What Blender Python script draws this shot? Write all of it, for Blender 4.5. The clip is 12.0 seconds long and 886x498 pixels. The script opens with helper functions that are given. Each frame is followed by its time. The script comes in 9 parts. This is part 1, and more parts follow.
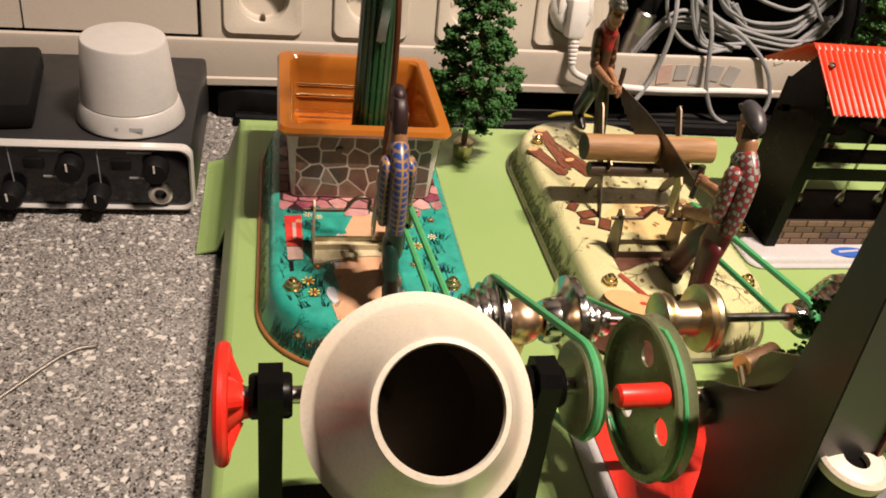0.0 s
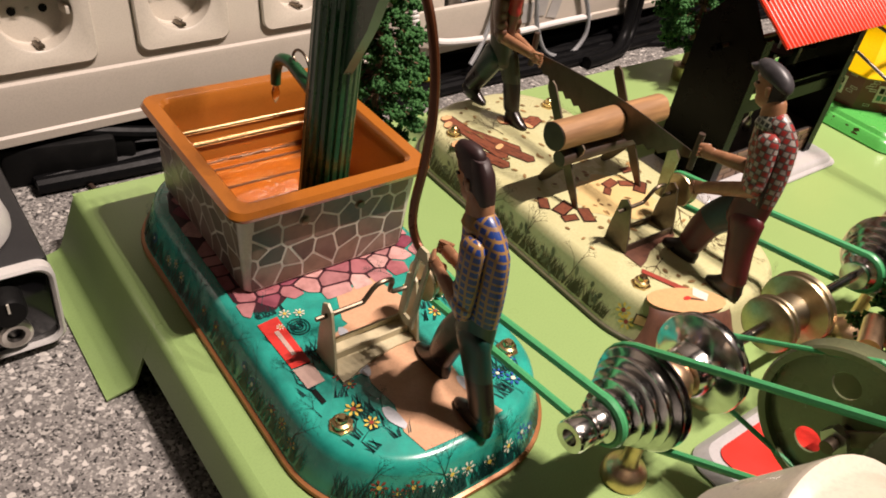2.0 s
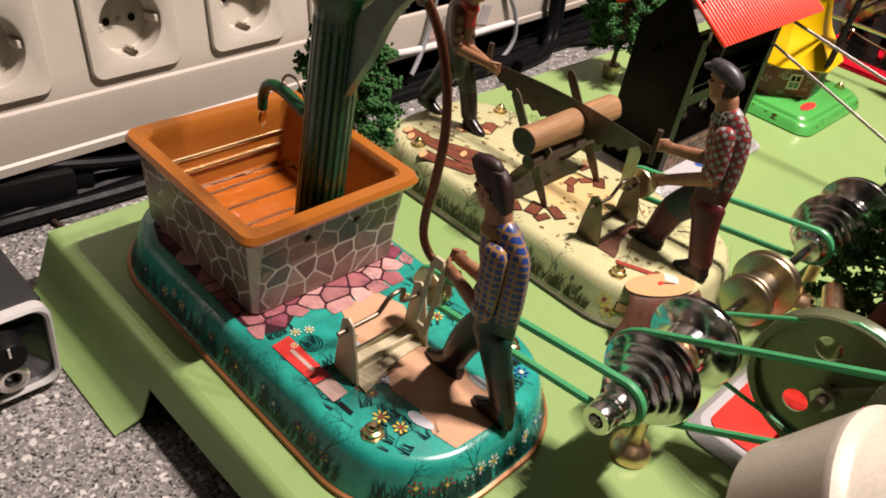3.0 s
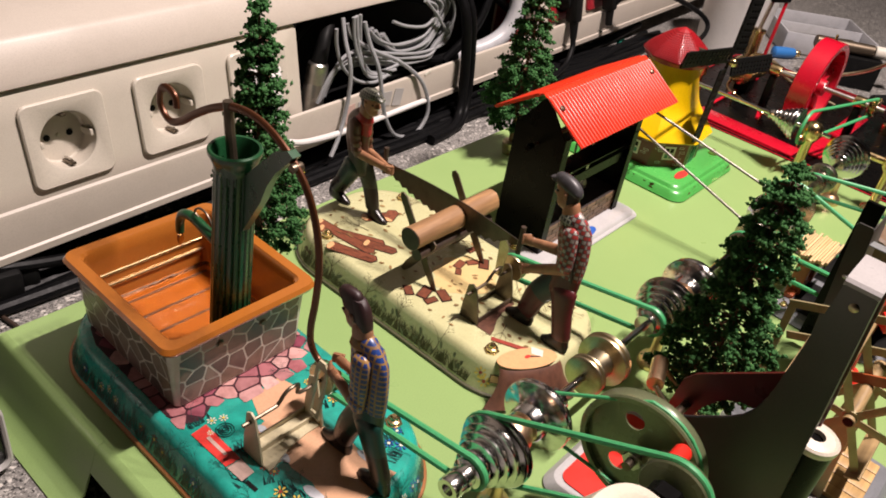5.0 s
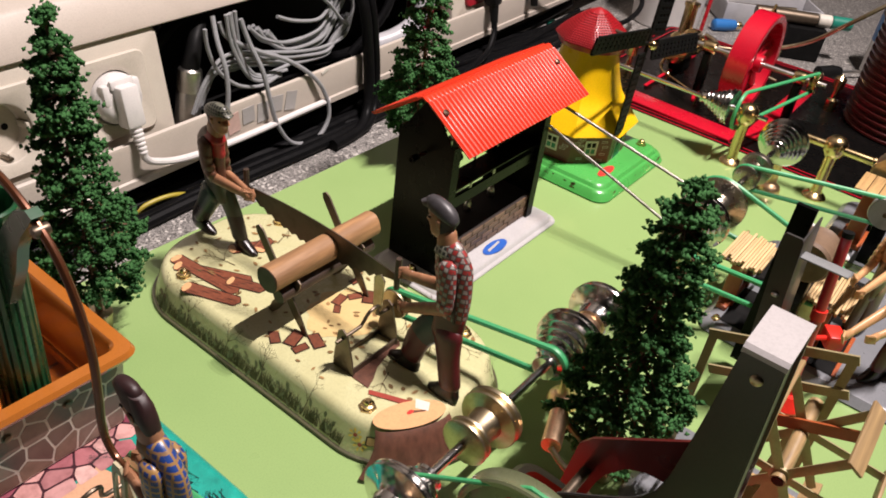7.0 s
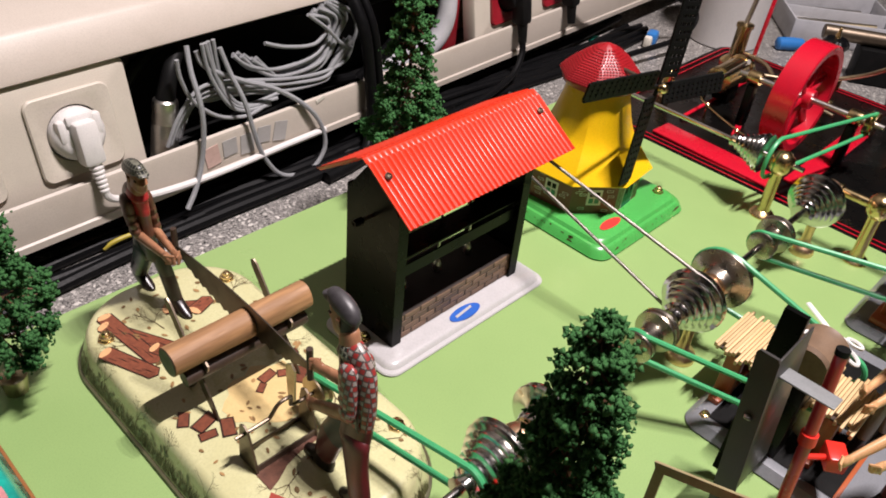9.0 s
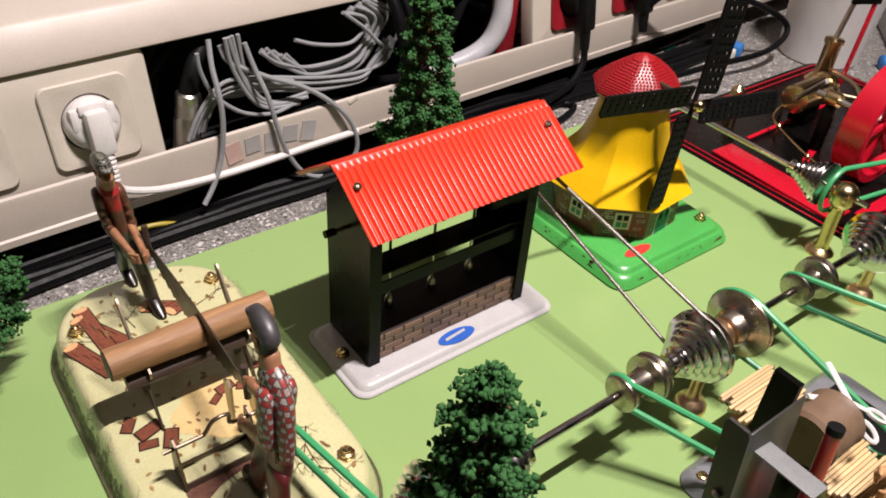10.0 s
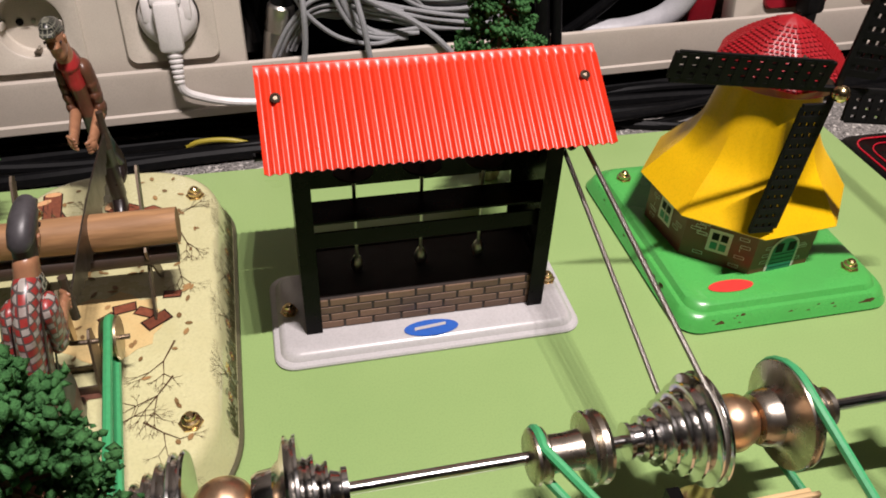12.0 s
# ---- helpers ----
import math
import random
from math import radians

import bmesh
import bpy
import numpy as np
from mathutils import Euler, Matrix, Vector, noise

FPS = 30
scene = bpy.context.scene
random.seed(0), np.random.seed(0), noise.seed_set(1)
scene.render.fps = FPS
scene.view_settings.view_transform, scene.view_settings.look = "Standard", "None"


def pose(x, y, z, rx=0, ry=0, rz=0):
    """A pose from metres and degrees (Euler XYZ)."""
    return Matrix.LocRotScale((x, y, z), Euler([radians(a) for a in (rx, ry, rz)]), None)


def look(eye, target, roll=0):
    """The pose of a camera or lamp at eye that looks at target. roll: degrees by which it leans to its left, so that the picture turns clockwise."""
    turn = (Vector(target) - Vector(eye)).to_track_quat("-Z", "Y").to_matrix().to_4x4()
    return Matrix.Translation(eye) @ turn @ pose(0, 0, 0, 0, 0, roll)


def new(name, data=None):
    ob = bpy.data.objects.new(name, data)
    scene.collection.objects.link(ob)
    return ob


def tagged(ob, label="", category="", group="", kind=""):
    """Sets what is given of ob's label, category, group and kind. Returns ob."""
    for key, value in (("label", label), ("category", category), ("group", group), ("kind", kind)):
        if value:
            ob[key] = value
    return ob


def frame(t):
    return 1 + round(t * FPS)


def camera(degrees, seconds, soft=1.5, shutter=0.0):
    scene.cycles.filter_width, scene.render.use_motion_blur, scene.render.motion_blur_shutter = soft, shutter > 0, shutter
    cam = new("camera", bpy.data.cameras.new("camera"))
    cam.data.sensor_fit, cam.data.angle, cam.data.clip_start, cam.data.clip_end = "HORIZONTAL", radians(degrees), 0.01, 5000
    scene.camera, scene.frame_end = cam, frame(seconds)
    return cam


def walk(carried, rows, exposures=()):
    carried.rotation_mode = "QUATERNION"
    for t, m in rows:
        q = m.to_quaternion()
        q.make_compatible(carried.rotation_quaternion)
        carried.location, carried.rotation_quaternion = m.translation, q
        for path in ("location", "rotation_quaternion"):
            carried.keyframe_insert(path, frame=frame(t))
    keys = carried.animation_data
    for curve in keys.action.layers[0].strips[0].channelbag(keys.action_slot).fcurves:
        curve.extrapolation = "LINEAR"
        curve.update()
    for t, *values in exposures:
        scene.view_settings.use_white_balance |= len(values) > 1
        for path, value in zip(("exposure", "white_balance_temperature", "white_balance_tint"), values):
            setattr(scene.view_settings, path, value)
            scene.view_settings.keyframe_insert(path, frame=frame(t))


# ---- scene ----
cam = camera(58.5, 12.0, soft=1.8)
PATH = [
    (0, (-0.2106, -0.3723, 0.2678), (0.2064, 1.1904, -0.9087), 9.12),
    (0.5, (-0.2373, -0.3256, 0.2666), (0.3282, 1.1832, -0.9182), 9.19),
    (1, (-0.2718, -0.2829, 0.2475), (0.4964, 1.1230, -0.9496), 9.99),
    (1.5, (-0.2908, -0.2509, 0.2473), (0.6296, 1.0291, -0.9833), 9.77),
    (2, (-0.3056, -0.2267, 0.2483), (0.7615, 0.9411, -0.9754), 9.97),
    (2.5, (-0.3259, -0.2095, 0.2499), (0.8486, 0.8613, -0.9643), 10.16),
    (4.5, (-0.3623, -0.2322, 0.3085), (0.9618, 0.7567, -0.8180), 10.23),
    (5, (-0.3487, -0.2548, 0.3328), (0.9772, 0.7238, -0.8005), 9.80),
    (5.5, (-0.3101, -0.2581, 0.3285), (1.0264, 0.6931, -0.8155), 9.32),
    (6, (-0.2844, -0.2535, 0.3212), (1.0588, 0.6717, -0.8363), 8.63),
    (6.5, (-0.2660, -0.2503, 0.3211), (1.0882, 0.6567, -0.8381), 7.96),
    (8.3, (-0.1938, -0.2549, 0.3247), (1.0962, 0.7101, -0.8606), 6.92),
    (8.5, (-0.1766, -0.2564, 0.3303), (1.0904, 0.7274, -0.8642), 6.91),
    (9, (-0.1506, -0.2609, 0.3361), (1.0504, 0.7942, -0.8656), 6.17),
    (9.5, (-0.1262, -0.2690, 0.3373), (0.9910, 0.8745, -0.8645), 5.36),
    (10, (-0.0795, -0.2814, 0.3281), (0.9232, 0.9503, -0.8875), 4.56),
    (10.5, (-0.0200, -0.2921, 0.3189), (0.8288, 1.0375, -0.9106), 3.52),
    (11, (0.0045, -0.2896, 0.3002), (0.6872, 1.1116, -0.9530), 3.05),
    (11.5, (0.0478, -0.2841, 0.2950), (0.5569, 1.1822, -0.9663), 2.54),
    (12, (0.0828, -0.2819, 0.2651), (0.4647, 1.2264, -0.9915), 2.40),
]
walk(cam, [(t, look(eye, target, roll)) for t, eye, target, roll in PATH], [(0, 0.02, 7300, 11.5), (1.5, 0.02, 7100, 12.5), (2.5, 0.02, 6600, 12.5), (6.5, -0.05, 6350, 11.7), (8.5, -0.10, 6000, 11), (10, -0.18, 6150, 11.2), (11, -0.30, 6050, 10.2), (12, -0.40, 6150, 11)])

# ---- world, lamps, exposure ----
world = bpy.data.worlds.new("world")
scene.world = world
world.use_nodes = True
world.node_tree.nodes["Background"].inputs[0].default_value = (1.0, 0.86, 0.72, 1)
world.node_tree.nodes["Background"].inputs[1].default_value = 0.005
scene.view_settings.exposure = 0.0


def lamp(name, kind, energy, colour, m, size=0.02, size_y=None):
    data = bpy.data.lights.new(name, kind)
    data.energy, data.color = energy, colour
    if kind == "AREA":
        data.shape, data.size = ("RECTANGLE", size) if size_y else ("DISK", size)
        if size_y:
            data.size_y = size_y
    ob = new(name, data)
    ob.matrix_world = m
    return ob


WARM = (1.0, 0.862, 0.80)
# the lamp over the table: a row of small warm emitters under the ceiling
for k in range(6):
    lamp("desk_lamp_emitter", "AREA", 4.75, WARM, look((0.235 + 0.053 * k, -0.435, 1.62), (0.27, 0.02, 0.0)), 0.021).data.spread = radians(120)
# a second, weaker ceiling spot further back in the room
lamp("ceiling_spot", "AREA", 0.6, WARM, look((0.55, -0.95, 1.40), (0.10, 0.0, 0.0)), 0.16)
# a broad, weak fill light added under the ceiling to soften the shade
lamp("ceiling_panel", "AREA", 0.20, WARM, look((0.3, -0.9, 1.62), (0.3, -0.6, 0.0)), 1.1, 0.9)

# ---- materials ----


def nodes_of(mat):
    nt = mat.node_tree
    return nt, nt.nodes["Principled BSDF"]


def mix_colour(nt, fac, a, b):
    n = nt.nodes.new("ShaderNodeMix")
    n.data_type = "RGBA"
    nt.links.new(fac, n.inputs[0])
    for sock, v in ((n.inputs[6], a), (n.inputs[7], b)):
        if isinstance(v, tuple):
            sock.default_value = (*v[:3], 1)
        else:
            nt.links.new(v, sock)
    return n.outputs[2]


def ramp(nt, fac, lo, hi):
    n = nt.nodes.new("ShaderNodeMapRange")
    n.inputs[1].default_value, n.inputs[2].default_value = lo, hi
    nt.links.new(fac, n.inputs[0])
    return n.outputs[0]


def noise_of(nt, scale, detail=4.0, rough=0.6, stretch=(1, 1, 1)):
    tc = nt.nodes.new("ShaderNodeTexCoord")
    mp = nt.nodes.new("ShaderNodeMapping")
    mp.inputs["Scale"].default_value = stretch
    nt.links.new(tc.outputs["Object"], mp.inputs[0])
    n = nt.nodes.new("ShaderNodeTexNoise")
    n.inputs["Scale"].default_value, n.inputs["Detail"].default_value, n.inputs["Roughness"].default_value = scale, detail, rough
    nt.links.new(mp.outputs[0], n.inputs["Vector"])
    return n.outputs["Fac"]


def surface(name, colour, rough=0.45, metal=0.0, second=None, scale=60.0, amount=0.5, fine=900.0, bump=0.05, stretch=(1, 1, 1), coat=0.0, spec=0.5, vary=0.0):
    """A painted, metal, wood or plastic surface: base colour broken up at two scales, uneven gloss, fine relief."""
    mat = bpy.data.materials.new(name)
    mat.use_nodes = True
    nt, b = nodes_of(mat)
    second = second or tuple(c * 0.72 for c in colour)
    if metal < 0.5:
        # paints and plastics darkened a little, so less bounced light fills the shade
        colour, second = tuple(c * 0.86 for c in colour), tuple(c * 0.86 for c in second)
    big = noise_of(nt, scale, 3.0, 0.6, stretch)
    small = noise_of(nt, fine, 2.0, 0.6, stretch)
    col = mix_colour(nt, ramp(nt, big, 0.62 - 0.3 * amount, 0.62 + 0.3), colour, second)
    col = mix_colour(nt, ramp(nt, small, 0.45, 0.9), col, tuple(c * 0.8 for c in colour))
    if vary:
        info = nt.nodes.new("ShaderNodeObjectInfo")
        hs = nt.nodes.new("ShaderNodeHueSaturation")
        nt.links.new(col, hs.inputs["Color"])
        mr = nt.nodes.new("ShaderNodeMapRange")
        mr.inputs[3].default_value, mr.inputs[4].default_value = 1 - vary, 1 + vary
        nt.links.new(info.outputs["Random"], mr.inputs[0])
        nt.links.new(mr.outputs[0], hs.inputs["Value"])
        col = hs.outputs[0]
    nt.links.new(col, b.inputs["Base Color"])
    mr = nt.nodes.new("ShaderNodeMapRange")
    mr.inputs[3].default_value, mr.inputs[4].default_value = max(0.03, rough - 0.1), min(1, rough + 0.12)
    nt.links.new(big, mr.inputs[0])
    nt.links.new(mr.outputs[0], b.inputs["Roughness"])
    b.inputs["Metallic"].default_value = metal
    b.inputs["Coat Weight"].default_value = coat
    b.inputs["Coat Roughness"].default_value = 0.15
    b.inputs["Specular IOR Level"].default_value = spec
    if bump:
        bp = nt.nodes.new("ShaderNodeBump")
        bp.inputs["Strength"].default_value, bp.inputs["Distance"].default_value = bump, 0.0006
        nt.links.new(small, bp.inputs["Height"])
        nt.links.new(bp.outputs[0], b.inputs["Normal"])
    return mat


def granite():
    mat = bpy.data.materials.new("granite_laminate")
    mat.use_nodes = True
    nt, b = nodes_of(mat)
    tc = nt.nodes.new("ShaderNodeTexCoord")
    v = nt.nodes.new("ShaderNodeTexVoronoi")
    v.inputs["Scale"].default_value = 430
    nt.links.new(tc.outputs["Object"], v.inputs["Vector"])
    sep = nt.nodes.new("ShaderNodeSeparateColor")
    nt.links.new(v.outputs["Color"], sep.inputs[0])
    v2 = nt.nodes.new("ShaderNodeTexVoronoi")
    v2.inputs["Scale"].default_value = 980
    nt.links.new(tc.outputs["Object"], v2.inputs["Vector"])
    sep2 = nt.nodes.new("ShaderNodeSeparateColor")
    nt.links.new(v2.outputs["Color"], sep2.inputs[0])
    col = mix_colour(nt, ramp(nt, noise_of(nt, 600, 5), 0.35, 0.7), (0.125, 0.118, 0.112), (0.30, 0.285, 0.268))
    col = mix_colour(nt, ramp(nt, sep2.outputs[0], 0.72, 0.86), col, (0.42, 0.40, 0.37))
    col = mix_colour(nt, ramp(nt, sep2.outputs[1], 0.8, 0.9), col, (0.025, 0.024, 0.024))
    col = mix_colour(nt, ramp(nt, sep.outputs[0], 0.90, 0.95), col, (0.58, 0.55, 0.51))
    nt.links.new(col, b.inputs["Base Color"])
    b.inputs["Roughness"].default_value = 0.38
    bp = nt.nodes.new("ShaderNodeBump")
    bp.inputs["Strength"].default_value, bp.inputs["Distance"].default_value = 0.15, 0.0006
    nt.links.new(noise_of(nt, 500, 3), bp.inputs["Height"])
    nt.links.new(bp.outputs[0], b.inputs["Normal"])
    return mat


def math_node(nt, op, a, b=None):
    m = nt.nodes.new("ShaderNodeMath")
    m.operation = op
    for k, v in enumerate((a, b)):
        if v is None:
            continue
        if isinstance(v, (int, float)):
            m.inputs[k].default_value = v
        else:
            nt.links.new(v, m.inputs[k])
    return m.outputs[0]


def plaid(name, base, line, cell=0.0052, width=0.27, other=None):
    """Checked cloth printed on tin: cells of one or two colours in turn, crossed by two sets of stripes."""
    mat = bpy.data.materials.new(name)
    mat.use_nodes = True
    nt, b = nodes_of(mat)
    tc = nt.nodes.new("ShaderNodeTexCoord")
    pos, nrm = nt.nodes.new("ShaderNodeSeparateXYZ"), nt.nodes.new("ShaderNodeSeparateXYZ")
    nt.links.new(tc.outputs["Object"], pos.inputs[0])
    nt.links.new(tc.outputs["Normal"], nrm.inputs[0])
    # across the cloth: along y on the figure's sides, along x on its breast and back
    aside = math_node(nt, "GREATER_THAN", math_node(nt, "ABSOLUTE", nrm.outputs[0]), math_node(nt, "ABSOLUTE", nrm.outputs[1]))
    across = math_node(nt, "ADD", pos.outputs[0], math_node(nt, "MULTIPLY", aside, math_node(nt, "SUBTRACT", pos.outputs[1], pos.outputs[0])))
    u = [math_node(nt, "DIVIDE", math_node(nt, "ADD", v, 1.0), cell) for v in (across, pos.outputs[2])]
    hits = [math_node(nt, "LESS_THAN", math_node(nt, "FRACT", v), width) for v in u]
    if other:
        odd = math_node(nt, "MODULO", math_node(nt, "ADD", math_node(nt, "FLOOR", u[0]), math_node(nt, "FLOOR", u[1])), 2.0)
        col = mix_colour(nt, odd, base, other)
    else:
        col = mix_colour(nt, ramp(nt, noise_of(nt, 60, 2), 0.4, 0.7), base, tuple(c * 0.7 for c in base))
    col = mix_colour(nt, math_node(nt, "MAXIMUM", *hits), col, line)
    col = mix_colour(nt, ramp(nt, noise_of(nt, 150, 4), 0.50, 0.85), col, tuple(c * 0.35 for c in base))
    nt.links.new(col, b.inputs["Base Color"])
    b.inputs["Roughness"].default_value = 0.35
    return mat


def mixed_print(name, colours, rough=0.32, scale=130, mottle=0.5):
    """Lithographed stones: each takes a colour of its own between those given, mottled darker within."""
    mat = bpy.data.materials.new(name)
    mat.use_nodes = True
    nt, b = nodes_of(mat)
    info, cr = nt.nodes.new("ShaderNodeObjectInfo"), nt.nodes.new("ShaderNodeValToRGB")
    nt.links.new(info.outputs["Random"], cr.inputs[0])
    while len(cr.color_ramp.elements) < len(colours):
        cr.color_ramp.elements.new(0.5)
    for k, c in enumerate(colours):
        cr.color_ramp.elements[k].position = k / (len(colours) - 1)
        cr.color_ramp.elements[k].color = (*c, 1)
    dark = nt.nodes.new("ShaderNodeHueSaturation")
    dark.inputs["Value"].default_value, dark.inputs["Saturation"].default_value = mottle, 1.15
    nt.links.new(cr.outputs[0], dark.inputs["Color"])
    col = mix_colour(nt, ramp(nt, noise_of(nt, scale, 4), 0.42, 0.78), cr.outputs[0], dark.outputs[0])
    nt.links.new(col, b.inputs["Base Color"])
    b.inputs["Roughness"].default_value = rough
    return mat


def water_material():
    mat = bpy.data.materials.new("water")
    mat.use_nodes = True
    nt, b = nodes_of(mat)
    b.inputs["Base Color"].default_value = (0.66, 0.46, 0.26, 1)
    b.inputs["Roughness"].default_value = 0.005
    b.inputs["IOR"].default_value = 1.33
    b.inputs["Transmission Weight"].default_value = 1.0
    bp = nt.nodes.new("ShaderNodeBump")
    bp.inputs["Strength"].default_value, bp.inputs["Distance"].default_value = 0.3, 0.0020
    nt.links.new(noise_of(nt, 120, 1.5), bp.inputs["Height"])
    nt.links.new(bp.outputs[0], b.inputs["Normal"])
    return mat


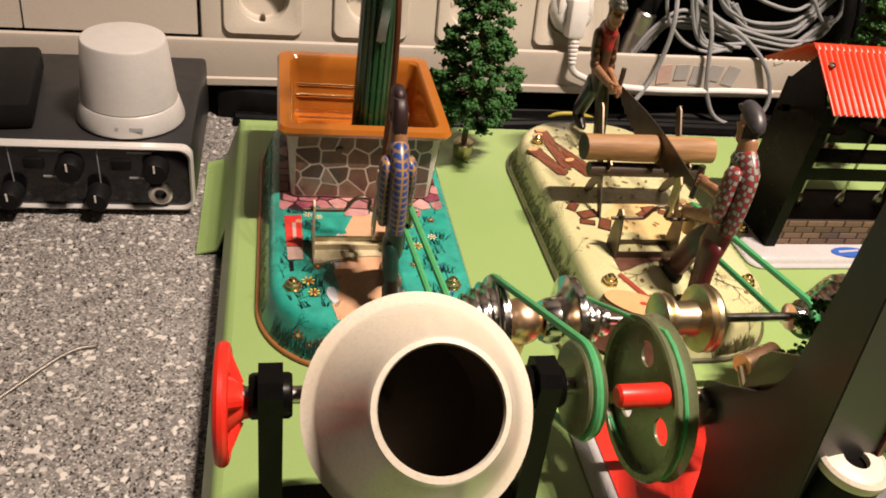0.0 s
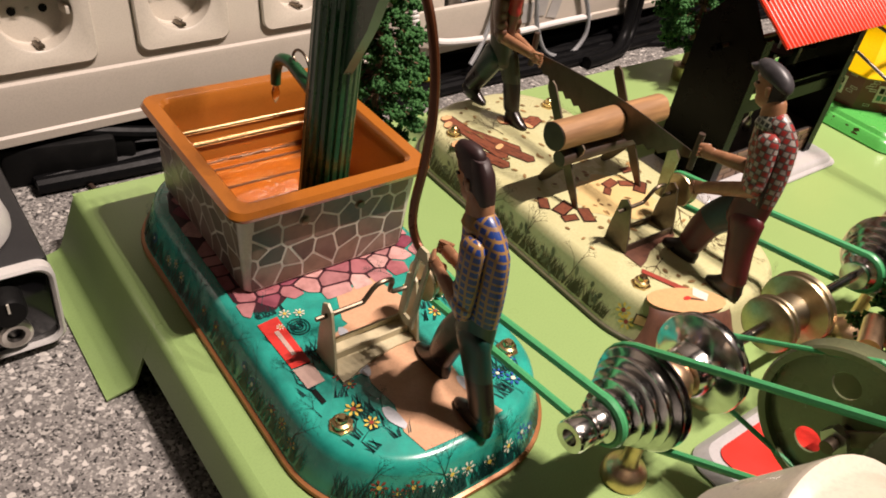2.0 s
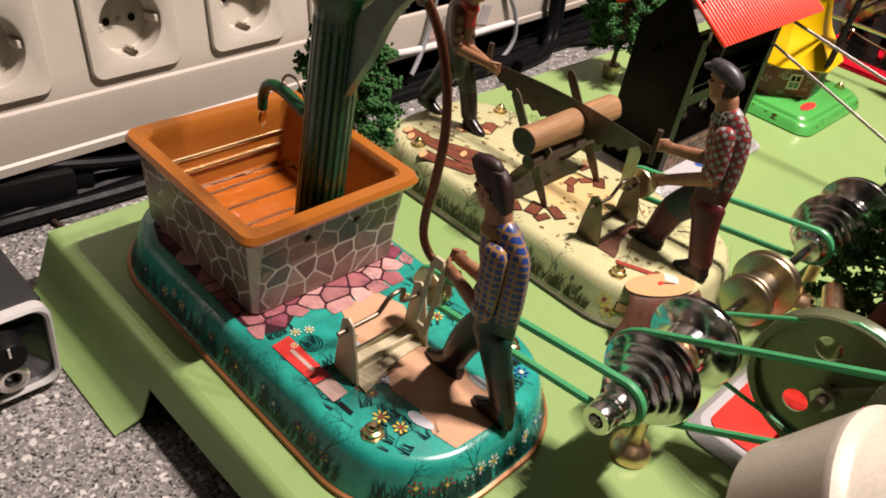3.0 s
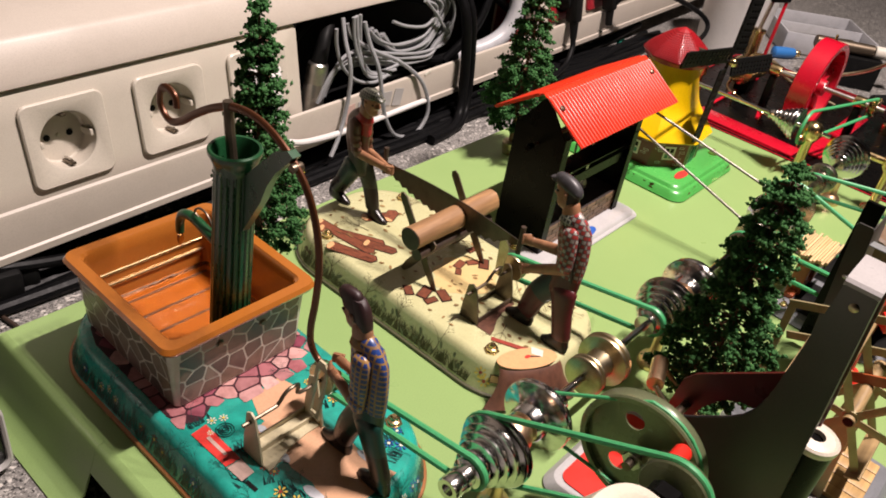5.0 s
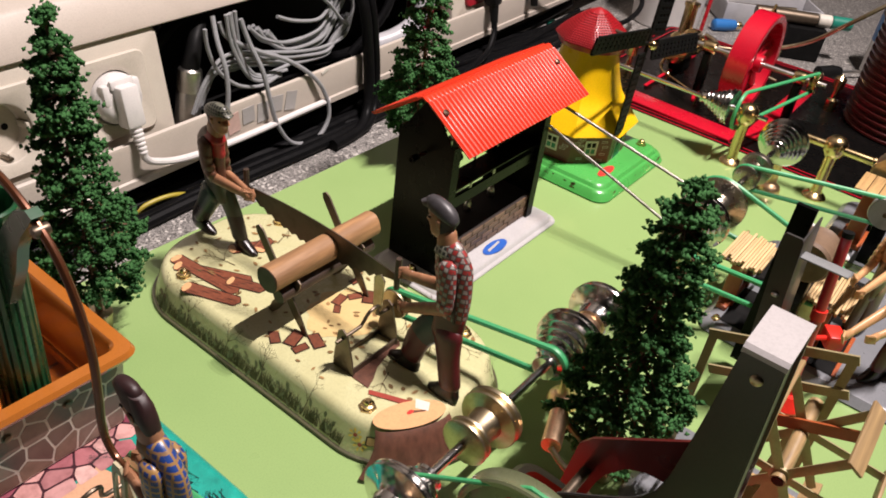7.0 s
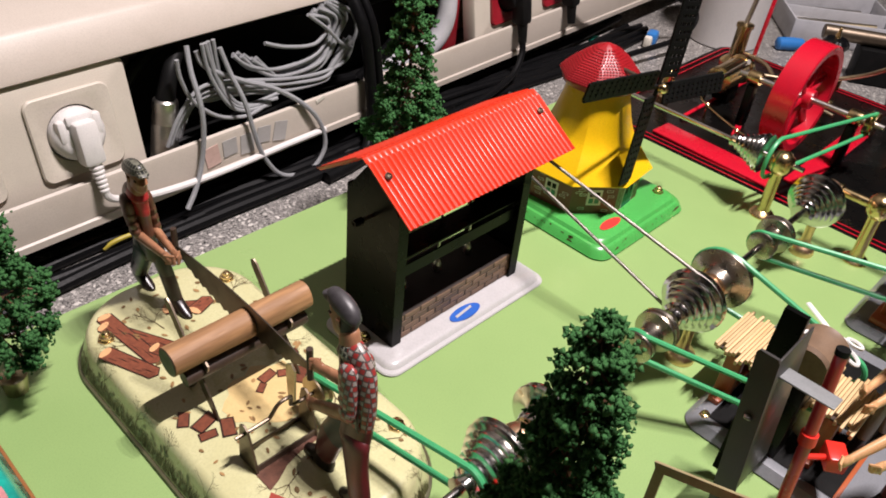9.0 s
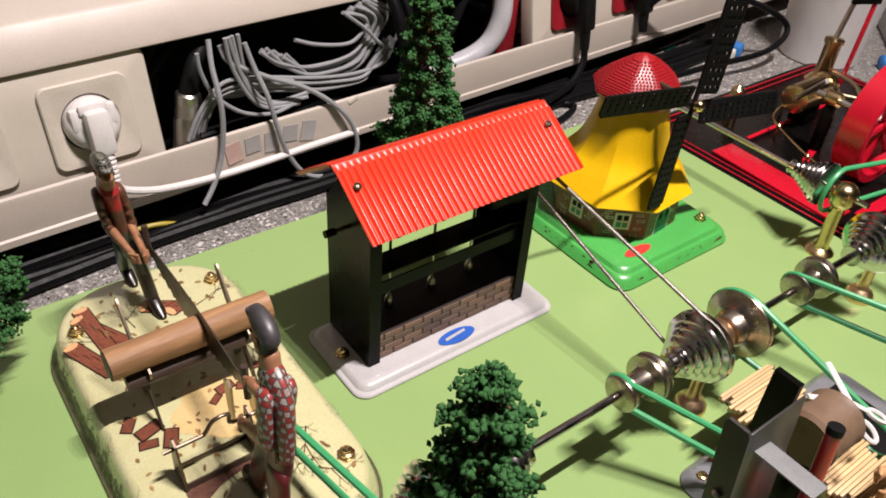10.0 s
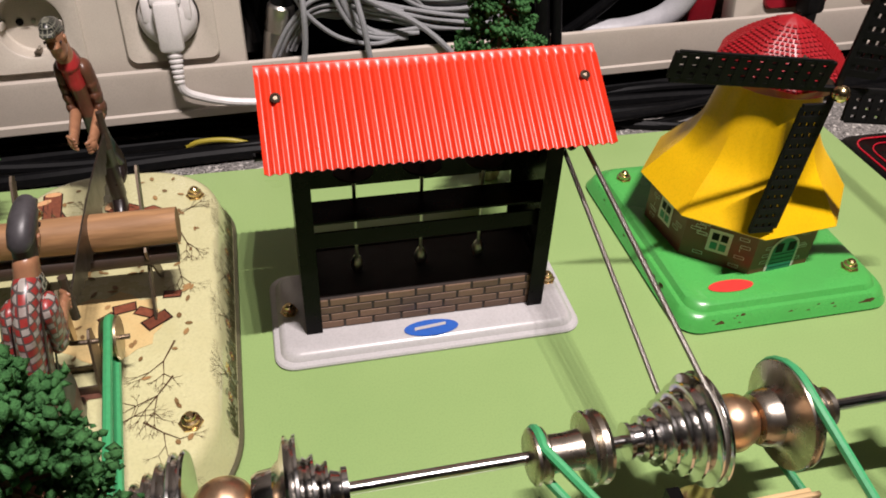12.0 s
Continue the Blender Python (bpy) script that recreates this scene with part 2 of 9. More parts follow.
M = dict(
    granite=granite(),
    green_board=surface("pale_green_enamel", (0.29, 0.43, 0.155), 0.3, second=(0.255, 0.395, 0.135), scale=14, amount=0.6, fine=1200, bump=0.012),
    trunking=surface("cream_plastic", (0.55, 0.49, 0.42), 0.45, second=(0.48, 0.42, 0.35), scale=22, bump=0.02),
    socket=surface("cream_socket_plastic", (0.63, 0.575, 0.485), 0.35, second=(0.575, 0.52, 0.435), scale=40, bump=0.01),
    # wall and room colours darkened so that less light bounces into the shade
    wall=surface("bounce_cutting_wall", (0.13, 0.11, 0.09), 0.8, scale=8, fine=500, bump=0.15),
    room=surface("room_wall_paint", (0.06, 0.054, 0.048), 0.85, scale=4, fine=300, bump=0.1),
    floor=surface("brown_floor", (0.18, 0.12, 0.08), 0.5, scale=6, fine=200, bump=0.1),
    socket_red=surface("dark_red_socket_plastic", (0.3, 0.012, 0.022), 0.35, second=(0.24, 0.01, 0.018), scale=60, amount=0.4, bump=0.01),
    white_plug=surface("white_plug_plastic", (0.76, 0.735, 0.71), 0.3, scale=60, amount=0.2, bump=0.01),
    black=surface("black_enamel", (0.004, 0.0038, 0.0036), 0.28, second=(0.008, 0.0072, 0.0064), scale=80, bump=0.02, spec=0.10),
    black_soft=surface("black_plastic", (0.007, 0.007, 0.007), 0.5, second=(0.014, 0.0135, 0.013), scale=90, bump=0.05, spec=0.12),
    black_cable=surface("black_rubber", (0.005, 0.005, 0.0055), 0.4, second=(0.009, 0.0088, 0.0085), scale=200, bump=0.05, spec=0.08),
    grey_cable=surface("grey_braided_cable", (0.36, 0.37, 0.38), 0.5, second=(0.16, 0.165, 0.17), scale=900, amount=0.9, fine=2200, bump=0.5),
    steel=surface("turned_steel", (0.70, 0.68, 0.65), 0.15, 1.0, second=(0.46, 0.44, 0.41), scale=120, amount=0.3, fine=1500, bump=0.015),
    nickel=surface("brushed_nickel", (0.6, 0.57, 0.53), 0.32, 1.0, second=(0.45, 0.42, 0.38), scale=150, bump=0.02),
    bronze_steel=surface("browned_steel", (0.48, 0.43, 0.36), 0.27, 1.0, second=(0.27, 0.23, 0.17), scale=150, bump=0.02),
    brass=surface("brass", (0.74, 0.56, 0.29), 0.22, 1.0, second=(0.55, 0.39, 0.17), scale=130, amount=0.4, bump=0.015),
    old_brass=surface("dull_brass", (0.5, 0.42, 0.28), 0.34, 1.0, second=(0.3, 0.22, 0.1), scale=130, bump=0.03),
    copper=surface("copper_brass", (0.88, 0.60, 0.38), 0.33, 1.0, second=(0.72, 0.44, 0.25), scale=120, bump=0.01),
    green_belt=surface("green_rubber_belt", (0.070, 0.40, 0.155), 0.38, second=(0.05, 0.31, 0.11), scale=300, bump=0.03),
    spring=surface("steel_spring", (0.3, 0.28, 0.25), 0.4, 1.0, scale=600, fine=3000, bump=0.4),
    orange=surface("orange_enamel", (0.44, 0.145, 0.022), 0.22, second=(0.36, 0.11, 0.016), scale=45, fine=1300, bump=0.02, coat=0.4),
    teal=surface("teal_lithographed_tin", (0.024, 0.43, 0.335), 0.26, second=(0.006, 0.13, 0.11), scale=95, amount=1.0, fine=700, bump=0.012, coat=0.4),
    cream=surface("cream_lithographed_tin", (0.62, 0.605, 0.335), 0.28, second=(0.54, 0.515, 0.26), scale=60, amount=0.7, fine=800, bump=0.012, coat=0.4),
    rim_copper=surface("copper_coloured_lip", (0.42, 0.17, 0.06), 0.35, 0.3, scale=100, bump=0.03),
    skin=surface("painted_skin", (0.44, 0.22, 0.115), 0.34, second=(0.20, 0.08, 0.045), scale=190, amount=0.9, bump=0.03),
    hair=surface("painted_hair", (0.030, 0.011, 0.011), 0.5, second=(0.012, 0.004, 0.005), scale=420, bump=0.05),
    trousers_green=surface("painted_green_trousers", (0.006, 0.042, 0.030), 0.35, second=(0.030, 0.026, 0.014), scale=140, bump=0.02),
    trousers_teal=surface("painted_teal_trousers", (0.016, 0.04, 0.042), 0.35, second=(0.01, 0.016, 0.016), scale=120, bump=0.02),
    trousers_red=surface("painted_maroon_trousers", (0.1, 0.014, 0.016), 0.35, second=(0.03, 0.008, 0.009), scale=110, bump=0.02),
    trousers_olive=surface("painted_olive_trousers", (0.055, 0.06, 0.035), 0.35, second=(0.02, 0.02, 0.012), scale=110, bump=0.02),
    boots=surface("painted_boots", (0.014, 0.008, 0.007), 0.3, scale=160, bump=0.02),
    cap=surface("painted_cap", (0.060, 0.056, 0.060), 0.42, second=(0.014, 0.012, 0.012), scale=240, bump=0.02),
    vest=surface("painted_brown_shirt", (0.13, 0.055, 0.03), 0.35, second=(0.05, 0.02, 0.014), scale=150, bump=0.02),
    blue_plaid=plaid("blue_check_print", (0.022, 0.060, 0.25), (0.33, 0.19, 0.07), 0.0029, 0.32),
    red_plaid=plaid("red_check_print", (0.28, 0.032, 0.028), (0.075, 0.065, 0.06), 0.0025, 0.20, (0.33, 0.30, 0.27)),
    grey_plaid=plaid("grey_check_print", (0.03, 0.035, 0.03), (0.3, 0.3, 0.24), 0.0025, 0.32),
    cap_check=plaid("checked_cap_print", (0.014, 0.016, 0.014), (0.17, 0.17, 0.13), 0.0019, 0.26),
    scarf_gold=surface("gold_scarf_print", (0.34, 0.17, 0.03), 0.35, second=(0.03, 0.1, 0.075), scale=260, amount=1.0, bump=0.02),
    scarf_red=surface("red_scarf_print", (0.42, 0.03, 0.03), 0.35, second=(0.2, 0.02, 0.02), scale=200, bump=0.02),
    apron=surface("brown_apron_print", (0.26, 0.18, 0.1), 0.4, second=(0.16, 0.1, 0.055), scale=100, bump=0.02),
    gunmetal=surface("dark_bronzed_steel", (0.16, 0.125, 0.09), 0.38, 0.8, second=(0.08, 0.06, 0.04), scale=90, bump=0.05),
    saw_steel=surface("blued_steel", (0.12, 0.1, 0.08), 0.35, 0.85, second=(0.06, 0.05, 0.04), scale=110, bump=0.03),
    wood=surface("log_wood", (0.44, 0.24, 0.105), 0.6, second=(0.05, 0.018, 0.008), scale=210, amount=1.0, fine=420, bump=0.6, stretch=(0.14, 1, 1)),
    wood_print=surface("wood_print", (0.66, 0.43, 0.18), 0.4, second=(0.20, 0.10, 0.035), scale=260, amount=1.0, fine=700, bump=0.02, stretch=(0.1, 1, 1)),
    slat_wood=surface("pale_slat_print", (0.74, 0.55, 0.29), 0.45, second=(0.50, 0.31, 0.12), scale=200, amount=0.9, fine=700, bump=0.02, stretch=(0.1, 1, 1), vary=0.15),
    rung_wood=surface("dark_striped_wood_print", (0.50, 0.34, 0.16), 0.42, second=(0.07, 0.04, 0.02), scale=330, amount=1.0, fine=800, bump=0.03, stretch=(0.06, 1, 1)),
    dark_wood=surface("dark_wood", (0.05, 0.03, 0.02), 0.5, second=(0.02, 0.013, 0.01), scale=120, bump=0.1),
    red_roof=surface("orange_red_enamel", (0.74, 0.040, 0.012), 0.31, second=(0.64, 0.033, 0.010), scale=40, amount=0.4, bump=0.01, spec=0.35),
    red=surface("red_enamel", (0.56, 0.006, 0.024), 0.28, second=(0.44, 0.004, 0.022), scale=40, amount=0.5, bump=0.01, coat=0.4),
    mill_red=surface("crimson_cap_paint", (0.33, 0.007, 0.012), 0.36, second=(0.22, 0.005, 0.009), scale=60, bump=0.03),
    bright_red=surface("bright_red_plastic", (0.8, 0.03, 0.018), 0.35, scale=60, amount=0.3, bump=0.02),
    yellow=surface("yellow_enamel", (0.90, 0.55, 0.002), 0.3, second=(0.82, 0.46, 0.002), scale=40, amount=0.5, bump=0.01, spec=0.4),
    mill_green=surface("grass_green_enamel", (0.085, 0.42, 0.085), 0.27, second=(0.075, 0.36, 0.07), scale=50, bump=0.01, coat=0.4),
    rust=surface("rust_chip", (0.13, 0.045, 0.02), 0.7, scale=600, bump=0.2),
    stone_dark=surface("blackened_anvil_top", (0.016, 0.010, 0.007), 0.7, scale=120, bump=0.1),
    mill_brick=surface("brick_brown_print", (0.17, 0.05, 0.03), 0.35, second=(0.1, 0.03, 0.02), scale=120, bump=0.02),
    white_print=surface("white_print", (0.78, 0.74, 0.64), 0.35, scale=120, amount=0.4, bump=0.01),
    door_green=surface("green_door_print", (0.03, 0.26, 0.15), 0.35, scale=200, bump=0.02),
    dark_green=surface("dark_green_enamel", (0.014, 0.085, 0.03), 0.28, second=(0.008, 0.05, 0.018), scale=70, bump=0.02, coat=0.3),
    # pale colour paints the lamp's reflection on the charcoal frame's folded top
    lit_cap=surface("lamp_lit_cap", (0.50, 0.475, 0.47), 0.3, second=(0.44, 0.42, 0.41), scale=120, bump=0.02),
    pulley_green=surface("olive_green_metal", (0.17, 0.19, 0.10), 0.26, 0.1, second=(0.12, 0.14, 0.07), scale=60, bump=0.02, coat=0.3),
    stone_print=mixed_print("stone_print", ((0.075, 0.045, 0.035), (0.16, 0.10, 0.07), (0.24, 0.165, 0.125), (0.12, 0.065, 0.055), (0.20, 0.12, 0.075), (0.30, 0.215, 0.165)), 0.32, 110, 0.5),
    grout_print=surface("pale_grout_print", (0.80, 0.73, 0.64), 0.35, scale=120, bump=0.02),
    paving=mixed_print("pink_paving_print", ((0.15, 0.035, 0.06), (0.42, 0.15, 0.17), (0.62, 0.35, 0.32), (0.22, 0.05, 0.08), (0.50, 0.22, 0.22), (0.33, 0.10, 0.12), (0.66, 0.42, 0.38), (0.26, 0.07, 0.09)), 0.32, 130, 0.5),
    paving_gap=surface("dark_paving_joint", (0.05, 0.012, 0.02), 0.35, scale=120, bump=0.01),
    path=surface("sandy_path_print", (0.7, 0.41, 0.25), 0.32, second=(0.6, 0.32, 0.18), scale=90, bump=0.01),
    pale_blue=surface("pale_blue_print", (0.6, 0.62, 0.66), 0.35, scale=120, bump=0.01),
    label_red=surface("red_label", (0.72, 0.05, 0.04), 0.35, scale=120, amount=0.3, bump=0.01),
    axe_red=surface("red_brown_axe_print", (0.36, 0.06, 0.04), 0.35, scale=160, bump=0.01),
    label_pink=surface("faded_pink_label", (0.60, 0.42, 0.36), 0.35, scale=180, bump=0.01),
    outline_print=surface("dark_outline_print", (0.03, 0.012, 0.008), 0.4, scale=200, bump=0.01),
    blue=surface("blue_label", (0.03, 0.12, 0.48), 0.35, scale=120, amount=0.3, bump=0.01),
    flower_yellow=surface("yellow_flower_print", (0.8, 0.58, 0.1), 0.35, scale=200, bump=0.01),
    flower_white=surface("white_flower_print", (0.78, 0.78, 0.62), 0.35, scale=200, bump=0.01),
    flower_red=surface("red_flower_print", (0.32, 0.05, 0.035), 0.35, scale=200, bump=0.01),
    flower_blue=surface("blue_flower_print", (0.02, 0.09, 0.36), 0.35, scale=200, bump=0.01),
    grass_print=surface("grass_print", (0.006, 0.052, 0.05), 0.35, scale=200, bump=0.01),
    sepia_print=surface("sepia_print", (0.10, 0.055, 0.026), 0.4, scale=200, bump=0.01),
    bark_print=surface("red_bark_print", (0.26, 0.08, 0.04), 0.38, second=(0.07, 0.02, 0.012), scale=380, amount=1.0, bump=0.02, vary=0.3),
    stump_print=surface("stump_bark_print", (0.17, 0.075, 0.048), 0.38, second=(0.045, 0.018, 0.012), scale=260, amount=1.0, bump=0.02, stretch=(1, 1, 0.25)),
    sawdust=surface("sawdust_print", (0.70, 0.54, 0.25), 0.35, second=(0.66, 0.46, 0.19), scale=90, amount=0.9, bump=0.01),
    peach=surface("cut_wood_print", (0.74, 0.42, 0.2), 0.35, scale=120, amount=0.4, bump=0.01),
    beige_metal=surface("beige_enamel", (0.62, 0.55, 0.36), 0.35, second=(0.55, 0.47, 0.29), scale=90, bump=0.02),
    grey_tin=surface("grey_enamelled_tin", (0.5, 0.49, 0.49), 0.32, second=(0.42, 0.41, 0.41), scale=60, bump=0.02, coat=0.3),
    brick=surface("brown_brick_print", (0.2, 0.115, 0.07), 0.45, second=(0.12, 0.07, 0.045), scale=220, amount=0.9, bump=0.05, vary=0.3),
    mortar=surface("dark_mortar_print", (0.035, 0.025, 0.02), 0.6, scale=200, bump=0.05),
    needles=surface("tree_foam", (0.072, 0.205, 0.062), 0.85, second=(0.010, 0.045, 0.014), scale=420, amount=1.0, fine=2200, bump=0.9, spec=0.15),
    twig=surface("tree_wire", (0.14, 0.07, 0.03), 0.7, scale=300, bump=0.2),
    drum=surface("ivory_enamel", (0.76, 0.69, 0.57), 0.3, second=(0.7, 0.6, 0.44), scale=30, bump=0.01, coat=0.3),
    drum_inside=surface("dark_drum_inside", (0.24, 0.195, 0.145), 0.38, 0.4, scale=60, bump=0.05),
    frame_grey=surface("charcoal_enamel", (0.045, 0.042, 0.04), 0.36, second=(0.06, 0.055, 0.05), scale=40, amount=0.3, bump=0.02),
    maroon=surface("maroon_enamel", (0.11, 0.016, 0.014), 0.3, scale=60, bump=0.02, coat=0.3),
    aluminium=surface("silver_lacquer", (0.80, 0.78, 0.75), 0.38, 0.35, second=(0.72, 0.70, 0.67), scale=160, fine=1600, bump=0.03),
    interface=surface("charcoal_metal_case", (0.03, 0.03, 0.031), 0.42, 0.3, scale=80, bump=0.03),
    glassy_black=surface("glossy_black", (0.006, 0.006, 0.007), 0.12, scale=80, bump=0.0),
    clear_strip=surface("frosted_clear_plastic", (0.26, 0.27, 0.27), 0.3, second=(0.2, 0.21, 0.21), scale=160, bump=0.02),
    tray_grey=surface("worn_grey_tray", (0.27, 0.28, 0.30), 0.3, 0.25, second=(0.19, 0.20, 0.215), scale=70, bump=0.03, coat=0.3),
    pale_light=surface("milky_plastic", (0.75, 0.75, 0.72), 0.45, scale=60, bump=0.02),
    blue_plastic=surface("blue_plastic", (0.04, 0.2, 0.55), 0.35, scale=60, bump=0.02),
    teal_plastic=surface("green_plastic", (0.02, 0.24, 0.17), 0.35, scale=60, bump=0.02),
    yellow_sleeve=surface("yellow_cable_sleeve", (0.42, 0.34, 0.03), 0.5, second=(0.3, 0.24, 0.02), scale=200, bump=0.03),
    water=water_material(),
    rail=surface("olive_gold_tin", (0.44, 0.37, 0.20), 0.4, 0.2, second=(0.26, 0.20, 0.095), scale=90, bump=0.03),
    terracotta=surface("terracotta_enamel", (0.42, 0.1, 0.03), 0.35, scale=80, bump=0.02),
    cup=surface("white_cup_plastic", (0.74, 0.72, 0.7), 0.45, scale=30, amount=0.3, bump=0.01),
    clear_tape=surface("clear_tape", (0.43, 0.415, 0.40), 0.22, second=(0.37, 0.355, 0.335), scale=160, bump=0.03),
    tube_grey=surface("pale_grey_tube", (0.52, 0.52, 0.54), 0.35, scale=60, bump=0.01),
)

# ---- mesh tools ----


def link_mesh(name, bm, mats, smooth=35):
    me = bpy.data.meshes.new(name)
    bm.normal_update()
    bm.to_mesh(me)
    bm.free()
    for m in mats if isinstance(mats, (list, tuple)) else [mats]:
        me.materials.append(m)
    if smooth:
        me.shade_smooth()
        me.set_sharp_from_angle(angle=radians(smooth))
    return new(name, me)


def part(name, bm, material, parent, label="", smooth=35):
    ob = link_mesh(name, bm, material, smooth)
    ob.parent = parent
    if label:
        tagged(ob, label)
    return ob


def piece(name, ob, parent, m):
    """Another object on the mesh of ob, under the same kind of parent."""
    c = new(name, ob.data)
    c.parent = parent
    c.matrix_basis = m
    return c


def thing(name, m, label, category, group="", kind=""):
    ob = new(name)
    ob.empty_display_size = 0.01
    ob.matrix_world = m
    return tagged(ob, label, category, group, kind)


def solo(name, bm, material, m, label, category, group="", kind="", smooth=35):
    ob = link_mesh(name, bm, material, smooth)
    ob.matrix_world = m
    return tagged(ob, label, category, group, kind)


def add_box(bm, c, s, bevel=0.0, rot=None, mat=0):
    geo = bmesh.ops.create_cube(bm, size=1.0)
    vs = geo["verts"]
    bmesh.ops.scale(bm, vec=s, verts=vs)
    if bevel:
        es = list({e for v in vs for e in v.link_edges})
        r = bmesh.ops.bevel(bm, geom=es, offset=bevel, segments=2, affect="EDGES", profile=0.5)
        vs = list({v for f in r["faces"] for v in f.verts} | {v for v in vs if v.is_valid})
    m = Matrix.Translation(c) @ (rot.to_4x4() if rot else Matrix.Identity(4))
    bmesh.ops.transform(bm, matrix=m, verts=vs)
    for f in {f for v in vs for f in v.link_faces}:
        f.material_index = mat
    return vs


def box(c, s, bevel=0.0, rot=None):
    bm = bmesh.new()
    add_box(bm, c, s, bevel, rot)
    return bm


def rot_axis(deg, axis):
    return Matrix.Rotation(radians(deg), 3, axis)


def add_rings(bm, rings, cap0=True, cap1=True, closed=True, mat=0):
    """Joins rings of points, one after the other, with quads."""
    rows = [[bm.verts.new(p) for p in r] for r in rings]
    n = len(rows[0])
    for a, b in zip(rows, rows[1:]):
        for i in range(n if closed else n - 1):
            j = (i + 1) % n
            f = bm.faces.new((a[i], a[j], b[j], b[i]))
            f.material_index = mat
    if cap0:
        bm.faces.new(rows[0][::-1]).material_index = mat
    if cap1:
        bm.faces.new(rows[-1]).material_index = mat
    return rows


def add_lathe(bm, profile, segs=32, axis="z", c=(0, 0, 0), cap0=True, cap1=True, mat=0):
    """Turns (radius, height) pairs round an axis."""
    rings = []
    for r, h in profile:
        r = max(r, 0.00002)
        ring = []
        for k in range(segs):
            a = 2 * math.pi * k / segs
            u, v = r * math.cos(a), r * math.sin(a)
            p = {"z": (u, v, h), "x": (h, u, v), "y": (v, h, u)}[axis]
            ring.append((p[0] + c[0], p[1] + c[1], p[2] + c[2]))
        rings.append(ring)
    add_rings(bm, rings, cap0, cap1, True, mat)
    return bm


def lathe(profile, segs=32, axis="z", c=(0, 0, 0), cap0=True, cap1=True):
    return add_lathe(bmesh.new(), profile, segs, axis, c, cap0, cap1)


def smooth_path(pts, per=6):
    """A smooth line through the points."""
    pts = [Vector(p) for p in pts]
    out = []
    for i in range(len(pts) - 1):
        p0, p1, p2, p3 = pts[max(i - 1, 0)], pts[i], pts[i + 1], pts[min(i + 2, len(pts) - 1)]
        for k in range(per):
            t = k / per
            out.append(0.5 * (2 * p1 + (p2 - p0) * t + (2 * p0 - 5 * p1 + 4 * p2 - p3) * t * t + (3 * p1 - p0 - 3 * p2 + p3) * t ** 3))
    out.append(pts[-1])
    return out


def add_tube(bm, pts, radius, sides=8, closed=False, flat=None, mat=0):
    """Sweeps a round (or flat: half sizes across and up) section along a line. radius: one number or one a point."""
    pts = [Vector(p) for p in pts]
    n = len(pts)
    rings = []
    up = Vector((0, 0, 1))
    for i, p in enumerate(pts):
        a, b = (pts[i - 1], pts[(i + 1) % n]) if closed else (pts[max(i - 1, 0)], pts[min(i + 1, n - 1)])
        d = (b - a).normalized()
        if i == 0:
            s = d.cross(up)
            if s.length < 0.05:
                s = d.cross(Vector((0, 1, 0)))
        else:
            s = s - d * s.dot(d)
        s.normalize()
        w = s.cross(d)
        r = radius[i] if isinstance(radius, (list, tuple)) else radius
        ru, rv = (flat[0], flat[1]) if flat else (r, r)
        rings.append([p + s * ru * math.cos(2 * math.pi * k / sides) + w * rv * math.sin(2 * math.pi * k / sides) for k in range(sides)])
    if closed:
        rings.append(rings[0])
    add_rings(bm, rings, not closed, not closed, True, mat)
    return bm


def tube(pts, radius, sides=8, closed=False, flat=None):
    return add_tube(bmesh.new(), pts, radius, sides, closed, flat)


def rounded(hx, hy, r, n=6, c=(0, 0), z=0.0):
    """A rounded rectangle, counter-clockwise."""
    out = []
    for sx, sy, a0 in ((1, 1, 0), (-1, 1, 90), (-1, -1, 180), (1, -1, 270)):
        for k in range(n + 1):
            a = radians(a0 + 90 * k / n)
            out.append((c[0] + sx * (hx - r) + r * math.cos(a), c[1] + sy * (hy - r) + r * math.sin(a), z))
    return out


def add_slab(bm, outline, z0, z1, mat=0):
    """A flat plate of any outline (x, y), between two heights."""
    add_rings(bm, [[(p[0], p[1], z0) for p in outline], [(p[0], p[1], z1) for p in outline]], mat=mat)
    return bm


def slab(outline, z0, z1):
    return add_slab(bmesh.new(), outline, z0, z1)


def add_plate(bm, outline, axis, v0, v1, mat=0):
    """A plate cut to an outline in the plane across axis, from v0 to v1 along it. outline: (y, z) for x, (x, z) for y."""
    put = {"x": lambda a, b, v: (v, a, b), "y": lambda a, b, v: (a, v, b), "z": lambda a, b, v: (a, b, v)}[axis]
    add_rings(bm, [[put(a, b, v0) for a, b in outline], [put(a, b, v1) for a, b in outline]], mat=mat)
    bmesh.ops.recalc_face_normals(bm, faces=bm.faces[:])
    return bm


def plate(outline, axis, v0, v1):
    return add_plate(bmesh.new(), outline, axis, v0, v1)


def at(x, y, z=0.0, rz=0.0):
    return pose(x, y, z, 0, 0, rz)


WALL = 0.775


def wall_at(x, y, z=0.0, rz=0.0):
    """A place along the wall, which stands at a slight angle to the board; its things are measured in units of WALL metres."""
    return Matrix.Rotation(radians(3.0), 4, "Z") @ Matrix.Translation((-0.0085, 0.0265, -0.0062)) @ Matrix.Scale(WALL, 4) @ pose(x, y, z, 0, 0, rz)


def ball_bm(r, segs=24, squash=1.0):
    n = segs // 2
    return lathe([(r * math.sin(math.pi * k / n), -r * squash * math.cos(math.pi * k / n)) for k in range(n + 1)], segs)

# ---- the room and the table ----
COUNTER = -0.036

